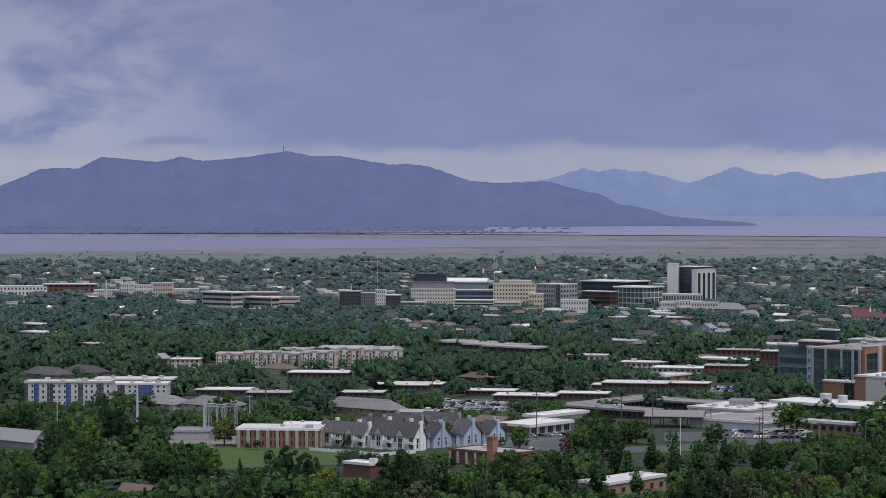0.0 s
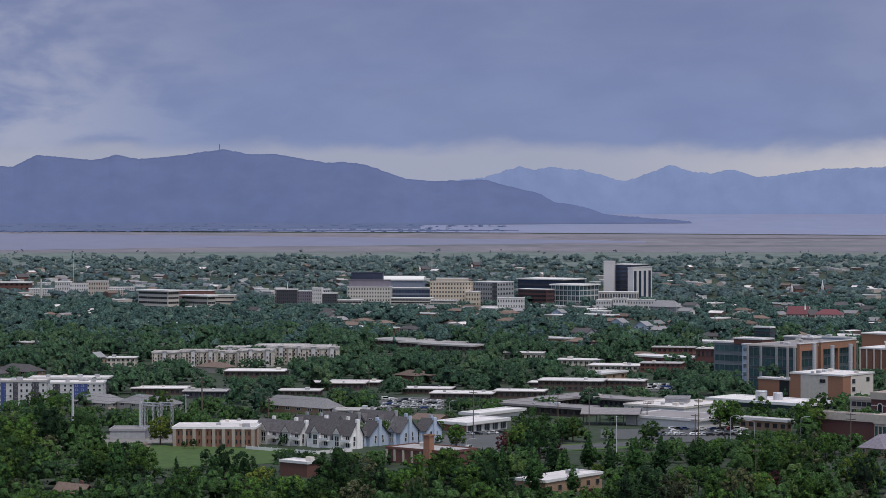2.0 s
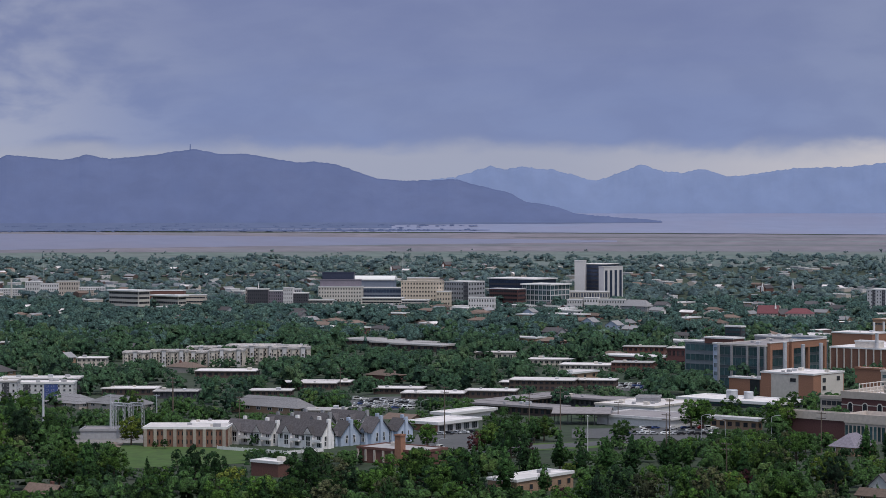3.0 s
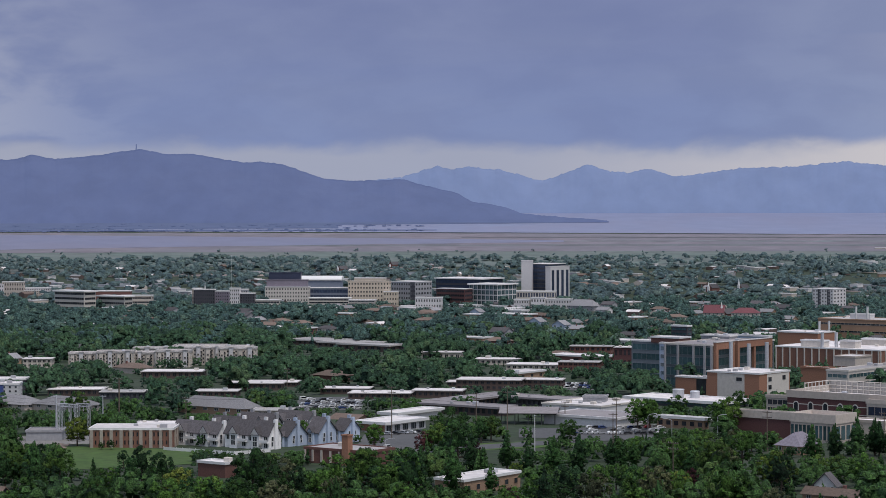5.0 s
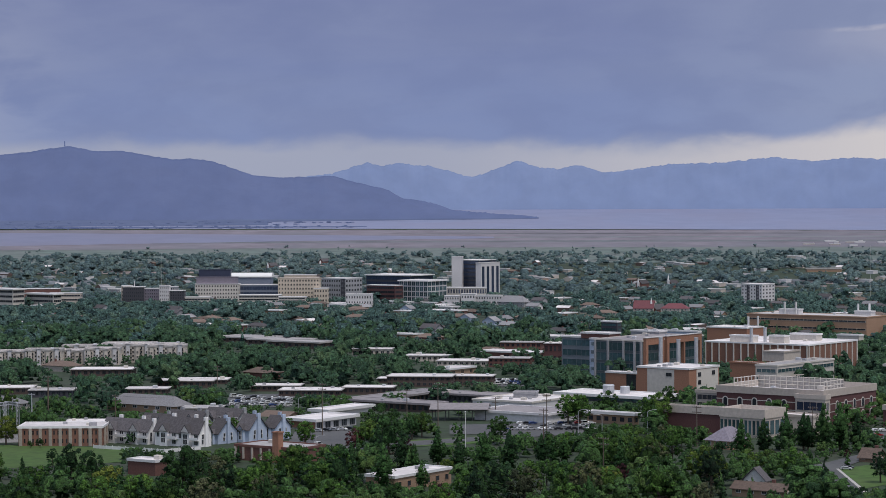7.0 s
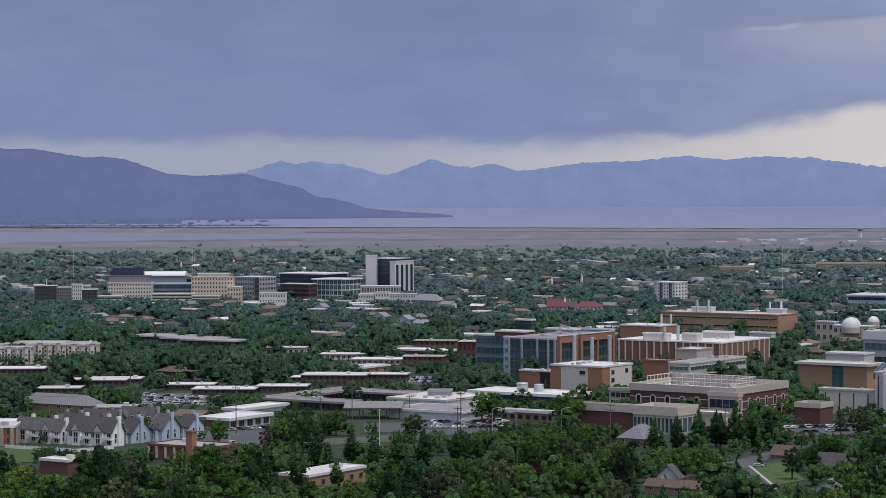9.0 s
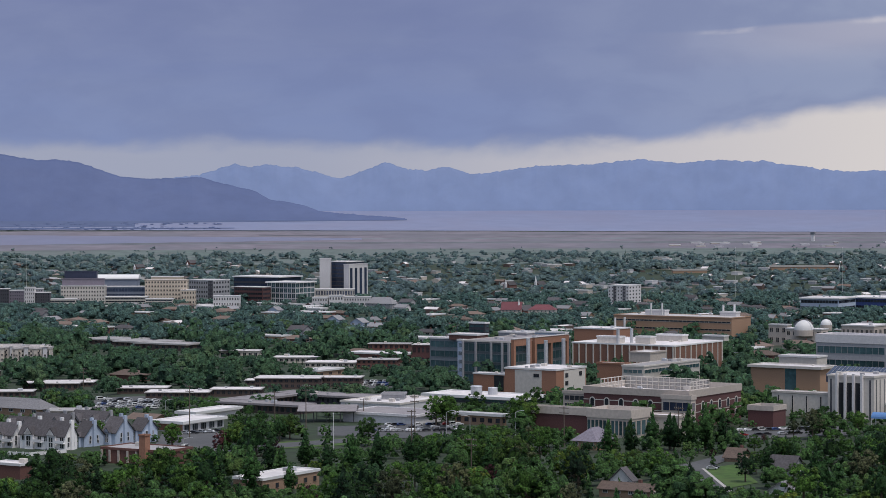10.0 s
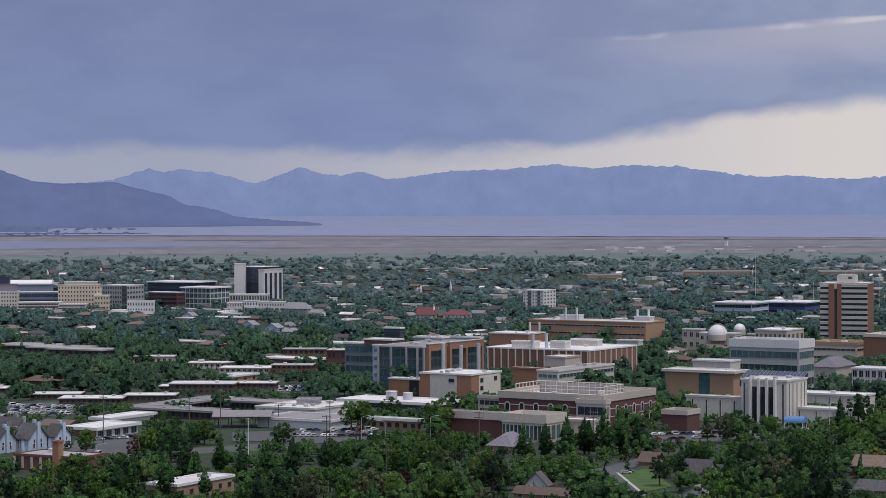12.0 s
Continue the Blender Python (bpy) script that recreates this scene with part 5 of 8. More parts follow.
house("shed", "long low shed with faded red roof", "shed", 1.33, 840, 12.4, 13.0, -0.7, 2.2, "tan_wall", "brown_shingle", chimney=False, bays=(0, 0), seen=1)

# near buildings on the left
flat_block("apartment_building", "white apartment block with blue and charcoal cladding and flat white roof", "apartment building", -8.27, 905, 46.5, 4.1, 11.3, floors=5, bays=(14, 2), style='pane', wall='grey_white', units=5, seen=2, wfrac=0.4, accents=((0.0, 0.04, 'dark_wall'), (0.11, 0.17, 'blue_wall'), (0.26, 0.33, 'dark_wall'), (0.48, 0.54, 'blue_wall'), (0.62, 0.68, 'dark_wall'), (0.84, 0.92, 'dark_wall')), coping='roof_edge')
flat_block("apartment_building", "white and charcoal apartment block with blue accents", "apartment building", -7.03, 960, 27.8, 7.0, 7.3, floors=4, bays=(8, 2), style='pane', wall='grey_white', units=4, seen=2, wfrac=0.4, accents=((0.14, 0.26, 'dark_wall'), (0.5, 0.74, 'blue_wall')))
flat_block("apartment_building", "white apartment block behind with flat white roof", "apartment building", -6.77, 1005, 46.0, 4.7, 6.6, floors=4, bays=(10, 2), style='pane', wall='dark_wall', units=4, seen=9, wfrac=0.4)
flat_block("apartment_building", "cream apartment block with balconies and pale stepped flat roof", "apartment building", -4.91, 1238, 20.2, 5.9, 6.7, floors=4, bays=(7, 2), style='pane', wall='cream_wall', trim='white_paint', units=2, seen=3, wfrac=0.4, parapet=0.9, coping='roof_edge', group='cream apartment blocks', bays_out=4)
flat_block("apartment_building", "cream apartment block with balconies and pale stepped flat roof", "apartment building", -4.20, 1226, 20.6, 5.9, 7.8, floors=4, bays=(7, 2), style='pane', wall='cream_wall', trim='white_paint', units=2, seen=3, wfrac=0.4, parapet=0.9, coping='roof_edge', group='cream apartment blocks', bays_out=4)
flat_block("apartment_building", "cream apartment block with balconies and pale stepped flat roof", "apartment building", -3.51, 1236, 19.7, 6.1, 6.7, floors=4, bays=(7, 2), style='pane', wall='cream_wall', trim='white_paint', units=2, seen=3, wfrac=0.4, parapet=0.9, coping='roof_edge', group='cream apartment blocks', bays_out=4)
flat_block("apartment_building", "cream apartment block with balconies and pale stepped flat roof", "apartment building", -2.82, 1224, 19.3, 6.1, 8.0, floors=4, bays=(7, 2), style='pane', wall='cream_wall', trim='white_paint', units=2, seen=3, wfrac=0.4, parapet=0.9, coping='roof_edge', group='cream apartment blocks', bays_out=4)
flat_block("apartment_building", "cream apartment block with balconies and pale stepped flat roof", "apartment building", -2.02, 1246, 22.6, 6.3, 8.8, floors=4, bays=(7, 2), style='pane', wall='cream_wall', trim='white_paint', units=2, seen=3, wfrac=0.4, parapet=0.9, coping='roof_edge', group='cream apartment blocks', bays_out=4)
flat_block("apartment_building", "cream apartment block with balconies and pale stepped flat roof", "apartment building", -1.24, 1234, 21.4, 6.3, 8.7, floors=4, bays=(7, 2), style='pane', wall='cream_wall', trim='white_paint', units=2, seen=3, wfrac=0.4, parapet=0.9, coping='roof_edge', group='cream apartment blocks', bays_out=4)
flat_block("apartment_building", "cream apartment block with balconies and pale stepped flat roof", "apartment building", -3.26, 1330, 24.6, 6.5, 5.0, floors=4, bays=(7, 2), style='pane', wall='cream_wall', trim='white_paint', units=2, seen=8, wfrac=0.4, parapet=0.9, coping='roof_edge', group='cream apartment blocks', bays_out=4)
flat_block("apartment_building", "cream apartment block with balconies and pale stepped flat roof", "apartment building", -1.99, 1335, 34.6, 6.7, 5.6, floors=4, bays=(7, 2), style='pane', wall='cream_wall', trim='white_paint', units=2, seen=8, wfrac=0.4, parapet=0.9, coping='roof_edge', group='cream apartment blocks', bays_out=4)
flat_block("apartment_building", "cream apartment block with balconies and pale stepped flat roof", "apartment building", -1.30, 1325, 18.7, 6.8, 5.7, floors=4, bays=(7, 2), style='pane', wall='cream_wall', trim='white_paint', units=2, seen=8, wfrac=0.4, parapet=0.9, coping='roof_edge', group='cream apartment blocks', bays_out=4)
strip = flat_block("office_building", "beige two-storey office with brown window bays", "office building", -3.37, 733, 31.1, 6.2, 5.6, floors=2, bays=(16, 4), style='pane', wall='brown_panel', trim='brown_panel', units=3, wfrac=0.4, hfrac=0.5, seen=0)
piers_on(strip, 8)
flat_block("low_building", "red brick building with grey flat roof", "brick building", 1.67, 664, 22.8, 12.9, 3.8, bays=(7, 0), style='piers', trim='beige_wall', roof='grey_roof', wall='red_brick', coping='red_brick', seen=1, units=1)
brick_stack(1.20, 668, 8.5)
flat_block("low_building", "small red brick building with white flat roof", "brick building", -1.78, 634, 9.8, 5.7, 3.7, bays=(0, 0), style='none', wall='red_brick', seen=1, units=1)
flat_block("low_building", "tan brick building with white flat roof", "brick building", 4.05, 586, 9.0, 25.0, 3.4, bays=(3, 6), style='tall', wall='tan_wall', seen=3.0, wfrac=0.4, units=3, turn=40.0)
flat_block("low_apartments", "low dark brick apartment row with white flat roof", "low building", -4.88, 994, 29.8, 4.1, 2.8, floors=1, bays=(8, 2), style='pane', wall='dull_brick', roof='white_roof', units=2, seen=1.7999999999999998, fascia=0.25, parapet=0.12, coping='roof_edge', hfrac=0.5, wfrac=0.6)
flat_block("low_apartments", "low dark building with grey flat roof", "low building", -3.92, 970, 21.4, 4.0, 3.0, floors=1, bays=(6, 2), style='pane', wall='dark_wall', roof='grey_roof', units=2, seen=1.95, fascia=0.25, parapet=0.12, coping='roof_edge', hfrac=0.5, wfrac=0.6)
flat_block("low_apartments", "low dark brick apartment row with white flat roof", "low building", -0.68, 1020, 25.3, 8.3, 3.0, floors=1, bays=(7, 2), style='pane', wall='dull_brick', roof='white_roof', units=2, seen=1.7999999999999998, fascia=0.25, parapet=0.12, coping='roof_edge', hfrac=0.5, wfrac=0.6)
flat_block("low_building", "low brown brick apartment row with white flat roof", "low building", -1.69, 975, 18.9, 5.3, 2.6, floors=1, bays=(5, 2), style='pane', wall='dull_brick', roof='white_roof', units=2, seen=1.65, fascia=0.25, parapet=0.12, coping='roof_edge', hfrac=0.5, wfrac=0.6)
flat_block("low_apartments", "low brown brick apartment row with white flat roof", "low building", -0.17, 1045, 27.0, 3.9, 2.0, floors=1, bays=(7, 2), style='pane', wall='dull_brick', roof='white_roof', units=2, seen=1.2, fascia=0.25, parapet=0.12, coping='roof_edge', hfrac=0.5, wfrac=0.6)
flat_block("low_apartments", "low dark brick apartment row with white flat roof", "low building", 1.60, 989, 24.3, 3.8, 2.4, floors=1, bays=(7, 2), style='pane', wall='dull_brick', roof='white_roof', units=2, seen=1.5, fascia=0.25, parapet=0.12, coping='roof_edge', hfrac=0.5, wfrac=0.6)
flat_block("low_apartments", "low dark brick apartment row with white flat roof", "low building", 2.57, 954, 29.5, 4.5, 2.5, floors=1, bays=(9, 2), style='pane', wall='dull_brick', roof='white_roof', units=2, seen=1.65, fascia=0.25, parapet=0.12, coping='roof_edge', hfrac=0.5, wfrac=0.6)
flat_block("low_apartments", "low dark brick apartment row with white flat roof", "low building", 3.81, 962, 22.4, 5.5, 3.0, floors=1, bays=(7, 2), style='pane', wall='dull_brick', roof='white_roof', units=2, seen=1.95, fascia=0.25, parapet=0.12, coping='roof_edge', hfrac=0.5, wfrac=0.6)
flat_block("low_apartments", "low brown brick apartment row with white flat roof", "low building", 5.25, 1010, 31.1, 6.0, 4.6, floors=2, bays=(9, 2), style='pane', wall='dull_brick', roof='white_roof', units=2, seen=2.85, fascia=0.25, parapet=0.12, coping='roof_edge', hfrac=0.5, wfrac=0.6)
flat_block("low_apartments", "low brown brick apartment row with white flat roof", "low building", 6.28, 1020, 18.3, 5.3, 4.2, floors=2, bays=(5, 2), style='pane', wall='dull_brick', roof='white_roof', units=2, seen=2.55, fascia=0.25, parapet=0.12, coping='roof_edge', hfrac=0.5, wfrac=0.6)
flat_block("low_apartments", "low brown brick apartment row with white flat roof", "low building", -2.54, 1119, 34.8, 6.0, 3.2, floors=1, bays=(8, 2), style='pane', wall='dull_brick', roof='white_roof', units=2, seen=1.7999999999999998, fascia=0.25, parapet=0.12, coping='roof_edge', hfrac=0.5, wfrac=0.6)
flat_block("low_building", "low cream building with white flat roof", "low building", 3.81, 1275, 22.8, 6.2, 4.6, floors=1, bays=(5, 2), style='pane', wall='cream_wall', roof='white_roof', units=2, seen=2.25, fascia=0.25, parapet=0.12, coping='roof_edge', hfrac=0.5, wfrac=0.6)
flat_block("low_apartments", "low beige apartment row with white flat roof", "low building", 5.25, 1230, 25.3, 5.2, 3.0, floors=1, bays=(6, 2), style='pane', wall='beige_wall', roof='white_roof', units=2, seen=1.5, fascia=0.25, parapet=0.12, coping='roof_edge', hfrac=0.5, wfrac=0.6)
flat_block("low_building", "low cream building with white flat roof", "low building", -6.05, 1232, 18.8, 3.3, 4.8, floors=2, bays=(4, 2), style='pane', wall='cream_wall', roof='white_roof', units=2, seen=2.4, fascia=0.25, parapet=0.12, coping='roof_edge', hfrac=0.5, wfrac=0.6)
flat_block("low_building", "low brown brick apartment row with white flat roof", "low building", 4.43, 1041, 18.5, 4.3, 2.0, floors=1, bays=(5, 2), style='pane', wall='dull_brick', roof='white_roof', units=2, seen=1.2, fascia=0.25, parapet=0.12, coping='roof_edge', hfrac=0.5, wfrac=0.6)
flat_block("low_apartments", "low beige apartment row with white flat roof", "low building", 6.28, 1177, 30.7, 6.1, 2.8, floors=1, bays=(8, 2), style='pane', wall='beige_wall', roof='white_roof', units=2, seen=1.5, fascia=0.25, parapet=0.12, coping='roof_edge', hfrac=0.5, wfrac=0.6)
flat_block("low_building", "low beige apartment row with white flat roof", "low building", -0.33, 858, 16.3, 3.2, 2.5, floors=1, bays=(5, 2), style='pane', wall='beige_wall', roof='grey_roof', units=2, seen=1.7999999999999998, fascia=0.25, parapet=0.12, coping='roof_edge', hfrac=0.5, wfrac=0.6)
flat_block("low_building", "low brown brick apartment row with white flat roof", "low building", -3.16, 806, 16.0, 4.5, 1.9, floors=1, bays=(5, 2), style='pane', wall='dull_brick', roof='white_roof', units=2, seen=1.5, fascia=0.25, parapet=0.12, coping='roof_edge', hfrac=0.5, wfrac=0.6)
flat_block("low_apartments", "red brick walk-up with flat roof", "low building", 7.57, 1313, 26.2, 3.5, 6.3, floors=2, bays=(6, 2), style='pane', wall='red_brick', roof='grey_roof', units=2, seen=3.0, fascia=0.25, parapet=0.12, coping='roof_edge', hfrac=0.5, wfrac=0.6)
flat_block("low_apartments", "red brick walk-up with flat roof", "low building", 7.23, 1170, 22.1, 4.2, 4.5, floors=2, bays=(6, 2), style='pane', wall='red_brick', roof='grey_roof', units=2, seen=2.4, fascia=0.25, parapet=0.12, coping='roof_edge', hfrac=0.5, wfrac=0.6)
flat_block("low_building", "dark brick block with white flat roof", "low building", 8.12, 1195, 10.2, 5.5, 10.8, floors=2, bays=(3, 2), style='pane', wall='maroon_brick', roof='white_roof', units=2, seen=3.6, fascia=0.25, parapet=0.12, coping='roof_edge', hfrac=0.5, wfrac=0.6)
flat_block("low_apartments", "long low building with white roof edges", "low building", 0.77, 1475, 34.9, 22.5, 2.8, floors=1, bays=(8, 2), style='pane', wall='dull_brick', roof='grey_roof', seen=1.5, fascia=0.5, coping='roof_edge')
flat_block("low_apartments", "long low building with white roof edges", "low building", 1.60, 1426, 36.0, 22.1, 3.1, floors=1, bays=(8, 2), style='pane', wall='dull_brick', roof='grey_roof', seen=1.5, fascia=0.5, coping='roof_edge')
flat_block("low_apartments", "long low building with white roof edges", "low building", 2.22, 1381, 38.7, 16.3, 3.7, floors=1, bays=(8, 2), style='pane', wall='dull_brick', roof='grey_roof', seen=1.5, fascia=0.5, coping='roof_edge')
house("warehouse", "grey hipped commercial roof on a low building", "commercial building", -6.59, 913, 20.8, 12.1, 2.2, 2.9, "beige_wall", "grey_shingle", hip=True, bays=(4, 2), chimney=False, seen=2)
house("warehouse", "grey hipped commercial roof on a low building", "commercial building", -5.30, 898, 24.6, 12.2, 2.2, 3.0, "beige_wall", "grey_shingle", hip=True, bays=(4, 2), chimney=False, seen=2)
house("warehouse", "long grey metal roof on a low building", "commercial building", -1.30, 869, 33.5, 9.5, 2.5, 3.4, "tan_wall", "grey_shingle", hip=True, bays=(6, 2), chimney=False, seen=2)
house("house", "low house with dark hipped roof", "house", -9.37, 1138, 25.3, 10.8, 2.1, 3.3, "tan_wall", "dark_shingle", hip=True, bays=(3, 2), chimney=False, seen=3)
house("house", "low house with dark hipped roof", "house", -8.50, 1154, 23.5, 11.1, 2.2, 3.1, "tan_wall", "dark_shingle", hip=True, bays=(3, 2), chimney=False, seen=3)
house("greenhouse", "old greenhouse shed with pale ribbed roof", "shed", -9.92, 741, 22.2, 6.1, 2.4, 3.0, "grey_wall", "grey_shingle", chimney=False, bays=(0, 0), seen=1)
house("greenhouse", "old greenhouse shed with pale ribbed roof", "shed", -10.45, 755, 22.9, 6.1, 2.5, 1.1, "grey_wall", "grey_shingle", chimney=False, bays=(0, 0), seen=1)
flat_block("utility_shed", "white panelled utility shed with flat roof", "shed", -5.82, 766, 14.8, 2.1, 2.9, style='none', wall='grey_wall', roof='flat_grey', coping='grey_wall', seen=0)

# terraced town houses
town_row("town_house", "white sided town houses with steep dark shingle gables", "town house", -1.96, 734, 19.0, 5.3, 4.2, 3.2, "white_siding", "dark_shingle", gables=2, seen=0)
town_row("town_house", "white sided town houses with steep dark shingle gables", "town house", -0.72, 721, 17.9, 5.9, 4.5, 4.0, "white_siding", "dark_shingle", gables=2, seen=0)
town_row("town_house", "pale blue sided town houses with steep dark shingle gables", "town house", -0.25, 731, 4.2, 9.3, 3.4, 4.1, "pale_blue", "dark_shingle", gables=1, seen=0)
town_row("town_house", "pale blue sided town houses with steep dark shingle gables", "town house", 0.50, 737, 5.1, 8.9, 4.0, 4.3, "pale_blue", "dark_shingle", gables=1, seen=0)
town_row("town_house", "pale blue sided town houses with steep dark shingle gables", "town house", 1.13, 744, 4.6, 8.0, 4.0, 3.4, "pale_blue", "dark_shingle", gables=1, seen=0)
town_row("town_house", "grey sided town houses with dark shingle gables", "town house", -0.68, 785, 15.0, 5.8, 3.4, 2.8, "grey_wall", "dark_shingle", gables=2, seen=4)
town_row("town_house", "grey sided town houses with dark shingle gables", "town house", 0.22, 794, 14.9, 6.6, 3.1, 3.1, "grey_wall", "dark_shingle", gables=2, seen=4)
town_row("town_house", "grey sided town houses with dark shingle gables", "town house", -1.44, 780, 12.5, 5.1, 3.4, 2.3, "grey_wall", "dark_shingle", gables=2, seen=4)

# downtown
tower = flat_block("office_tower", "white framed office tower with dark glass faces", "office tower", 6.14, 2520, 29.3, 32.7, 42.5, floors=10, bays=(12, 8), style='band', pane='blue_glass', wall='dark_wall', trim='dark_metal', seen=6, hfrac=0.75)
flat_block("", "white stair slab", "", 5.61, 2515, 8.1, 8.6, 46.3, style='none', wall='white_wall', coping='white_wall', seen=6, host=tower)
flat_block("", "white framed slab with tall dark windows", "", 6.18, 2495, 6.5, 36.7, 40.3, style='tall', bays=(0, 4), pane='blue_glass', wall='white_wall', trim='white_wall', coping='white_wall', wfrac=0.55, hfrac=0.86, seen=6, host=tower)
flat_block("", "white framed podium", "", 6.22, 2470, 50.1, 4.3, 14.5, style='pane', floors=2, bays=(14, 1), pane='blue_glass', wall='pale_stone', wfrac=0.7, hfrac=0.6, seen=6, host=tower)
cream = flat_block("office_building", "cream stepped office building with square windows", "office building", 2.15, 2450, 52.3, 5.8, 25.6, floors=6, bays=(12, 2), style='pane', wall='sand_wall', trim='sand_wall', seen=4, coping='sand_wall')
flat_block("", "set-back top storey", "", 2.09, 2470, 40.7, 3.9, 3.6, style='none', wall='sand_wall', seen=0, lift=25.3, host=cream)
flat_block("", "lower cream wing", "", 2.39, 2440, 16.3, 2.9, 15.2, style='pane', floors=3, bays=(4, 1), wall='sand_wall', seen=4, host=cream)
hotel = flat_block("hotel", "grey and charcoal hotel with dark mansard storey", "hotel", 0.19, 2470, 57.3, 4.6, 19.9, floors=5, bays=(14, 2), style='pane', wall='pale_stone', trim='pale_stone', seen=4)
flat_block("", "dark mansard storey", "", 0.17, 2475, 54.4, 4.7, 7.2, style='none', wall='slate', coping='slate', seen=0, lift=19.8, host=hotel)
flat_block("", "dark top storey", "", -0.01, 2490, 40.7, 5.6, 7.8, style='none', wall='navy_glass', roof='dark_shingle', coping='navy_glass', seen=0, lift=26.7, host=hotel)
vault = flat_block("convention_hall", "blue-grey convention hall with white vaulted roof", "hall", 0.95, 2540, 56.8, 7.8, 24.3, floors=1, bays=(9, 1), style='tall', pane='blue_glass', wall='slate_blue', seen=9, wfrac=0.8)
vault_roof(vault)
flat_block("", "grey banded lower wing", "", 1.16, 2480, 53.7, 5.7, 18.5, style='band', floors=3, bays=(8, 1), pane='blue_glass', wall='slate_blue', seen=6, hfrac=0.6, host=vault)
flat_block("parking_garage", "concrete parking deck with open floors", "garage", 1.22, 2420, 53.9, 3.7, 9.1, floors=3, bays=(9, 1), style='band', wall='pale_stone', trim='pale_stone', seen=2, hfrac=0.5)
flat_block("parking_garage", "concrete parking deck with open floors", "garage", 1.84, 2390, 33.7, 3.7, 7.5, floors=3, bays=(6, 1), style='band', wall='pale_stone', trim='pale_stone', seen=2, hfrac=0.5)
flat_block("apartment_building", "charcoal clad apartment block", "apartment building", -2.10, 2418, 25.1, 5.2, 18.5, floors=5, bays=(8, 2), style='pane', wall='dark_wall', seen=5, wfrac=0.4, group='apartment blocks downtown')
flat_block("apartment_building", "violet-grey clad apartment block", "apartment building", -1.71, 2418, 20.3, 5.3, 16.7, floors=5, bays=(6, 2), style='pane', wall='slate', seen=5, wfrac=0.4, group='apartment blocks downtown')
flat_block("apartment_building", "white clad apartment block", "apartment building", -1.55, 2400, 6.2, 8.7, 19.9, floors=5, bays=(3, 2), style='pane', wall='white_wall', seen=5, wfrac=0.4, group='apartment blocks downtown')
flat_block("apartment_building", "charcoal clad apartment block", "apartment building", -1.16, 2400, 20.0, 7.0, 14.7, floors=5, bays=(6, 2), style='pane', wall='dark_wall', seen=5, wfrac=0.4, group='apartment blocks downtown')
flat_block("apartment_building", "grey clad apartment block", "apartment building", -1.30, 2436, 14.1, 5.3, 18.1, floors=5, bays=(4, 2), style='pane', wall='grey_wall', seen=5, wfrac=0.4, group='apartment blocks downtown')
flat_block("apartment_building", "beige clad apartment block", "apartment building", -2.38, 2427, 11.1, 3.5, 19.5, floors=5, bays=(3, 2), style='pane', wall='beige_wall', seen=5, wfrac=0.4, group='apartment blocks downtown')
flat_block("office_building", "low beige shop block downtown", "shop", -0.50, 2400, 34.2, 4.5, 7.8, floors=2, bays=(7, 1), style='band', wall='pale_stone', seen=3)
flat_block("office_building", "grey checkered office building with dark corner", "office building", 2.87, 2480, 31.5, 29.7, 24.6, floors=5, bays=(10, 6), style='pane', wall='grey_wall', trim='grey_wall', seen=5, wfrac=0.6, accents=((0.8, 1, 'dark_wall'),))
flat_block("office_building", "dark blue glass office building with thin roof", "office building", 4.47, 2580, 61.1, 42.8, 24.1, floors=4, bays=(10, 5), style='band', wall='dark_wall', pane='blue_glass', trim='dark_metal', seen=8, hfrac=0.6, fascia=1.2)
flat_block("office_building", "red brick office building with flat roof", "office building", 4.08, 2440, 36.3, 14.0, 17.7, floors=4, bays=(8, 2), style='band', wall='maroon_brick', trim='maroon_brick', seen=4, hfrac=0.5)
flat_block("office_building", "glass office block with white frame and wide roof", "office building", 4.88, 2440, 35.9, 34.8, 22.5, floors=4, bays=(7, 5), style='pane', wall='white_wall', pane='teal_glass', seen=5, wfrac=0.86, hfrac=0.8, fascia=1.4)
flat_block("low_building", "low white commercial block downtown", "shop", 5.57, 2330, 15.0, 6.0, 9.2, floors=2, bays=(4, 2), style='pane', wall='white_wall', units=1, seen=3)
flat_block("low_building", "low white commercial block downtown", "shop", 5.93, 2330, 12.2, 8.0, 11.0, floors=2, bays=(3, 2), style='pane', wall='white_wall', units=1, seen=3)
flat_block("low_building", "low white commercial block downtown", "shop", 6.58, 2330, 26.9, 8.2, 9.4, floors=2, bays=(8, 2), style='pane', wall='white_wall', units=1, seen=3)
flat_block("low_building", "low white commercial block downtown", "shop", 3.26, 2330, 42.0, 7.5, 2.2, floors=2, bays=(12, 2), style='pane', wall='white_wall', units=1, seen=3)
flat_block("low_building", "low white commercial block downtown", "shop", 4.36, 2330, 34.5, 9.6, 3.5, floors=2, bays=(10, 2), style='pane', wall='white_wall', units=1, seen=3)
flat_block("low_building", "low white commercial block downtown", "shop", 5.04, 2330, 34.3, 9.8, 2.4, floors=2, bays=(10, 2), style='pane', wall='white_wall', units=1, seen=3)
flat_block("low_building", "low white commercial block downtown", "shop", 3.40, 2330, 28.0, 7.5, 11.2, floors=2, bays=(8, 2), style='pane', wall='white_wall', units=1, seen=3)
house("house", "large grey house with steep hipped roof", "house", 7.23, 2250, 29.7, 10.0, 4.9, 6.0, "grey_wall", "grey_shingle", hip=True, bays=(6, 2), floors=2, seen=3)
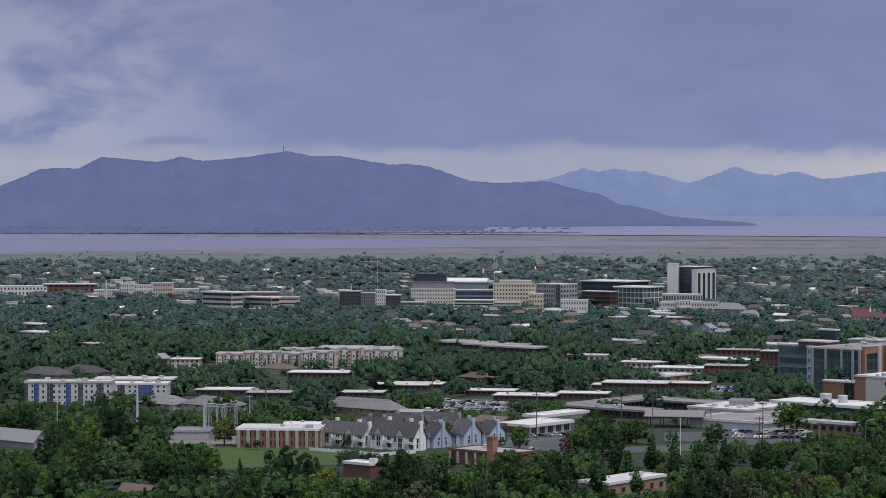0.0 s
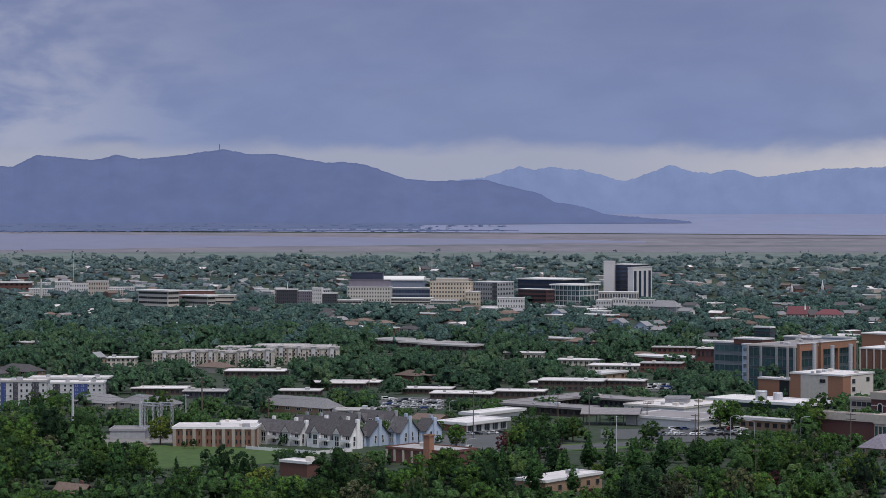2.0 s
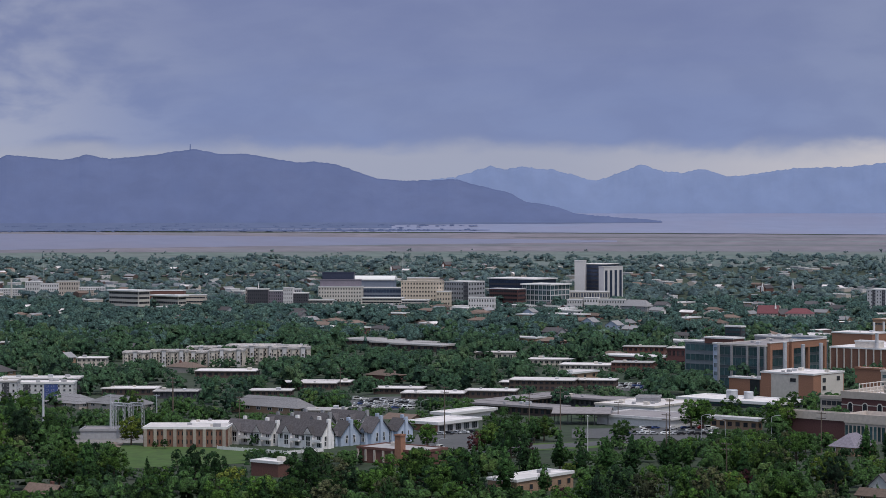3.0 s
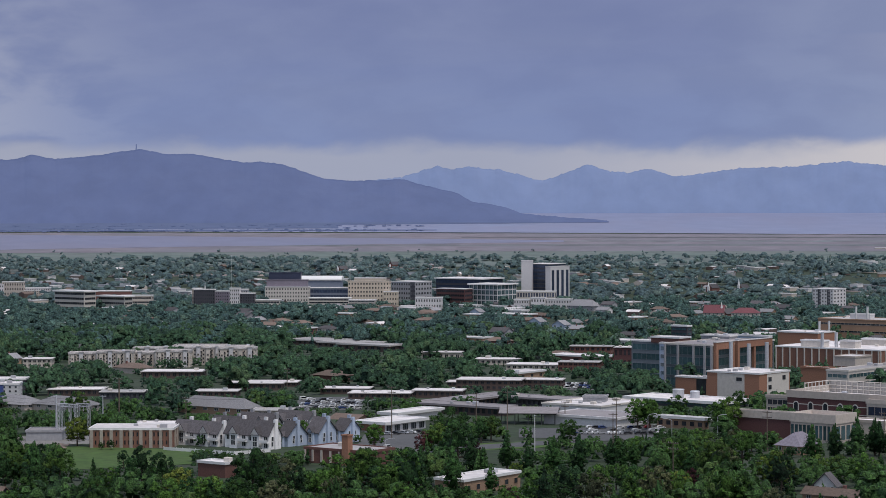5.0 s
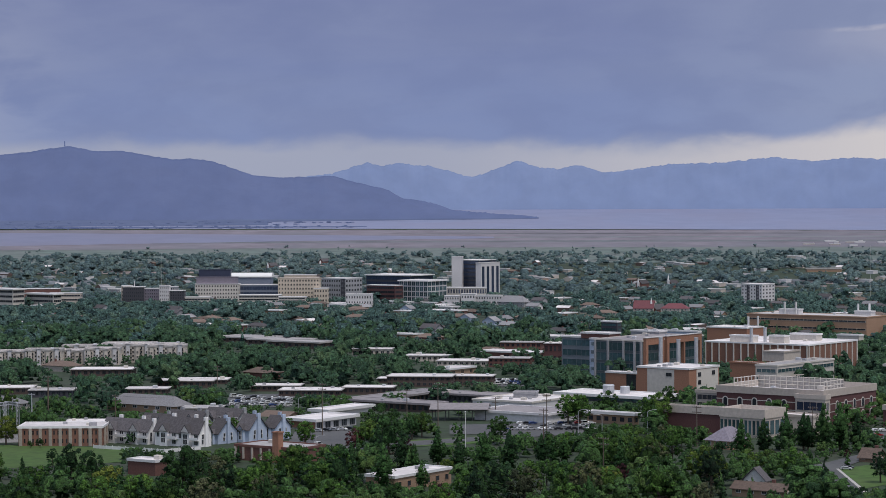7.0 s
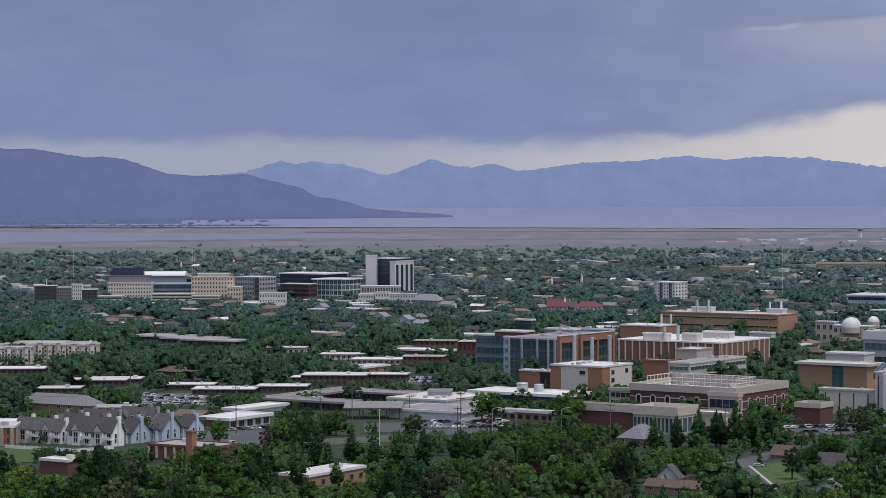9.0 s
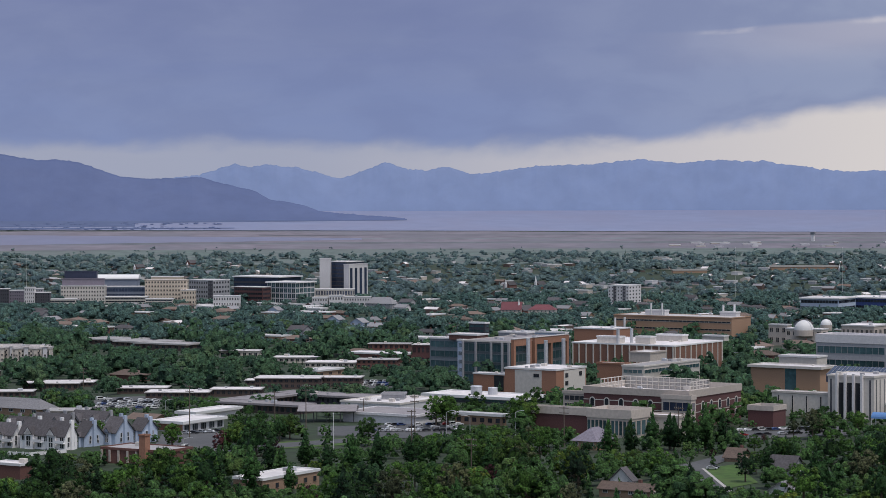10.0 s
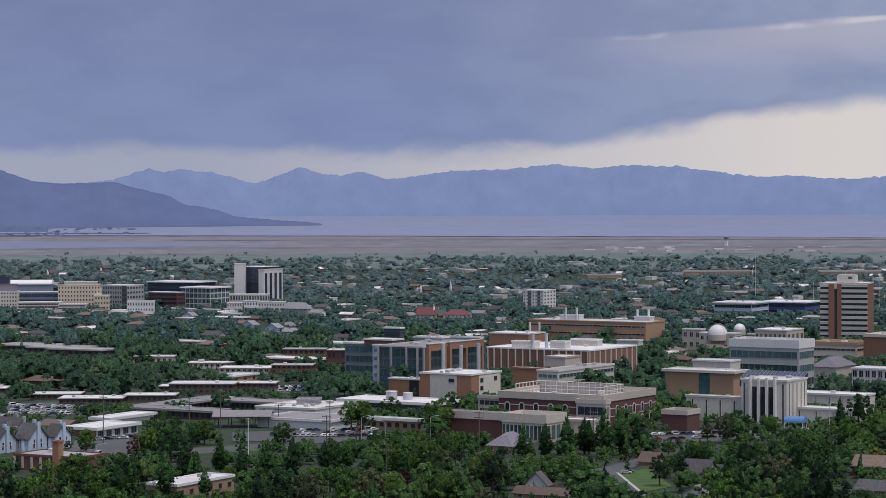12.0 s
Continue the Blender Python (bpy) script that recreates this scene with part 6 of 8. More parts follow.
flat_block("office_building", "pale concrete civic building with dark recessed bands", "civic building", -5.15, 2330, 41.4, 15.8, 19.3, floors=4, bays=(6, 2), style='band', wall='pale_stone', trim='pale_stone', seen=4, hfrac=0.45, fascia=1.5)
flat_block("office_building", "pale concrete civic building with sloping roof", "civic building", -4.19, 2330, 36.0, 11.3, 14.1, floors=3, bays=(6, 2), style='band', wall='pale_stone', trim='pale_stone', seen=5, hfrac=0.45, fascia=1.5)
flat_block("office_building", "pale concrete office with ribbon windows", "office building", -3.64, 2400, 40.0, 6.7, 13.2, floors=3, bays=(6, 2), style='band', wall='beige_wall', seen=5, hfrac=0.35)
flat_block("office_building", "low red brick hall downtown", "hall", -4.19, 2560, 51.6, 8.9, 13.2, style='none', wall='red_brick', seen=6)
flat_block("long_hall", "long white market hall", "hall", -9.70, 2786, 93.4, 7.0, 11.3, floors=2, bays=(14, 1), style='pane', wall='white_wall', seen=6)
flat_block("long_hall", "long brown hall with white roof edge", "hall", -8.56, 2779, 86.0, 7.1, 13.9, floors=3, bays=(9, 1), style='pane', wall='red_brick', seen=9, fascia=1)
brick_stack(-8.18, 2600, 25.1, 1.4, "pale_stone")
flat_block("apartment_building", "pale apartment block with flat roof", "apartment building", -7.54, 2746, 23.5, 4.5, 15.7, floors=3, bays=(6, 1), style='pane', wall='white_wall', seen=7, group='pale blocks')
flat_block("apartment_building", "pale apartment block with flat roof", "apartment building", -7.13, 2743, 27.2, 4.5, 13.8, floors=3, bays=(7, 1), style='pane', wall='white_wall', seen=7, group='pale blocks')
flat_block("apartment_building", "pale apartment block with flat roof", "apartment building", -6.66, 2741, 32.7, 4.5, 16.4, floors=3, bays=(8, 1), style='pane', wall='beige_wall', seen=7, group='pale blocks')
flat_block("apartment_building", "pale apartment block with flat roof", "apartment building", -6.04, 2739, 38.0, 4.6, 9.2, floors=3, bays=(10, 1), style='pane', wall='white_wall', seen=7, group='pale blocks')
flat_block("apartment_building", "pale apartment block with flat roof", "apartment building", -6.25, 2739, 38.2, 4.6, 6.6, floors=3, bays=(10, 1), style='pane', wall='beige_wall', seen=7, group='pale blocks')
flat_block("apartment_building", "pale apartment block with flat roof", "apartment building", -7.95, 2748, 39.6, 4.5, 7.9, floors=3, bays=(10, 1), style='pane', wall='white_wall', seen=7, group='pale blocks')
flat_block("midrise", "white and grey mid-rise apartment block", "apartment building", 13.01, 2300, 22.4, 26.9, 20.6, floors=6, bays=(7, 4), style='pane', wall='white_wall', seen=8, wfrac=0.45, accents=((0.25, 0.4, 'dark_wall'), (0.7, 0.85, 'dark_wall')))
house("church", "red roofed stone church with steep gables", "church", 10.38, 2000, 17.0, 14.0, 6.0, 6.2, "cream_wall", "red_shingle", bays=(5, 3), floors=2, chimney=False, seen=5, turn=18.0)
house("church", "red roofed stone hall with hipped roof", "church", 11.22, 1992, 23.0, 13.0, 6.0, 4.2, "cream_wall", "red_shingle", hip=True, bays=(7, 3), floors=2, chimney=False, seen=5, turn=18.0)
flat_block("school_block", "low school with blue walls and white roof planes", "school", 18.06, 2150, 36.9, 41.6, 12.0, floors=2, bays=(8, 3), style='band', wall='pale_blue', seen=6, units=2, fascia=1)
flat_block("school_block", "low school with blue walls and white roof planes", "school", 19.34, 2200, 45.3, 45.1, 11.5, floors=2, bays=(8, 3), style='band', wall='blue_wall', seen=6, units=2, fascia=1)

# ---------------------------------------------------------------- lawns, lots, roads and street things
KEEP_CLEAR = []


def in_area(x, y, q):
    az, r = math.degrees(math.atan2(x, y)), math.hypot(x, y)
    if len(q) == 4 and not isinstance(q[0], tuple):
        return q[0] < az < q[1] and q[2] < r < q[3]
    inside = False
    for i in range(len(q)):
        (ax, ay), (bx, by) = q[i], q[i - 1]
        if (ay > y) != (by > y) and x < (bx - ax) * (y - ay) / (by - ay) + ax:
            inside = not inside
    return inside


def patch(name, label, category, mat, corners, lift=0.12, clear=True):
    """A lawn, lot or road: a quadrilateral sheet that follows the ground. Corners as bearing and distance."""
    pts = [Vector(spot(a, r)) for a, r in corners]
    bm = bmesh.new()
    n = 10
    g = []
    for i in range(n + 1):
        row = []
        for k in range(n + 1):
            p = pts[0].lerp(pts[1], i / n).lerp(pts[3].lerp(pts[2], i / n), k / n)
            row.append(bm.verts.new((p.x, p.y, ground_z(p.x, p.y) + lift)))
        g.append(row)
    for i in range(n):
        for k in range(n):
            bm.faces.new((g[i][k], g[i + 1][k], g[i + 1][k + 1], g[i][k + 1]))
    bmesh.ops.recalc_face_normals(bm, faces=bm.faces)
    for f in bm.faces:
        if f.normal.z < 0:
            f.normal_flip()
    ob = tagged(new(name, mesh_of(name, bm, mat)), label, category, kind="structure")
    if clear:
        KEEP_CLEAR.append([(p.x, p.y) for p in pts])
    if clear and mat in ("lawn", "asphalt") and not category == "road":
        azs, rs = [a for a, _ in corners], [r for _, r in corners]
        reserve(min(azs) + 0.3, max(azs) - 0.3, min(rs), ground_z(0, min(rs)) + (1.0 if mat == "lawn" else 2.0))
    return ob


def make_car(colour, label, van=False):
    key = "car_" + colour[0]
    M[key] = surface(key, colour[1], 0.3, 0.03, 3.0, 0.5, 0.0, metal=0.2, per_object=0.1)
    ob = tagged(new("parked_car"), label, "car", "parked cars")
    h = 0.35 if van else 0.0
    bm = bmesh.new()
    v = [(-2.2, 0.35), (2.2, 0.35), (2.25, 0.75), (1.1, 0.95), (0.45 + h, 1.42 + h), (-1.3 - h * 2, 1.45 + h), (-2.1, 1.0)]
    a = [bm.verts.new((x, -0.86, z)) for x, z in v]
    b = [bm.verts.new((x, 0.86, z)) for x, z in v]
    bm.faces.new(a)
    bm.faces.new(b[::-1])
    for i in range(7):
        bm.faces.new((a[i], b[i], b[(i + 1) % 7], a[(i + 1) % 7]))
    bmesh.ops.bevel(bm, geom=bm.edges[:], offset=0.08, segments=1, affect="EDGES")
    bmesh.ops.recalc_face_normals(bm, faces=bm.faces)
    part("body", bm, key, ob)
    for y in (-0.88, 0.88):
        bm = bmesh.new()
        w = [bm.verts.new((x, y, z)) for x, z in ((-1.7, 0.98), (0.95, 0.98), (0.4 + h, 1.34 + h), (-1.25 - h, 1.36 + h))]
        bm.faces.new(w)
        bmesh.ops.solidify(bm, geom=bm.faces[:], thickness=0.03)
        part("side_window", bm, "window", ob)
    bm = bmesh.new()
    w = [bm.verts.new(p) for p in ((1.14, -0.7, 0.98), (1.14, 0.7, 0.98), (0.55 + h, 0.68, 1.40 + h), (0.55 + h, -0.68, 1.40 + h))]
    bm.faces.new(w)
    bmesh.ops.solidify(bm, geom=bm.faces[:], thickness=0.03)
    part("windscreen", bm, "window", ob)
    bm = bmesh.new()
    bmesh.ops.create_cone(bm, cap_ends=True, segments=10, radius1=0.33, radius2=0.33, depth=0.22, matrix=Matrix.Rotation(math.pi / 2, 4, "X"))
    me = mesh_of("wheel", bm, "dark_metal")
    for x in (-1.35, 1.4):
        for y in (-0.8, 0.8):
            share("wheel", me, ob, (x, y, 0.33))
    return [ob, False]


CARS = [make_car(c, l, v) for c, l, v in (
    (("white", (0.75, 0.75, 0.75)), "white parked car on dark asphalt", False), (("silver", (0.45, 0.46, 0.48)), "silver-grey parked car on dark asphalt", False),
    (("black", (0.02, 0.02, 0.025)), "black parked car on dark asphalt", False), (("red", (0.30, 0.02, 0.02)), "dark red parked car on dark asphalt", False),
    (("blue", (0.03, 0.06, 0.18)), "dark blue parked car on dark asphalt", False), (("cream", (0.70, 0.70, 0.68)), "white parked van on dark asphalt", True))]
park_rng = random.Random(8)


def park(a0, r0, a1, r1, n, spin=90.0, full=0.85):
    p, q = Vector(spot(a0, r0)), Vector(spot(a1, r1))
    for i in range(n):
        if park_rng.random() > full:
            continue
        c = park_rng.choices(CARS, (5, 5, 4, 0.5, 1.5, 0.7))[0]
        at = p.lerp(q, i / max(1, n - 1))
        m = pose(at.x, at.y, ground_z(at.x, at.y) + 0.16, 0, 0, -GRID + spin + park_rng.uniform(-3, 3)) @ Matrix.Scale(0.85, 4)
        if not c[1]:
            c[0].matrix_basis = m
            c[1] = True
        else:
            copy_thing(c[0], m)


def utility_pole(az, r, H, mat="timber", arms=2, rad=0.2, seen=True):
    ob = stand("utility_pole", az, r, "tall weathered timber utility pole with crossarms" if mat == "timber" else "tall galvanised steel power pole", "pole", "power poles")
    bm = bmesh.new()
    tube(bm, 0, 0, -1, H, rad, rad * 0.6, 8)
    part("shaft", bm, mat, ob)
    for k in range(arms):
        z = H - 0.6 - 1.5 * k
        part("crossarm", boxes((-1.6, 1.6, -0.1, 0.1, z, z + 0.2)), mat, ob)
        bm = bmesh.new()
        for x in (-1.45, -0.7, 0.7, 1.45):
            tube(bm, x, 0, z + 0.2, z + 0.5, 0.07, 0.05, 5)
        tagged(part("insulators", bm, "grey_wall", ob), kind="stuff")
    if seen:
        reserve(az - 0.02, az + 0.02, r - 1, ob.location.z + H * 0.35)
    return ob


def street_lamp(az, r, H, turn=0.0):
    ob = stand("street_lamp", az, r, "tall grey street lamp with a curved arm", "street lamp", "street lamps", turn=turn)
    bm = bmesh.new()
    tube(bm, 0, 0, -1, H - 0.8, 0.12, 0.08, 6)
    part("post", bm, "steel", ob)
    bm = bmesh.new()
    last = (0, 0, H - 0.85)
    for k in range(1, 7):
        a = math.pi / 2 * k / 6
        p = (2.2 * (1 - math.cos(a)), 0, H - 0.85 + 0.85 * math.sin(a))
        rod(bm, last, p, 0.07, 5)
        last = p
    part("arm", bm, "steel", ob)
    part("lamp_head", boxes((2.0, 2.9, -0.16, 0.16, H - 0.08, H + 0.08)), "steel", ob)
    reserve(az - 0.03, az + 0.03, r - 1, ob.location.z + H * 0.35)


def flag_pole(az, r, H, mat="white_paint"):
    ob = stand("mast", az, r, "thin white painted mast standing among trees", "pole", "masts")
    bm = bmesh.new()
    tube(bm, 0, 0, -1, H, 0.16, 0.10, 6)
    part("shaft", bm, mat, ob)
    bm = bmesh.new()
    bmesh.ops.create_icosphere(bm, subdivisions=1, radius=0.25, matrix=Matrix.Translation((0, 0, H)))
    part("finial", bm, mat, ob)
    reserve(az - 0.02, az + 0.02, r - 1, ob.location.z + H * 0.6)


def wire(a0, r0, h0, a1, r1, h1, sag=1.2):
    """A power line hung between two places at given heights over the ground."""
    p, q = Vector((*spot(a0, r0), 0)), Vector((*spot(a1, r1), 0))
    p.z, q.z = ground_z(p.x, p.y) + h0, ground_z(q.x, q.y) + h1
    bm = bmesh.new()
    n, last = 10, p
    for k in range(1, n + 1):
        f = k / n
        nxt = p.lerp(q, f)
        nxt.z -= sag * 4 * f * (1 - f)
        rod(bm, last, nxt, 0.035, 3)
        last = nxt
    tagged(new("power_line", mesh_of("power_line", bm, "dark_metal")), "thin dark sagging power line between poles", "cable", "power lines")


def lattice_frame(az, r, W, H):
    """A substation portal: two lattice legs and a beam with hanging insulators."""
    ob = stand("substation_portal", az, r, "grey steel lattice portal of a substation", "substation", "substation portals")
    for x in (-W, 0):
        bm = bmesh.new()
        s = 0.45
        for dx, dy in ((-s, -s), (s, -s), (s, s), (-s, s)):
            rod(bm, (x + dx, dy, -0.5), (x + dx * 0.5, dy * 0.5, H), 0.07, 4)
        for k in range(7):
            z0, z1 = H * k / 7, H * (k + 1) / 7
            rod(bm, (x - s * 0.8, -s * 0.8, z0), (x + s * 0.7, -s * 0.7, z1), 0.05, 3)
            rod(bm, (x + s * 0.8, -s * 0.8, z0), (x - s * 0.7, -s * 0.7, z1), 0.05, 3)
        tagged(part("leg", bm, "steel", ob), kind="")
    bm = bmesh.new()
    rod(bm, (-W - 1, 0, H - 0.2), (1, 0, H - 0.2), 0.12, 4)
    rod(bm, (-W - 1, 0, H - 1.1), (1, 0, H - 1.1), 0.12, 4)
    for k in range(8):
        x = -W + W * k / 8
        rod(bm, (x, 0, H - 1.1), (x + W / 16, 0, H - 0.2), 0.05, 3)
        rod(bm, (x + W / 16, 0, H - 0.2), (x + W / 8, 0, H - 1.1), 0.05, 3)
    part("beam", bm, "steel", ob)
    for k in range(3):
        bm = bmesh.new()
        tube(bm, -W * (k + 0.5) / 3, 0, H - 2.6, H - 1.1, 0.16, 0.10, 6)
        part("insulator", bm, "grey_wall", ob)


def church_spire(az, r, H):
    ob = stand("church_tower", az, r, "small brick church with a thin white spire", "church", "church spires")
    part("nave", gable_walls(8, 18, 5, 4, "y"), "red_brick", ob)
    part("roof", gable_roof_mesh(8, 18, 5, 4, 0.4, "y"), "dark_shingle", ob)
    part("tower", boxes((-5.2, -2.8, -2.4, 0, -3, H * 0.55)), "white_wall", ob)
    bm = bmesh.new()
    tube(bm, -4, -1.2, H * 0.55, H, 1.3, 0.06, 8)
    part("spire", bm, "white_paint", ob)
    footprint(ob, 8, 18, 2)
    reserve(az - 0.08, az + 0.08, r - 3, ob.location.z + H * 0.45)


def radio_mast(az, r, z0, z1):
    x, y = spot(az, r)
    bm = bmesh.new()
    h = z1 - z0
    for dx, dy in ((-1.2, -0.7), (1.2, -0.7), (0, 1.2)):
        rod(bm, (dx, dy, 0), (dx * 0.3, dy * 0.3, h), 0.35, 4)
    for k in range(5):
        rod(bm, (-1.2 + 0.15 * k, -0.7, h * k / 5), (1.1 - 0.15 * k, -0.7, h * (k + 1) / 5), 0.2, 4)
    # shares the mountain's glowing material, so its haze is painted too
    ob = tagged(new("radio_mast", mesh_of("radio_mast", bm, "near_hill")), "lattice radio mast on the mountain ridge, haze painted as a glow", "mast")
    ob.matrix_basis = pose(x, y, z0)


def control_tower(az, r, H):
    ob = stand("control_tower", az, r, "grey airfield control tower with a glazed cab", "tower")
    part("shaft", boxes((-5, 0, 0, 5, -3, H * 0.7)), "white_wall", ob)
    part("cab", boxes((-6, 1, -1, 6, H * 0.7, H * 0.93)), "frame_grey", ob)
    part("roof", boxes((-6.5, 1.5, -1.5, 6.5, H * 0.93, H)), "grey_wall", ob)


def long_wall(az, r, L, H):
    """A pale flyover and its embankment wall on the plain."""
    ob = stand("flyover", az, r, "long pale concrete flyover across the plain", "bridge", "flyovers", turn=4.0)
    part("embankment", boxes((-L, 0, 0, 12, -6, H * 0.65)), "tan_wall", ob)
    part("parapet", boxes((-L, 0, -0.4, 0.1, H * 0.65, H)), "concrete", ob)
    part("far_parapet", boxes((-L, 0, 11.9, 12.4, H * 0.65, H)), "concrete", ob)
    part("roadway", boxes((-L, 0, 0.1, 11.9, H * 0.65, H * 0.65 + 0.2)), "asphalt", ob)
    reserve(az - math.degrees(L / r), az, r - 3, ob.location.z + H * 0.4)


def panel_fence(a0, r0, a1, r1, H=1.9):
    p, q = Vector((*spot(a0, r0), 0)), Vector((*spot(a1, r1), 0))
    n = int((q - p).length / 2.6)
    ang = math.atan2(q.y - p.y, q.x - p.x)
    ob = tagged(new("fence"), "white panelled fence along the back of a lawn", "fence")
    ob.matrix_basis = pose(p.x, p.y, ground_z(p.x, p.y), 0, 0, math.degrees(ang))
    L = (q - p).length / n
    panel = mesh_of("panel", boxes((0.07, L - 0.07, -0.03, 0.03, 0.05, H)), "white_paint")
    post = mesh_of("post", boxes((-0.09, 0.09, -0.09, 0.09, -0.6, H + 0.15)), "white_paint")
    for i in range(n + 1):
        at = p.lerp(q, i / n)
        z = ground_z(at.x, at.y) - ob.location.z
        share("post", post, ob, (L * i, 0, z))
        if i < n:
            share("panel", panel, ob, (L * i, 0, z))


patch("lawn", "wide mown green sports lawn", "lawn", "lawn", [(-5.95, 747), (-2.38, 722), (-2.54, 676), (-5.57, 664)], 0.12, True)
patch("yard", "bare brown dirt yard", "yard", "dirt", [(-8.09, 744), (-5.50, 757), (-5.68, 723), (-8.30, 699)], 0.12, False)
patch("yard", "grey gravel substation yard", "yard", "gravel", [(-7.07, 787), (-4.88, 783), (-4.88, 751), (-7.21, 751)], 0.12, True)
patch("yard", "bare brown dirt yard beside the sheds", "yard", "dirt", [(-11.52, 737), (-9.92, 736), (-9.89, 697), (-11.52, 698)], 0.12, False)
patch("parking_lot", "dark asphalt parking lot", "parking lot", "asphalt", [(1.67, 790), (3.12, 796), (2.99, 712), (1.33, 707)], 0.12, True)
patch("parking_lot", "dark asphalt parking lot full of cars", "parking lot", "asphalt", [(0.01, 967), (1.67, 975), (1.53, 894), (-0.06, 887)], 0.12, True)
patch("parking_lot", "dark asphalt parking lot", "parking lot", "asphalt", [(5.40, 800), (8.94, 814), (8.94, 752), (5.40, 763)], 0.12, True)
patch("parking_lot", "asphalt parking lot among trees", "parking lot", "asphalt", [(6.39, 1071), (7.34, 1074), (7.26, 1015), (6.31, 1012)], 0.12, True)
patch("parking_lot", "asphalt parking lot behind the halls", "parking lot", "asphalt", [(15.59, 789), (18.26, 807), (18.26, 769), (15.59, 748)], 0.12, True)
patch("road", "grey asphalt street between gardens", "road", "asphalt", [(14.16, 656), (14.69, 666), (15.73, 563), (14.84, 562)], 0.14, True)
patch("road", "grey asphalt street curving by the trees", "road", "asphalt", [(14.08, 653), (15.32, 695), (15.59, 685), (14.69, 643)], 0.18, True)
patch("pavement", "pale concrete footpath beside the street", "pavement", "concrete", [(14.77, 650), (14.84, 650), (15.89, 563), (15.78, 563)], 0.2, False)
patch("lawn", "front lawn beside the street", "lawn", "lawn", [(14.85, 650), (15.59, 664), (16.14, 614), (15.45, 599)], 0.12, True)
patch("lawn", "campus lawn", "lawn", "lawn", [(14.77, 1133), (16.28, 1155), (16.23, 1097), (14.74, 1077)], 0.12, False)
patch("lawn", "strip of campus lawn along the street", "lawn", "lawn", [(4.23, 738), (7.10, 760), (7.10, 734), (4.23, 713)], 0.12, True)
patch("road", "asphalt street in front of the school", "road", "asphalt", [(2.85, 720), (8.19, 773), (8.19, 758), (2.85, 702)], 0.15, True)
park(0.15, 952, 1.47, 939, 9, 60.0, 0.8)
park(0.15, 937, 1.5, 926, 12, 60.0, 0.85)
park(0.15, 922, 1.47, 909, 12, 60.0, 0.85)
park(0.1, 906, 1.45, 897, 12, 60.0, 0.8)
park(1.81, 771, 2.99, 781, 7, 0.0, 0.6)
park(1.67, 719, 2.71, 722, 5, 90.0, 0.5)
park(7.15, 801, 8.86, 802, 13, 55.0, 0.75)
park(6.6, 777, 8.86, 777, 18, 55.0, 0.8)
park(7.2, 789, 8.8, 790, 13, 55.0, 0.7)
park(6.44, 1054, 7.26, 1056, 9, 60.0, 0.9)
park(6.40, 1040, 7.26, 1042, 9, 60.0, 0.9)
park(6.36, 1025, 7.24, 1027, 9, 60.0, 0.85)
park(15.73, 780, 18.19, 797, 16, 50.0, 0.75)
park(15.59, 759, 18.19, 781, 15, 50.0, 0.6)
park(15.02, 647, 15.07, 650, 2, 20.0, 1)
park(14.08, 649, 14.16, 653, 1, 20, 1.0)
park(19.00, 799, 19.95, 811, 8, 90, 0.8)
utility_pole(-7.44, 774, 16.3, "steel", 0, 0.55)
utility_pole(-5.83, 775, 14.2, "steel", 1, 0.4)
utility_pole(-4.33, 866, 14.6, "timber", 2, 0.35)
utility_pole(-4.72, 861, 8.7, "steel", 1, 0.25)
utility_pole(2.29, 758, 17.2, "timber", 2, 0.2)
utility_pole(4.36, 787, 13.3, "timber", 2, 0.2)
utility_pole(6.53, 826, 7.9, "timber", 2, 0.2)
utility_pole(7.78, 748, 14.0, "timber", 2, 0.2)
utility_pole(5.12, 788, 15.2, "timber", 2, 0.2)
utility_pole(11.43, 717, 12.5, "timber", 2, 0.2)
utility_pole(14.22, 718, 12.5, "timber", 2, 0.2)
utility_pole(-2.72, 810, 11.0, "timber", 2, 0.2)
utility_pole(-0.26, 978, 11.8, "timber", 2, 0.2)
utility_pole(7.70, 720, 11.3, "timber", 2, 0.2)
utility_pole(-8.38, 718, 9.8, "timber", 2, 0.2)
utility_pole(9.16, 625, 10.5, "timber", 2, 0.2)
street_lamp(8.55, 740, 9.6, 0.0)
street_lamp(9.13, 739, 8.2, 180.0)
street_lamp(10.24, 760, 8.1, 0.0)
street_lamp(1.71, 878, 4.9, 0.0)
street_lamp(2.13, 720, 3.4, 0.0)
street_lamp(19.92, 791, 10.9, 0.0)
street_lamp(14.56, 718, 7.8, 180.0)
flag_pole(5.79, 712, 10.9)
flag_pole(-9.36, 810, 11.6)
flag_pole(-10.21, 2700, 48.4)
flag_pole(-7.41, 2700, 49.9)
flag_pole(15.60, 2600, 54.7)
flag_pole(18.15, 2600, 54.6)
flag_pole(-1.60, 2700, 47.5)
flag_pole(1.30, 2700, 45.6)
flag_pole(1.26, 2700, 47.3)
flag_pole(19.54, 2300, 28.9)
flag_pole(21.10, 2300, 37.3)
lattice_frame(-5.37, 766, 6, 11.9)
lattice_frame(-5.05, 765, 5, 12.0)
lattice_frame(-5.50, 766, 5, 12.0)
panel_fence(-3.26, 724, -1.55, 704, 1.1)
panel_fence(-1.55, 704, -0.68, 713, 1.1)
wire(-7.44, 781, 15.2, -5.83, 778, 13.3)
wire(-7.44, 781, 13.7, -5.83, 778, 12.1)
wire(-5.83, 778, 12.9, -4.34, 776, 18.5)
wire(-7.44, 781, 15.2, -11.78, 793, 14.1)
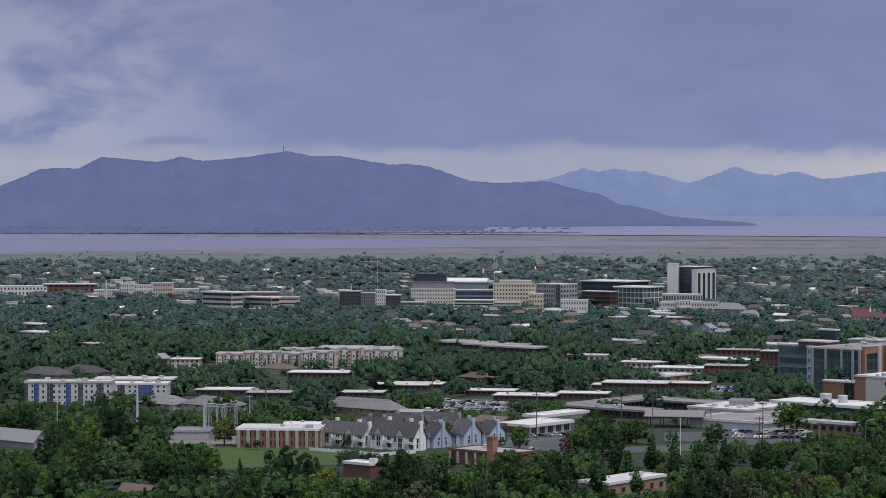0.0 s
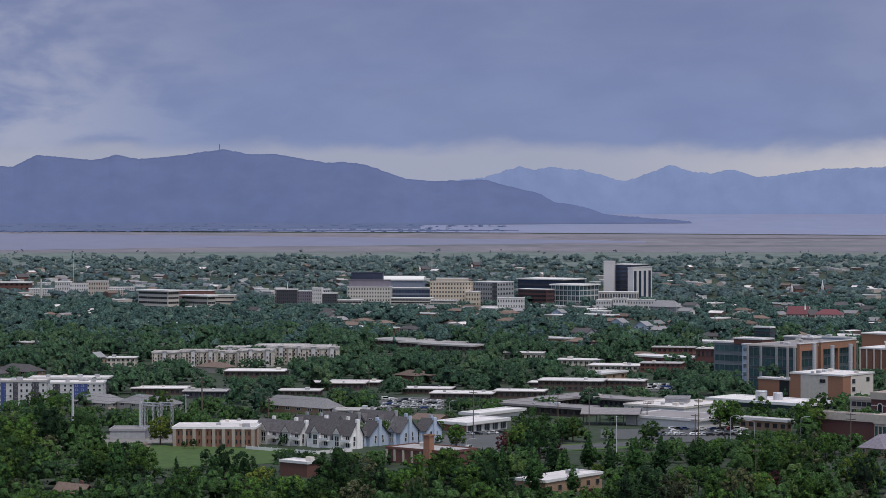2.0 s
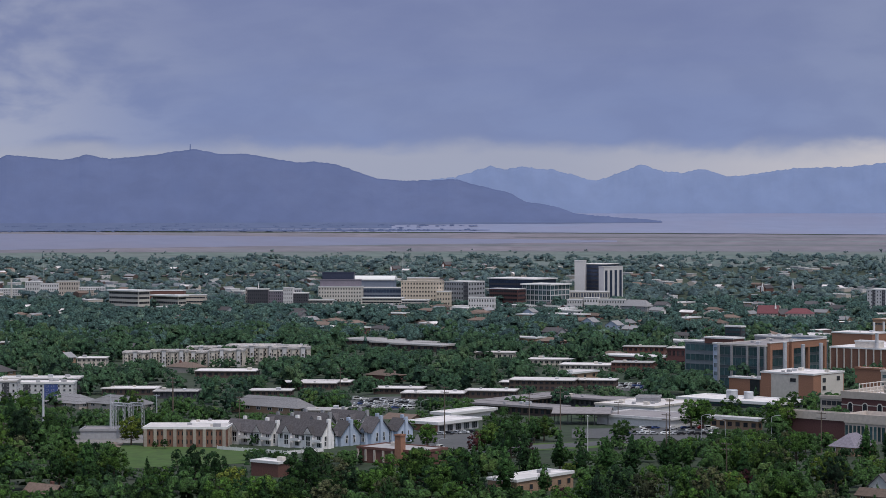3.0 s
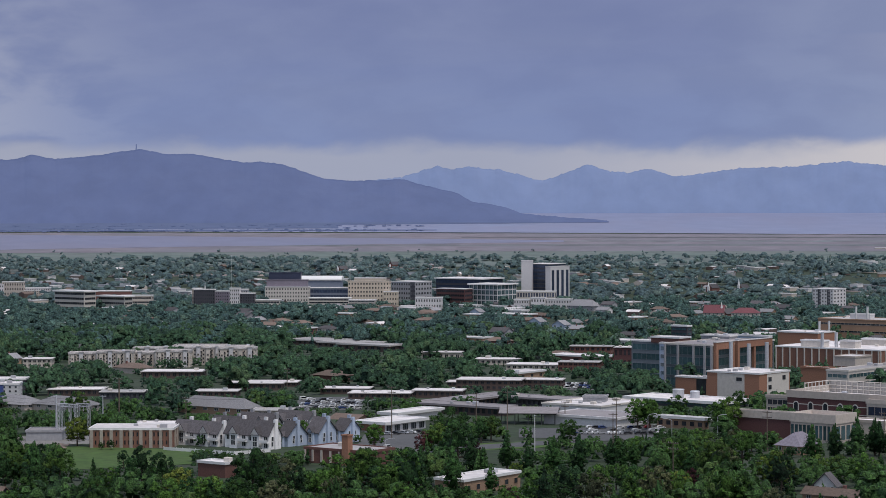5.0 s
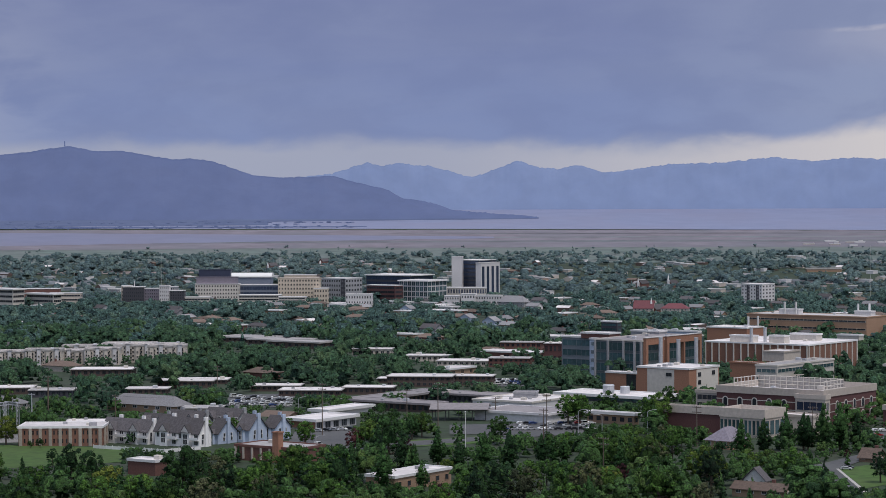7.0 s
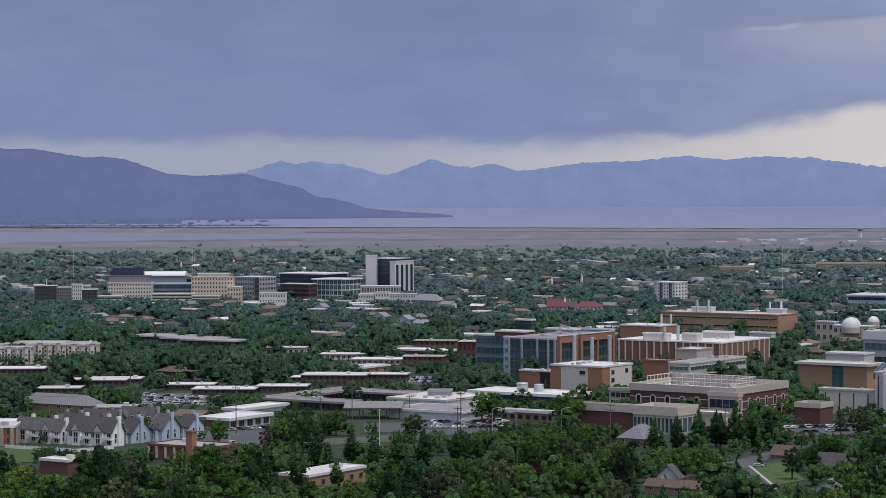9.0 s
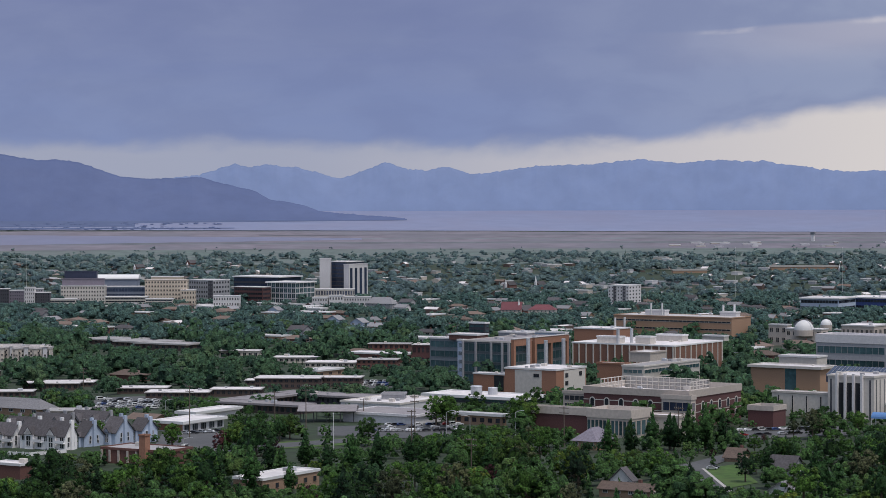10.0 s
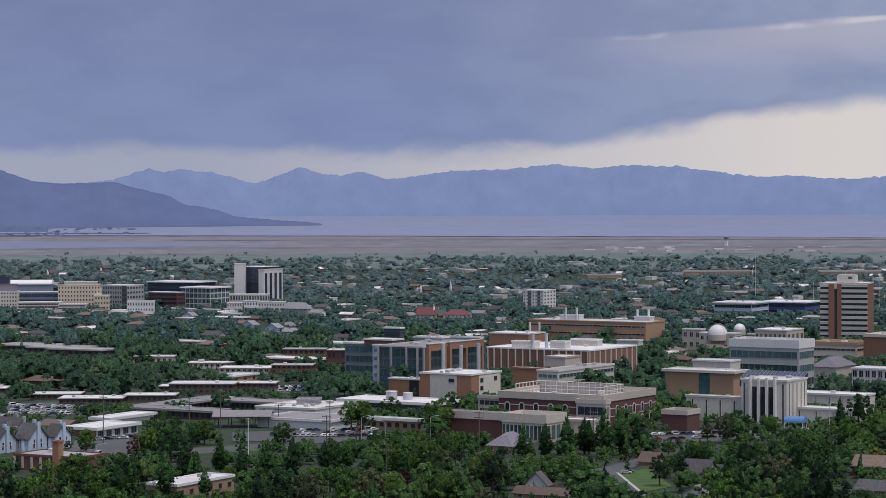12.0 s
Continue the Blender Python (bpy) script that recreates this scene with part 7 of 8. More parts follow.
wire(-7.44, 781, 14.0, -11.78, 793, 13.0)
wire(-4.34, 776, 18.9, -2.72, 774, 12.5)
wire(-2.72, 774, 12.9, -0.26, 773, 14.0)
wire(2.29, 774, 15.9, 4.36, 776, 13.6)
wire(4.36, 776, 13.6, 7.78, 782, 11.4)
wire(2.29, 774, 15.5, -0.26, 773, 14.0)
house("house", "small white gabled house with dark roof", "house", 13.08, 595, 6.1, 2.5, 2.3, 2.9, "white_wall", "dark_shingle", along='y', bays=(3, 1), chimney=False, seen=1.5, floors=1)
house("house", "low tan house with brown shallow roof", "house", 13.53, 571, 14.1, 4.9, 2.0, 1.4, "tan_wall", "brown_shingle", bays=(4, 1), chimney=True, seen=3)
house("house", "house with dark blue-grey gable roof", "house", 16.96, 633, 7.5, 7.8, 1.8, 3.1, "grey_wall", "dark_shingle", bays=(2, 2), chimney=False, seen=4)
house("house", "brown brick house with dark fascia", "house", 21.56, 646, 13.1, 7.9, 2.8, 2.5, "red_brick", "brown_shingle", bays=(4, 1), seen=4)
house("house", "tan house with low shingle roof", "house", 21.42, 580, 9.4, 7.0, 3.1, 2.0, "tan_wall", "dark_shingle", bays=(4, 1), seen=4)
house("house", "brown house with shallow gable roof", "house", 15.73, 671, 5.3, 6.3, 1.3, 2.3, "tan_wall", "brown_shingle", bays=(2, 1), seen=2)
house("house", "white garage with grey roof", "house", 16.96, 584, 6.1, 4.3, 1.1, 2.0, "white_wall", "grey_shingle", bays=(1, 1), seen=2, along='y')
house("house", "dark house with brown roof beneath trees", "house", -7.21, 588, 10.4, 3.9, 1.4, 1.7, "dark_wall", "brown_shingle", bays=(2, 1), seen=3)
church_spire(-2.16, 2480, 25.0)
church_spire(10.45, 2004, 15.0)
church_spire(10.83, 2792, 16.1)
church_spire(10.10, 2791, 12.0)
church_spire(-8.72, 3141, 7.5)
church_spire(1.05, 3350, 9.7)
church_spire(18.16, 3259, 10.9)
church_spire(2.32, 3488, 6.7)
radio_mast(-3.89, 4866, 218.1, 230.6)
control_tower(17.47, 4175, 17.0)
long_wall(18.06, 3328, 96, 6.4)
long_wall(21.15, 3334, 88, 6.4)
long_wall(14.91, 3225, 47, 5.4)
flat_block("hangar", "long low pale hangar beside the airfield", "hangar", 14.83, 4094, 7, 16.0, 2.2, style="none", roof="grey_roof", wall="white_wall", turn=10.0, seen=1, group="airfield hangars")
flat_block("hangar", "long low pale hangar beside the airfield", "hangar", 18.00, 4061, 17, 16.0, 2.2, style="none", roof="white_roof", wall="beige_wall", turn=10.0, seen=1, group="airfield hangars")
flat_block("hangar", "long low pale hangar beside the airfield", "hangar", 17.91, 4063, 18, 16.0, 2.2, style="none", roof="grey_roof", wall="white_wall", turn=10.0, seen=1, group="airfield hangars")
flat_block("hangar", "long low pale hangar beside the airfield", "hangar", 14.88, 4061, 17, 16.0, 2.2, style="none", roof="grey_roof", wall="beige_wall", turn=10.0, seen=1, group="airfield hangars")
flat_block("hangar", "long low pale hangar beside the airfield", "hangar", 15.47, 4112, 18, 16.0, 2.2, style="none", roof="white_roof", wall="white_wall", turn=10.0, seen=1, group="airfield hangars")
flat_block("hangar", "long low pale hangar beside the airfield", "hangar", 20.10, 4128, 15, 16.0, 2.2, style="none", roof="grey_roof", wall="beige_wall", turn=10.0, seen=1, group="airfield hangars")
flat_block("hangar", "long low pale hangar beside the airfield", "hangar", 16.12, 4115, 10, 16.0, 2.2, style="none", roof="grey_roof", wall="white_wall", turn=10.0, seen=1, group="airfield hangars")
flat_block("hangar", "long low pale hangar beside the airfield", "hangar", 19.89, 4136, 10, 16.0, 2.2, style="none", roof="white_roof", wall="beige_wall", turn=10.0, seen=1, group="airfield hangars")
flat_block("hangar", "long low pale hangar beside the airfield", "hangar", 16.22, 4099, 14, 16.0, 2.2, style="none", roof="grey_roof", wall="white_wall", turn=10.0, seen=1, group="airfield hangars")
flat_block("hangar", "long low pale hangar beside the airfield", "hangar", 15.24, 4115, 17, 16.0, 2.2, style="none", roof="grey_roof", wall="beige_wall", turn=10.0, seen=1, group="airfield hangars")
flat_block("hangar", "long low pale hangar beside the airfield", "hangar", 17.38, 4088, 15, 16.0, 2.2, style="none", roof="white_roof", wall="white_wall", turn=10.0, seen=1, group="airfield hangars")
flat_block("hangar", "long low pale hangar beside the airfield", "hangar", 16.21, 4133, 19, 16.0, 2.2, style="none", roof="grey_roof", wall="beige_wall", turn=10.0, seen=1, group="airfield hangars")
flat_block("hangar", "long low pale hangar beside the airfield", "hangar", 16.01, 4105, 17, 16.0, 2.2, style="none", roof="grey_roof", wall="white_wall", turn=10.0, seen=1, group="airfield hangars")
flat_block("hangar", "long low pale hangar beside the airfield", "hangar", 18.06, 4128, 7, 16.0, 2.2, style="none", roof="white_roof", wall="beige_wall", turn=10.0, seen=1, group="airfield hangars")
flat_block("hangar", "long low pale hangar beside the airfield", "hangar", 14.78, 4129, 19, 16.0, 2.2, style="none", roof="grey_roof", wall="white_wall", turn=10.0, seen=1, group="airfield hangars")
flat_block("hangar", "long low pale hangar beside the airfield", "hangar", 14.27, 4074, 19, 16.0, 2.2, style="none", roof="grey_roof", wall="beige_wall", turn=10.0, seen=1, group="airfield hangars")
flat_block("hangar", "long low pale hangar beside the airfield", "hangar", 19.30, 4135, 10, 16.0, 2.2, style="none", roof="white_roof", wall="white_wall", turn=10.0, seen=1, group="airfield hangars")
flat_block("hangar", "long low pale hangar beside the airfield", "hangar", 19.59, 4055, 18, 16.0, 2.2, style="none", roof="grey_roof", wall="beige_wall", turn=10.0, seen=1, group="airfield hangars")
flat_block("hangar", "long low pale hangar beside the airfield", "hangar", 16.14, 4053, 10, 16.0, 2.2, style="none", roof="grey_roof", wall="white_wall", turn=10.0, seen=1, group="airfield hangars")
flat_block("hangar", "long low pale hangar beside the airfield", "hangar", 14.85, 4109, 6, 16.0, 2.2, style="none", roof="white_roof", wall="beige_wall", turn=10.0, seen=1, group="airfield hangars")
flat_block("hangar", "long low pale hangar beside the airfield", "hangar", 15.30, 4045, 14, 16.0, 2.2, style="none", roof="grey_roof", wall="white_wall", turn=10.0, seen=1, group="airfield hangars")
flat_block("hangar", "long low pale hangar beside the airfield", "hangar", 15.42, 4129, 7, 16.0, 2.2, style="none", roof="grey_roof", wall="beige_wall", turn=10.0, seen=1, group="airfield hangars")

# houses of the town, built once for each kind and repeated along the streets
HOMES = []
for i, (W, D, H, rise, wl, rf, hip, lab) in enumerate((
        (14, 9, 3.2, 2.4, "tan_wall", "grey_shingle", False, "low brick house with grey shingle gable roof"),
        (16, 10, 3.2, 2.2, "red_brick", "brown_shingle", True, "red brick bungalow with brown hipped roof"),
        (12, 9, 5.4, 2.6, "white_wall", "grey_shingle", False, "white two-storey house with grey gable roof"),
        (15, 9, 3.0, 2.0, "cream_wall", "dark_shingle", True, "cream bungalow with dark hipped roof"),
        (13, 10, 5.2, 2.8, "grey_wall", "dark_shingle", False, "grey sided house with dark gable roof"),
        (11, 9, 3.4, 3.0, "pale_blue", "grey_shingle", False, "pale blue cottage with grey gable roof"),
        (18, 10, 3.2, 2.2, "beige_wall", "brown_shingle", True, "long beige house with brown hipped roof"))):
    hob = house("house", lab, "house", -40.0 - i, 1000, W, D, H, rise, wl, rf, "x" if i % 2 == 0 else "y", 0, None, "houses of the town", (2, 1), i % 3 == 0, 1, hip)
    HOMES.append([hob, W, D, H, rise, False])
for i, (W, D, H, wl, lab) in enumerate(((22, 11, 3.4, "tan_wall", "low tan building with white flat roof"), (30, 12, 5.6, "beige_wall", "beige walk-up block with white flat roof"),
                                        (18, 14, 4.0, "white_wall", "white commercial box with white flat roof"), (34, 14, 4.4, "red_brick", "long red brick building with white flat roof"))):
    hob = flat_block("flat_roofed_building", lab, "low building", -50.0 - i, 1000, W, D, H, wall=wl, floors=1 if H < 5 else 2, bays=(3, 1), style="pane", units=1, wfrac=0.3, fascia=0.3, group="flat-roofed buildings of the town")
    HOMES.append([hob, W, D, H, 0.6, False])
home_rng = random.Random(21)
count = tries = 0
while count < 175 and tries < 9000:
    tries += 1
    az, r = home_rng.uniform(-12.3, 22.8), math.sqrt(home_rng.uniform(1090 ** 2, 2480 ** 2))
    if az < -1.0 and home_rng.random() < 0.72:
        continue
    pick = home_rng.choices(range(11), (5, 5, 1, 4, 4, 0.8, 4, 2.5, 1.2, 1.2, 1.6))[0]
    hob, W, D, H, rise, used = HOMES[pick]
    x, y = spot(az, r)
    cx, cy = x - W / 2 * 0.77, y + D / 2 * 0.77
    if not free_of(cx, cy, max(W, D) * 0.55) or any(in_area(x, y, q) for q in KEEP_CLEAR):
        continue
    z = ground_z(x, y)
    if tall_enough(x, y, H + rise) < H + rise:
        continue
    spin = home_rng.choice((0, 0, 90, 180))
    m = pose(x, y, z, 0, 0, -GRID + spin)
    if not used:
        hob.matrix_basis = m
        HOMES[pick][5] = True
    else:
        copy_thing(hob, m)
    FOOT.append((m.inverted(), W, D, 1.0))
    half = math.degrees(math.hypot(W, D) * 0.45 / r)
    if home_rng.random() < 0.65:
        reserve(az - half, az + half * 0.6, r - 3, z + H * home_rng.uniform(0.8, 1.3))
    count += 1

# barns and sheds out on the plain
BARNS = []
for i, (W, D, H, wl, rf) in enumerate(((15, 10, 3.6, "white_wall", "white_roof"), (22, 12, 4.0, "beige_wall", "white_roof"), (13, 9, 3.4, "grey_wall", "grey_roof"))):
    bob = flat_block("shed", ("white", "beige", "grey")[i] + " flat-roofed shed out on the plain", "shed", -60.0 - i, 1000, W, D, H, wall=wl, roof=rf, style="none", group="sheds on the plain")
    BARNS.append([bob, False])
barn_rng = random.Random(77)
for i in range(120):
    az, r = barn_rng.uniform(-12, 22.5), barn_rng.uniform(2560, 3700)
    if az < 8 and r > 3300:
        continue
    x, y = spot(az, r)
    b = barn_rng.choices(BARNS, (4, 2, 2))[0]
    m = pose(x, y, ground_z(x, y), 0, 0, -GRID + barn_rng.choice((0, 90)))
    if b[1]:
        copy_thing(b[0], m)
    else:
        b[0].matrix_basis = m
        b[1] = True
    reserve(az - 0.25, az + 0.25, r - 4, ground_z(x, y) + 2.0)

# ---------------------------------------------------------------- trees
def leaf_cloud(rng, lobes, count, size, up=0.35):
    """Leaf clumps as small quads on the skin of several rounded masses. Returns corners, four to a clump, and the way each clump faces."""
    lob = np.array(lobes, float)
    weight = lob[:, 3] * lob[:, 3]
    pick = rng.choice(len(lob), count, p=weight / weight.sum())
    d = rng.normal(size=(count, 3))
    d[:, 2] += 0.25
    d /= np.linalg.norm(d, axis=1)[:, None]
    rad = rng.uniform(0.70, 1.06, count)[:, None]
    c = lob[pick, :3] + d * rad * np.stack([lob[pick, 3], lob[pick, 3], lob[pick, 4]], 1)
    nrm = d + rng.normal(scale=0.30, size=(count, 3))
    nrm[:, 2] += up
    nrm /= np.linalg.norm(nrm, axis=1)[:, None]
    t = np.cross(nrm, rng.normal(size=(count, 3)))
    t /= np.linalg.norm(t, axis=1)[:, None]
    b = np.cross(nrm, t)
    s = (size * rng.uniform(0.6, 1.35, count))[:, None]
    k = rng.uniform(0.55, 1.0, count)[:, None]
    soft = d + rng.normal(scale=0.18, size=(count, 3)) + np.array([0, 0, 0.15])
    soft /= np.linalg.norm(soft, axis=1)[:, None]
    return np.stack([c + t * s, c + b * s * k, c - t * s * 0.9, c - b * s * k], 1).reshape(-1, 3), np.repeat(soft, 4, axis=0)


def lump(lobe, rng, middle, scale=0.9):
    """The leafy bulk of one mass: an uneven dome of nine faces, open beneath, lit as part of the crown round its middle. Returns corners and facing ways."""
    cx, cy, cz, rw, rh = lobe
    turn = rng.uniform(0, 6.28)
    rings = [[(0.0, 0.0, 1.0)]]
    for tilt, start in ((0.62, 0.0), (1.75, 0.52)):
        rings.append([(math.sin(tilt) * math.cos(turn + start + k * math.pi / 3), math.sin(tilt) * math.sin(turn + start + k * math.pi / 3), math.cos(tilt)) for k in range(6)])
    pts = np.array([p for r in rings for p in r])
    grow = rng.uniform(0.78, 1.18, 13)[:, None]
    co = np.array([cx, cy, cz]) + pts * grow * np.array([rw, rw, rh]) * scale
    way = co - np.array(middle)
    way /= np.linalg.norm(way, axis=1)[:, None] + 1e-6
    way = 0.62 * pts + 0.38 * way + rng.normal(scale=0.10, size=(13, 3))
    way /= np.linalg.norm(way, axis=1)[:, None]
    idx = [(0, 1, 2, 3), (0, 3, 4, 5), (0, 5, 6, 1)] + [(1 + k, 7 + k, 7 + (k + 1) % 6, 1 + (k + 1) % 6) for k in range(6)]
    idx = [i for q in idx for i in q]
    return co[idx], way[idx]


def join_clouds(items):
    return np.concatenate([i[0] for i in items]), np.concatenate([i[1] for i in items])


def broad_lobes(rng, h, w, n):
    """The masses of a broad crown: a core, then smaller masses round it in rising turns, each at its own reach."""
    out = [(0, 0, h * 0.52, w * 0.30, h * 0.33)]
    for i in range(n):
        f = (i + 0.5) / n
        a = 2.4 * i + rng.uniform(-0.35, 0.35)
        z = 0.24 + 0.62 * f + rng.uniform(-0.05, 0.05)
        girth = math.sin(math.pi * min(0.96, max(0.12, (z - 0.08) / 0.92))) ** 0.7
        reach = w * 0.40 * girth * rng.uniform(0.72, 1.08)
        s = w * 0.56 / math.sqrt(n) * rng.uniform(0.72, 1.28)
        out.append((reach * math.cos(a), reach * math.sin(a), h * z, s, s * rng.uniform(0.75, 1.0)))
    out.append((rng.uniform(-0.08, 0.08) * w, rng.uniform(-0.08, 0.08) * w, h * 0.87, w * 0.17, h * 0.12))
    return out


def spire_lobes(rng, h, w, n, low=0.12):
    out = []
    for i in range(n):
        f = i / (n - 1)
        z = h * (low + (0.93 - low) * f)
        s = w * 0.5 * (1 - f) ** 0.75 * rng.uniform(0.75, 1.05) + w * 0.06
        a = rng.uniform(0, 6.28)
        out.append((s * 0.3 * math.cos(a), s * 0.3 * math.sin(a), z, s * 0.85, h / n * 1.3))
    return out


def poplar_lobes(rng, h, w, n):
    out = []
    for i in range(n):
        f = i / (n - 1)
        z = h * (0.14 + 0.78 * f)
        s = w * 0.5 * (math.sin(math.pi * (0.22 + 0.72 * f))) * rng.uniform(0.8, 1.1) + w * 0.04
        a = rng.uniform(0, 6.28)
        out.append((s * 0.2 * math.cos(a), s * 0.2 * math.sin(a), z, s * 0.86, h / n * 1.2))
        for k in range(2):
            a += 2.1 + rng.uniform(-0.4, 0.4)
            out.append((s * 0.72 * math.cos(a), s * 0.72 * math.sin(a), z + h * rng.uniform(-0.03, 0.03), s * 0.42, h / n * rng.uniform(0.7, 1.0)))
    return out


def quads_mesh(name, cloud, mat):
    co, nrm = cloud
    n = len(co) // 4
    me = bpy.data.meshes.new(name)
    me.vertices.add(len(co))
    me.vertices.foreach_set("co", np.ascontiguousarray(co, np.float32).ravel())
    me.loops.add(len(co))
    me.loops.foreach_set("vertex_index", np.arange(len(co), dtype=np.int32))
    me.polygons.add(n)
    me.polygons.foreach_set("loop_start", np.arange(0, len(co), 4, dtype=np.int32))
    me.polygons.foreach_set("loop_total", np.full(n, 4, np.int32))
    me.update(calc_edges=True)
    me.validate()
    me.polygons.foreach_set("use_smooth", np.ones(n, bool))
    me.normals_split_custom_set_from_vertices(nrm.tolist())
    me.materials.append(M[mat])
    return me


def trunk_mesh(rng, h, lobes, thick):
    bm = bmesh.new()
    tube(bm, 0, 0, -1.5, h * 0.42, thick, thick * 0.7, 7)
    tube(bm, 0, 0, h * 0.42, h * 0.8, thick * 0.7, thick * 0.2, 6)
    for lx, ly, lz, _, _ in lobes[1:8]:
        rod(bm, (0, 0, h * 0.28 + 0.25 * (lz - h * 0.28)), (lx * 0.85, ly * 0.85, lz), thick * 0.28, 4)
    return bm


def make_tree(seed, kind, h, w, count, size, leaf, label):
    rng = np.random.default_rng(seed)
    if kind == "broad":
        lobes = broad_lobes(rng, h, w, 40)
    elif kind == "spire":
        lobes = spire_lobes(rng, h, w, 13)
    else:
        lobes = poplar_lobes(rng, h, w, 8)
    ob = tagged(new("tree" if kind == "broad" else "conifer_tree" if kind == "spire" else "columnar_tree"), label, "tree")
    part("trunk", trunk_mesh(rng, h, lobes if kind == "broad" else lobes[:1], 0.028 * h ** 1.0 + 0.05), "bark", ob)
    bulk = [lump(l, rng, (0, 0, h * 0.5), 0.74) for l in lobes]
    crown = new("crown", quads_mesh("crown", join_clouds([leaf_cloud(rng, lobes, count, size, 0.35 if kind == "broad" else 0.1)] + bulk), leaf))
    crown.parent = ob
    return [ob, h, w, False]


KINDS = [
    make_tree(11, "broad", 12.0, 10.5, 1050, 0.215, "leaf", "full green broadleaf tree with an uneven crown"),
    make_tree(12, "broad", 10.0, 10.0, 1000, 0.21, "leaf", "spreading green broadleaf tree with an uneven crown"),
    make_tree(13, "broad", 14.0, 11.0, 1150, 0.225, "leaf_dark", "tall dark green broadleaf tree"),
    make_tree(14, "broad", 8.0, 8.5, 850, 0.195, "leaf_light", "bright yellow-green broadleaf tree"),
    make_tree(15, "broad", 11.0, 9.5, 950, 0.21, "leaf_olive", "olive grey-green broadleaf tree with a loose crown"),
    make_tree(16, "broad", 8.0, 7.0, 700, 0.19, "leaf_red", "dark plum-red leaved tree"),
    make_tree(17, "poplar", 13.0, 6.0, 1050, 0.195, "leaf_column", "dark green columnar tree"),
    make_tree(18, "poplar", 11.5, 5.4, 950, 0.185, "leaf_column", "dark green columnar tree"),
    make_tree(19, "spire", 13.0, 6.6, 1050, 0.21, "leaf_dark", "dark pointed spruce tree"),
    make_tree(20, "broad", 13.0, 12.0, 1150, 0.22, "leaf", "broad rounded green tree"),
]


def plant(kind, x, y, h, spin, group="trees of the near streets"):
    """Stand one of the near trees at a place; the first of a kind is moved there, the others are copies."""
    proto = KINDS[kind]
    s = h / proto[1]
    m = pose(x, y, ground_z(x, y), 0, 0, spin) @ Matrix.Diagonal((s, s, s, 1))
    if not proto[3]:
        proto[0].matrix_basis = m
        proto[3] = True
        tagged(proto[0], group=group)
        return proto[0]
    for k in (proto[0],):
        ob = k.copy()
        scene.collection.objects.link(ob)
        ob.matrix_basis = m
        for c in k.children:
            cc = c.copy()
            scene.collection.objects.link(cc)
            cc.parent = ob
    tagged(ob, group=group)
    return ob


TAKEN = []


def crowd(x, y, gap):
    for px, py, g in TAKEN:
        if abs(px - x) < 14 and abs(py - y) < 14 and (px - x) ** 2 + (py - y) ** 2 < (0.5 * (g + gap)) ** 2:
            return True
    return False


reserve(10.69, 16.07, 692, ground_z(0, 695) + 2.0)
reserve(4.90, 8.55, 645, ground_z(0, 648) + 3.0)
reserve(16.62, 18.60, 717, ground_z(0, 720) + 4.0)
spin_rng = random.Random(3)


def tree_at(kind, az, r, h):
    x, y = spot(az, r)
    while not free_of(x, y, -1.0) and r > 540:
        r -= 6
        x, y = spot(az, r)
    plant(kind, x, y, h, spin_rng.uniform(0, 360))
    TAKEN.append((x, y, KINDS[kind][2] * h / KINDS[kind][1] * 0.8))


# trees that stand out: kind, bearing, distance, height
tree_at(8, 20.16, 796, 11.8)
tree_at(2, -9.24, 664, 14.9)
tree_at(0, -8.70, 659, 16.2)
tree_at(2, -9.58, 642, 12.2)
tree_at(9, 1.70, 598, 11.5)
tree_at(0, 2.65, 596, 11.4)
tree_at(0, 1.88, 719, 8.4)
tree_at(9, 0.91, 588, 10.7)
tree_at(0, 1.67, 588, 12.1)
tree_at(2, -10.45, 616, 10.0)
tree_at(9, 8.59, 796, 11.0)
tree_at(9, 8.55, 814, 9.9)
tree_at(9, 9.25, 829, 10.4)
tree_at(0, 10.49, 778, 13.6)
tree_at(9, 10.77, 891, 8.2)
tree_at(9, -7.96, 859, 11.3)
tree_at(9, -5.30, 868, 10.4)
tree_at(0, -8.36, 881, 9.7)
tree_at(7, 5.11, 653, 10.2)
tree_at(7, 5.61, 627, 8.8)
tree_at(6, 6.25, 626, 11.6)
tree_at(6, 6.87, 634, 11.5)
tree_at(7, 3.77, 595, 12.4)
tree_at(7, 4.72, 593, 7.8)
tree_at(7, 2.72, 608, 9.1)
tree_at(6, 7.65, 650, 9.2)
tree_at(6, 8.21, 659, 7.4)
tree_at(7, 12.51, 682, 11.0)
tree_at(6, 13.05, 693, 10.5)
tree_at(7, 13.58, 705, 11.7)
tree_at(6, 14.00, 709, 11.1)
tree_at(6, 11.98, 634, 6.9)
tree_at(7, 14.48, 699, 14.5)
tree_at(7, 14.87, 707, 14.3)
tree_at(7, 15.29, 711, 10.9)
tree_at(7, 14.11, 707, 10.4)
tree_at(8, 14.50, 560, 10.7)
tree_at(8, 16.36, 628, 10.8)
tree_at(8, 9.59, 623, 11.6)
tree_at(8, 20.17, 820, 11.2)
tree_at(8, 7.93, 656, 8.0)
tree_at(3, 11.67, 596, 11.1)
tree_at(3, 9.36, 583, 6.8)
tree_at(5, 5.16, 547, 6.3)
tree_at(5, 3.06, 693, 8.0)
tree_at(5, 15.04, 681, 2.9)
tree_at(9, 3.78, 706, 14.5)
tree_at(0, 3.44, 692, 10.7)
tree_at(9, 8.30, 795, 11.3)
tree_at(0, 10.21, 803, 10.3)
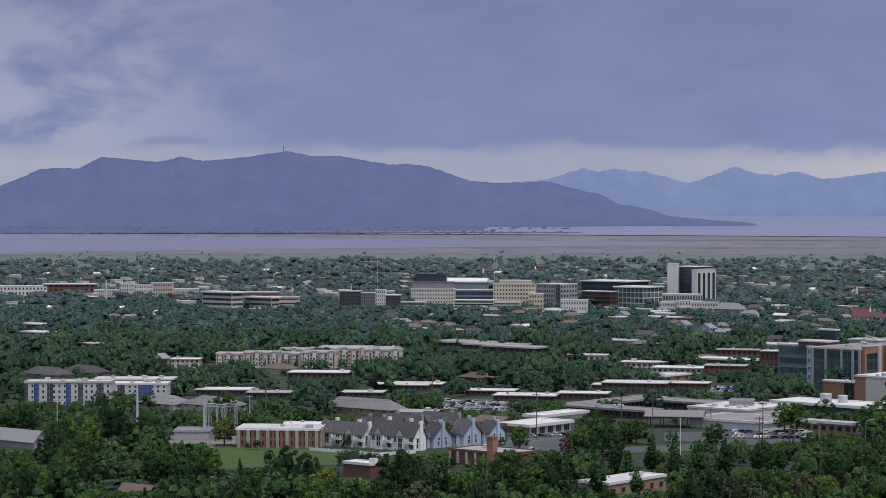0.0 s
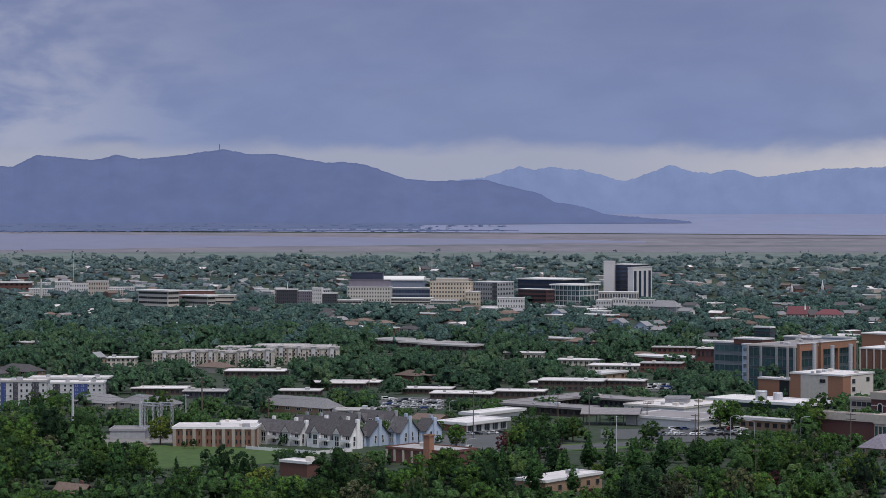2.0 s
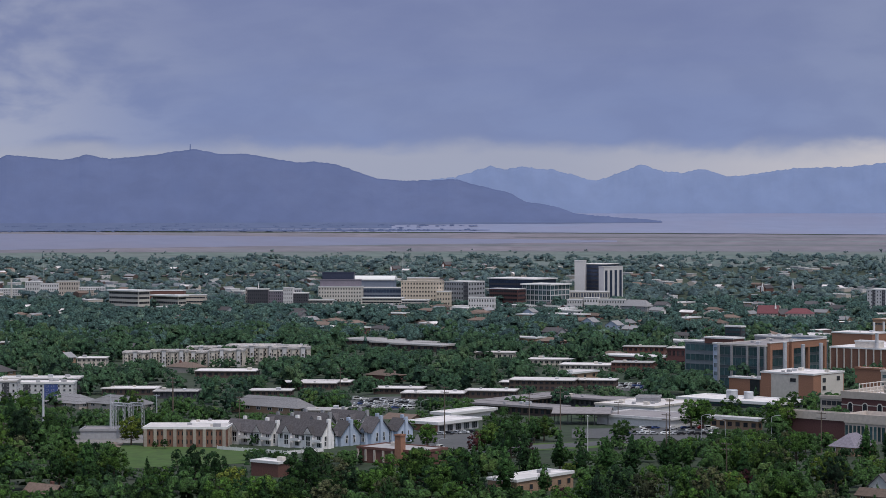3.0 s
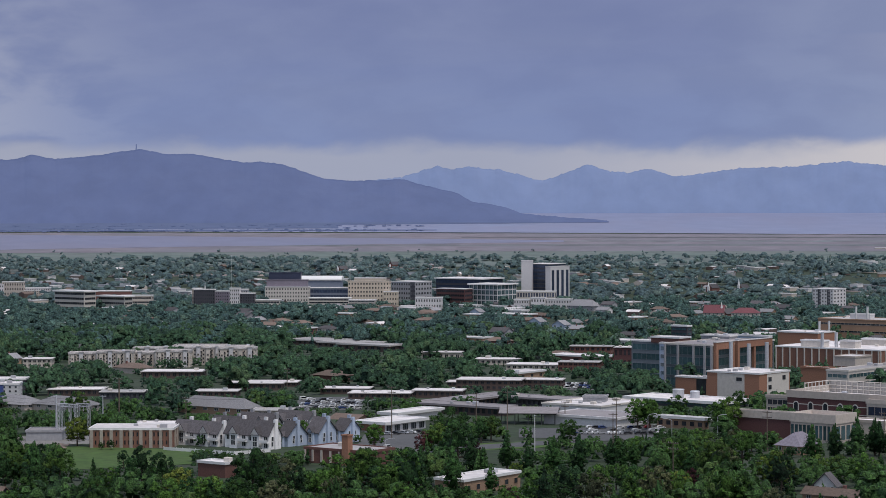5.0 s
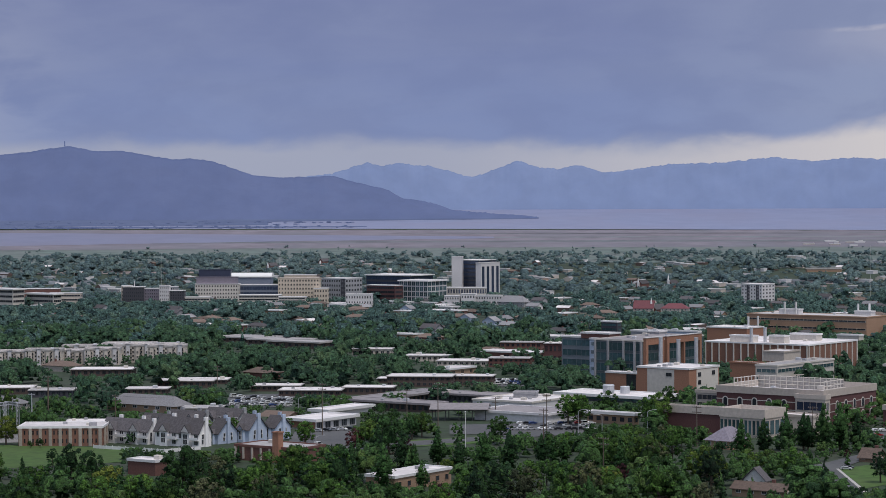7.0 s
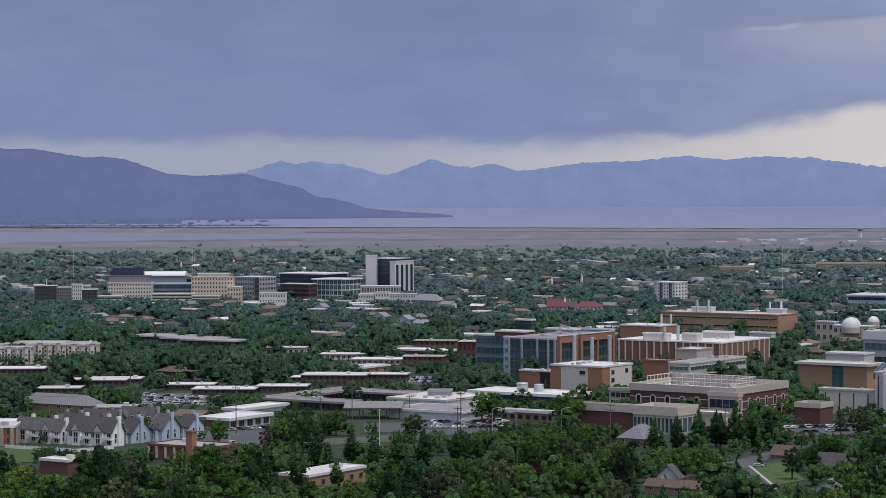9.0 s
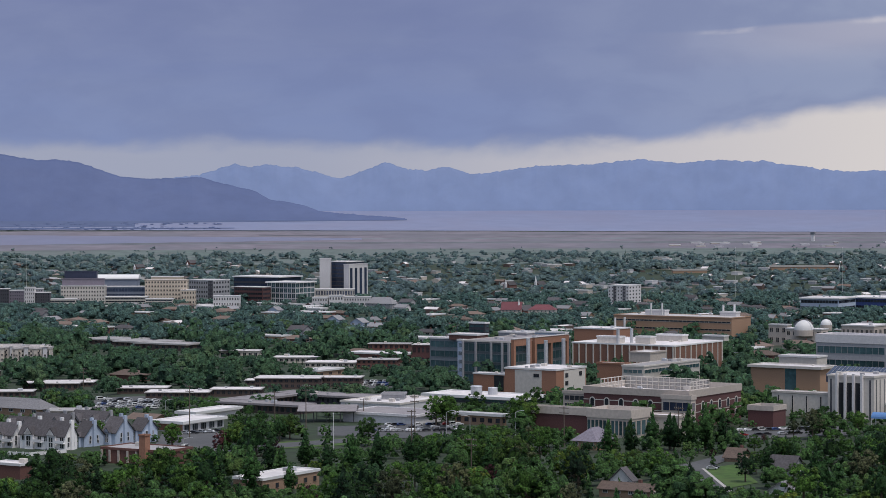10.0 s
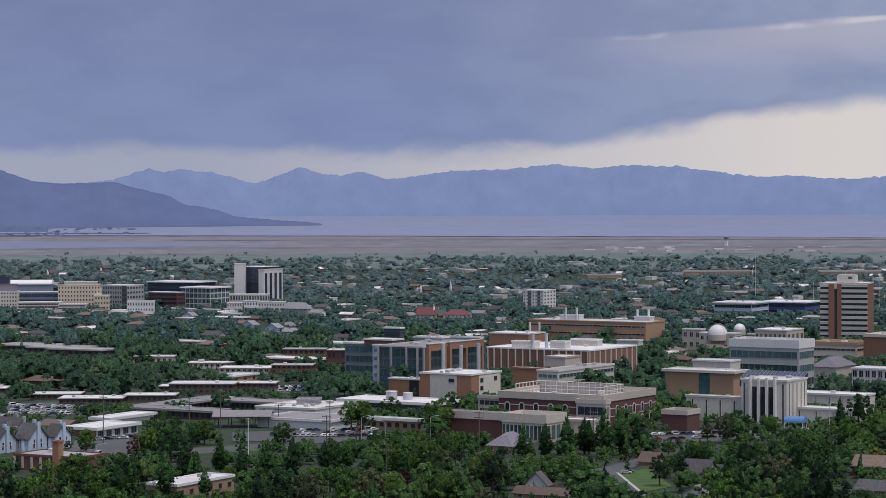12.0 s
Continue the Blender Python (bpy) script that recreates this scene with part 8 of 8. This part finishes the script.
tree_at(9, 6.65, 725, 9.2)
tree_at(0, 1.85, 731, 7.1)
tree_at(4, 8.74, 539, 12.6)
tree_at(4, 7.23, 535, 11.5)
tree_at(4, 11.61, 525, 9.2)
tree_at(9, 10.49, 543, 13.3)
tree_at(0, 10.83, 661, 11.0)
tree_at(9, 9.53, 629, 10.8)
tree_at(2, 19.12, 607, 14.9)
tree_at(2, 15.83, 615, 8.5)
tree_at(9, 17.90, 629, 13.6)
tree_at(9, 17.73, 766, 10.1)
tree_at(0, 17.23, 538, 12.7)
tree_at(0, 19.23, 555, 10.2)
tree_at(9, 20.17, 646, 8.8)
tree_at(2, 20.61, 781, 15.2)
tree_at(9, 13.69, 605, 10.3)
tree_at(2, 13.77, 562, 7.1)
tree_at(0, 1.56, 583, 12.7)
tree_at(0, 2.33, 571, 10.5)
tree_at(9, 3.22, 545, 7.9)
tree_at(4, 0.90, 545, 9.4)
tree_at(8, -4.96, 634, 6.2)
tree_at(2, -3.79, 610, 11.7)
tree_at(2, -3.30, 603, 10.4)
tree_at(0, -5.76, 608, 11.9)
tree_at(2, -6.22, 615, 12.1)
tree_at(9, -6.84, 611, 12.5)
tree_at(2, -7.07, 605, 10.9)
tree_at(3, -2.89, 569, 9.3)
tree_at(9, -1.10, 562, 14.8)
tree_at(8, -4.45, 577, 7.0)
tree_at(6, -4.07, 576, 8.2)
tree_at(8, -3.64, 570, 8.7)
tree_at(4, -4.97, 552, 8.9)
tree_at(0, -6.62, 556, 9.4)
tree_at(2, -5.88, 580, 9.3)
tree_at(4, -0.40, 571, 11.6)
tree_at(2, -4.10, 593, 10.2)
tree_at(0, -2.08, 548, 9.4)
tree_at(0, -5.47, 765, 2.7)
tree_at(0, -5.27, 760, 3.0)
tree_at(1, -4.53, 740, 3.3)
tree_at(1, -4.76, 741, 2.5)

rng = random.Random(5)
placed = 0
tries = 0
while placed < 270 and tries < 9000:
    tries += 1
    az, r = rng.uniform(-12.0, 22.5), math.sqrt(rng.uniform(505 ** 2, 790 ** 2))
    x, y = spot(az, r)
    # darker trees and conifers on the left, fresher ones on the right
    kind = rng.choices(range(10), (6, 5, 9, 0.7, 3, 1.4, 2, 2, 4, 5) if az < 2 else (9, 8, 6, 2.5, 4, 1.2, 2, 2, 3, 8))[0]
    want = KINDS[kind][1] * rng.uniform(0.75, 1.2)
    h = tall_enough(x, y, want)
    if h < 2.6 or not free_of(x, y, 1.5) or any(in_area(x, y, q) for q in KEEP_CLEAR):
        continue
    gap = KINDS[kind][2] * h / KINDS[kind][1] * 0.62
    if crowd(x, y, gap):
        continue
    TAKEN.append((x, y, gap))
    plant(kind, x, y, h, rng.uniform(0, 360))
    placed += 1


def woods(name, label, r0, r1, number, hmin, hmax, leafs, size, mat, seed, lobes=5, bulk=0.95, az0=-12.6, az1=23.2, dens=None, broaden=1.0):
    """Many trees too far to count, as one mass of leaf clumps over dark stems."""
    g, rnd = np.random.default_rng(seed), random.Random(seed)
    forms = []
    for i in range(7):
        lob = broad_lobes(g, 1.0, 0.95, lobes) if i < 5 else spire_lobes(g, 1.0, 0.5, lobes // 2 + 3)
        forms.append(join_clouds([leaf_cloud(g, lob, leafs, size, 0.4)] + [lump(l, g, (0, 0, 0.45), bulk) for l in lob]))
    got, ways, tries = [], [], 0
    while len(got) < number and tries < number * 6:
        tries += 1
        az, r = rnd.uniform(az0, az1), math.sqrt(rnd.uniform(r0 * r0, r1 * r1))
        x, y = spot(az, r)
        if dens and rnd.random() > dens(az, r, x, y):
            continue
        h = tall_enough(x, y, hmin + (hmax - hmin) * rnd.random() ** 1.3)
        if h < 2.2 or not free_of(x, y, 0.0) or any(in_area(x, y, q) for q in KEEP_CLEAR):
            continue
        a = rnd.uniform(0, 6.28)
        f = forms[rnd.choices(range(7), (4, 4, 4, 4, 4, 1.2, 1.2))[0]]
        wide = broaden * rnd.uniform(0.85, 1.25)
        rot = np.array([[math.cos(a) * wide, -math.sin(a) * wide, 0], [math.sin(a) * wide, math.cos(a) * wide, 0], [0, 0, 1]])
        got.append(f[0] @ rot.T * h + np.array([x, y, ground_z(x, y) - 0.12 * h]))
        ways.append(f[1] @ rot.T)
    ob = new(name, quads_mesh(name, (np.concatenate(got), np.concatenate(ways)), mat))
    return tagged(ob, label, "trees", kind="stuff")


def patchy(az, r, x, y):
    return 0.50 + 0.9 * max(0.0, 0.5 + noise.noise(Vector((x * 0.006, y * 0.006, 3.0))))


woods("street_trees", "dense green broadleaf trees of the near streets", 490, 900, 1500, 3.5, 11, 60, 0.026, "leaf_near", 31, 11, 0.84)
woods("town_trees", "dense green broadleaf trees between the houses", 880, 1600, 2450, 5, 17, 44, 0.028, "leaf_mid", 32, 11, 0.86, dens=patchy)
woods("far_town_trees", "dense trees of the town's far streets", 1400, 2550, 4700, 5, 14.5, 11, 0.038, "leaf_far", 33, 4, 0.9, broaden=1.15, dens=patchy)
woods("plain_trees", "trees between the fields of the plain, tinted blue for haze", 2480, 3780, 4600, 5, 12, 4, 0.05, "leaf_plain_haze", 34, 2, broaden=1.4, dens=lambda a, r, x, y: max(0.10, patchy(a, r, x, y) * 1.9 - 0.35 - (r - 2520) / 3600))
woods("shore_trees", "thin dark line of trees by the lake", 3700, 4060, 230, 3, 6, 3, 0.06, "leaf_plain_haze", 35, 3, broaden=1.1, dens=lambda a, r, x, y: 0.9 if noise.noise(Vector((a * 1.2, 1, 1))) > 0.1 else 0.05)
woods("far_shore_trees", "low trees on the far shore, haze painted as a glow", 4480, 4660, 300, 1.6, 3.2, 2, 0.06, "shore_haze", 36, 2, az0=-12.6, az1=3.0, broaden=4.0, dens=lambda a, r, x, y: 1.0 if (r < 4520 or 4590 < r < 4610) and r < 4700 - 14 * (a + 2) else 0.05)


def far_roofs(number, seed):
    """Roofs of the far streets that show between the trees, too many to count: low gabled houses and flat sheds in one mesh."""
    rnd = random.Random(seed)
    bm = bmesh.new()
    for i in range(number):
        az, r = rnd.uniform(-12.4, 22.9), math.sqrt(rnd.uniform(1450 ** 2, 3500 ** 2))
        x, y = spot(az, r)
        z = ground_z(x, y)
        if not free_of(x, y, 9):
            continue
        W, D, H = rnd.uniform(9, 20), rnd.uniform(8, 11), rnd.uniform(2.6, 4.6)
        turn = Matrix.Translation((x, y, z)) @ Matrix.Rotation(-radians(GRID + rnd.choice((0, 90))), 4, "Z")
        rise = rnd.choice((0.3, 2.0, 2.6, 2.2))
        roof = rnd.choice((2, 3, 4, 2))
        lo = [bm.verts.new(turn @ Vector(p)) for p in ((-W / 2, -D / 2, -2), (W / 2, -D / 2, -2), (W / 2, D / 2, -2), (-W / 2, D / 2, -2))]
        hi = [bm.verts.new(turn @ Vector(p)) for p in ((-W / 2, -D / 2, H), (W / 2, -D / 2, H), (W / 2, D / 2, H), (-W / 2, D / 2, H))]
        top = [bm.verts.new(turn @ Vector(p)) for p in ((-W / 2, 0, H + rise), (W / 2, 0, H + rise))]
        wall = rnd.choice((0, 1, 1))
        for q in ((lo[0], lo[1], hi[1], hi[0]), (lo[2], lo[3], hi[3], hi[2]), (lo[1], lo[2], hi[2], top[1], hi[1]), (lo[3], lo[0], hi[0], top[0], hi[3])):
            bm.faces.new(q).material_index = wall
        for q in ((hi[0], hi[1], top[1], top[0]), (hi[2], hi[3], top[0], top[1])):
            bm.faces.new(q).material_index = 4 if rise < 1 else roof
    bmesh.ops.recalc_face_normals(bm, faces=bm.faces)
    ob = new("far_houses", mesh_of("far_houses", bm, ["beige_wall", "dull_brick", "grey_shingle", "brown_shingle", "white_roof"]))
    return tagged(ob, "small pale and brown roofs of far houses among trees", "houses", kind="stuff")


far_roofs(330, 91)
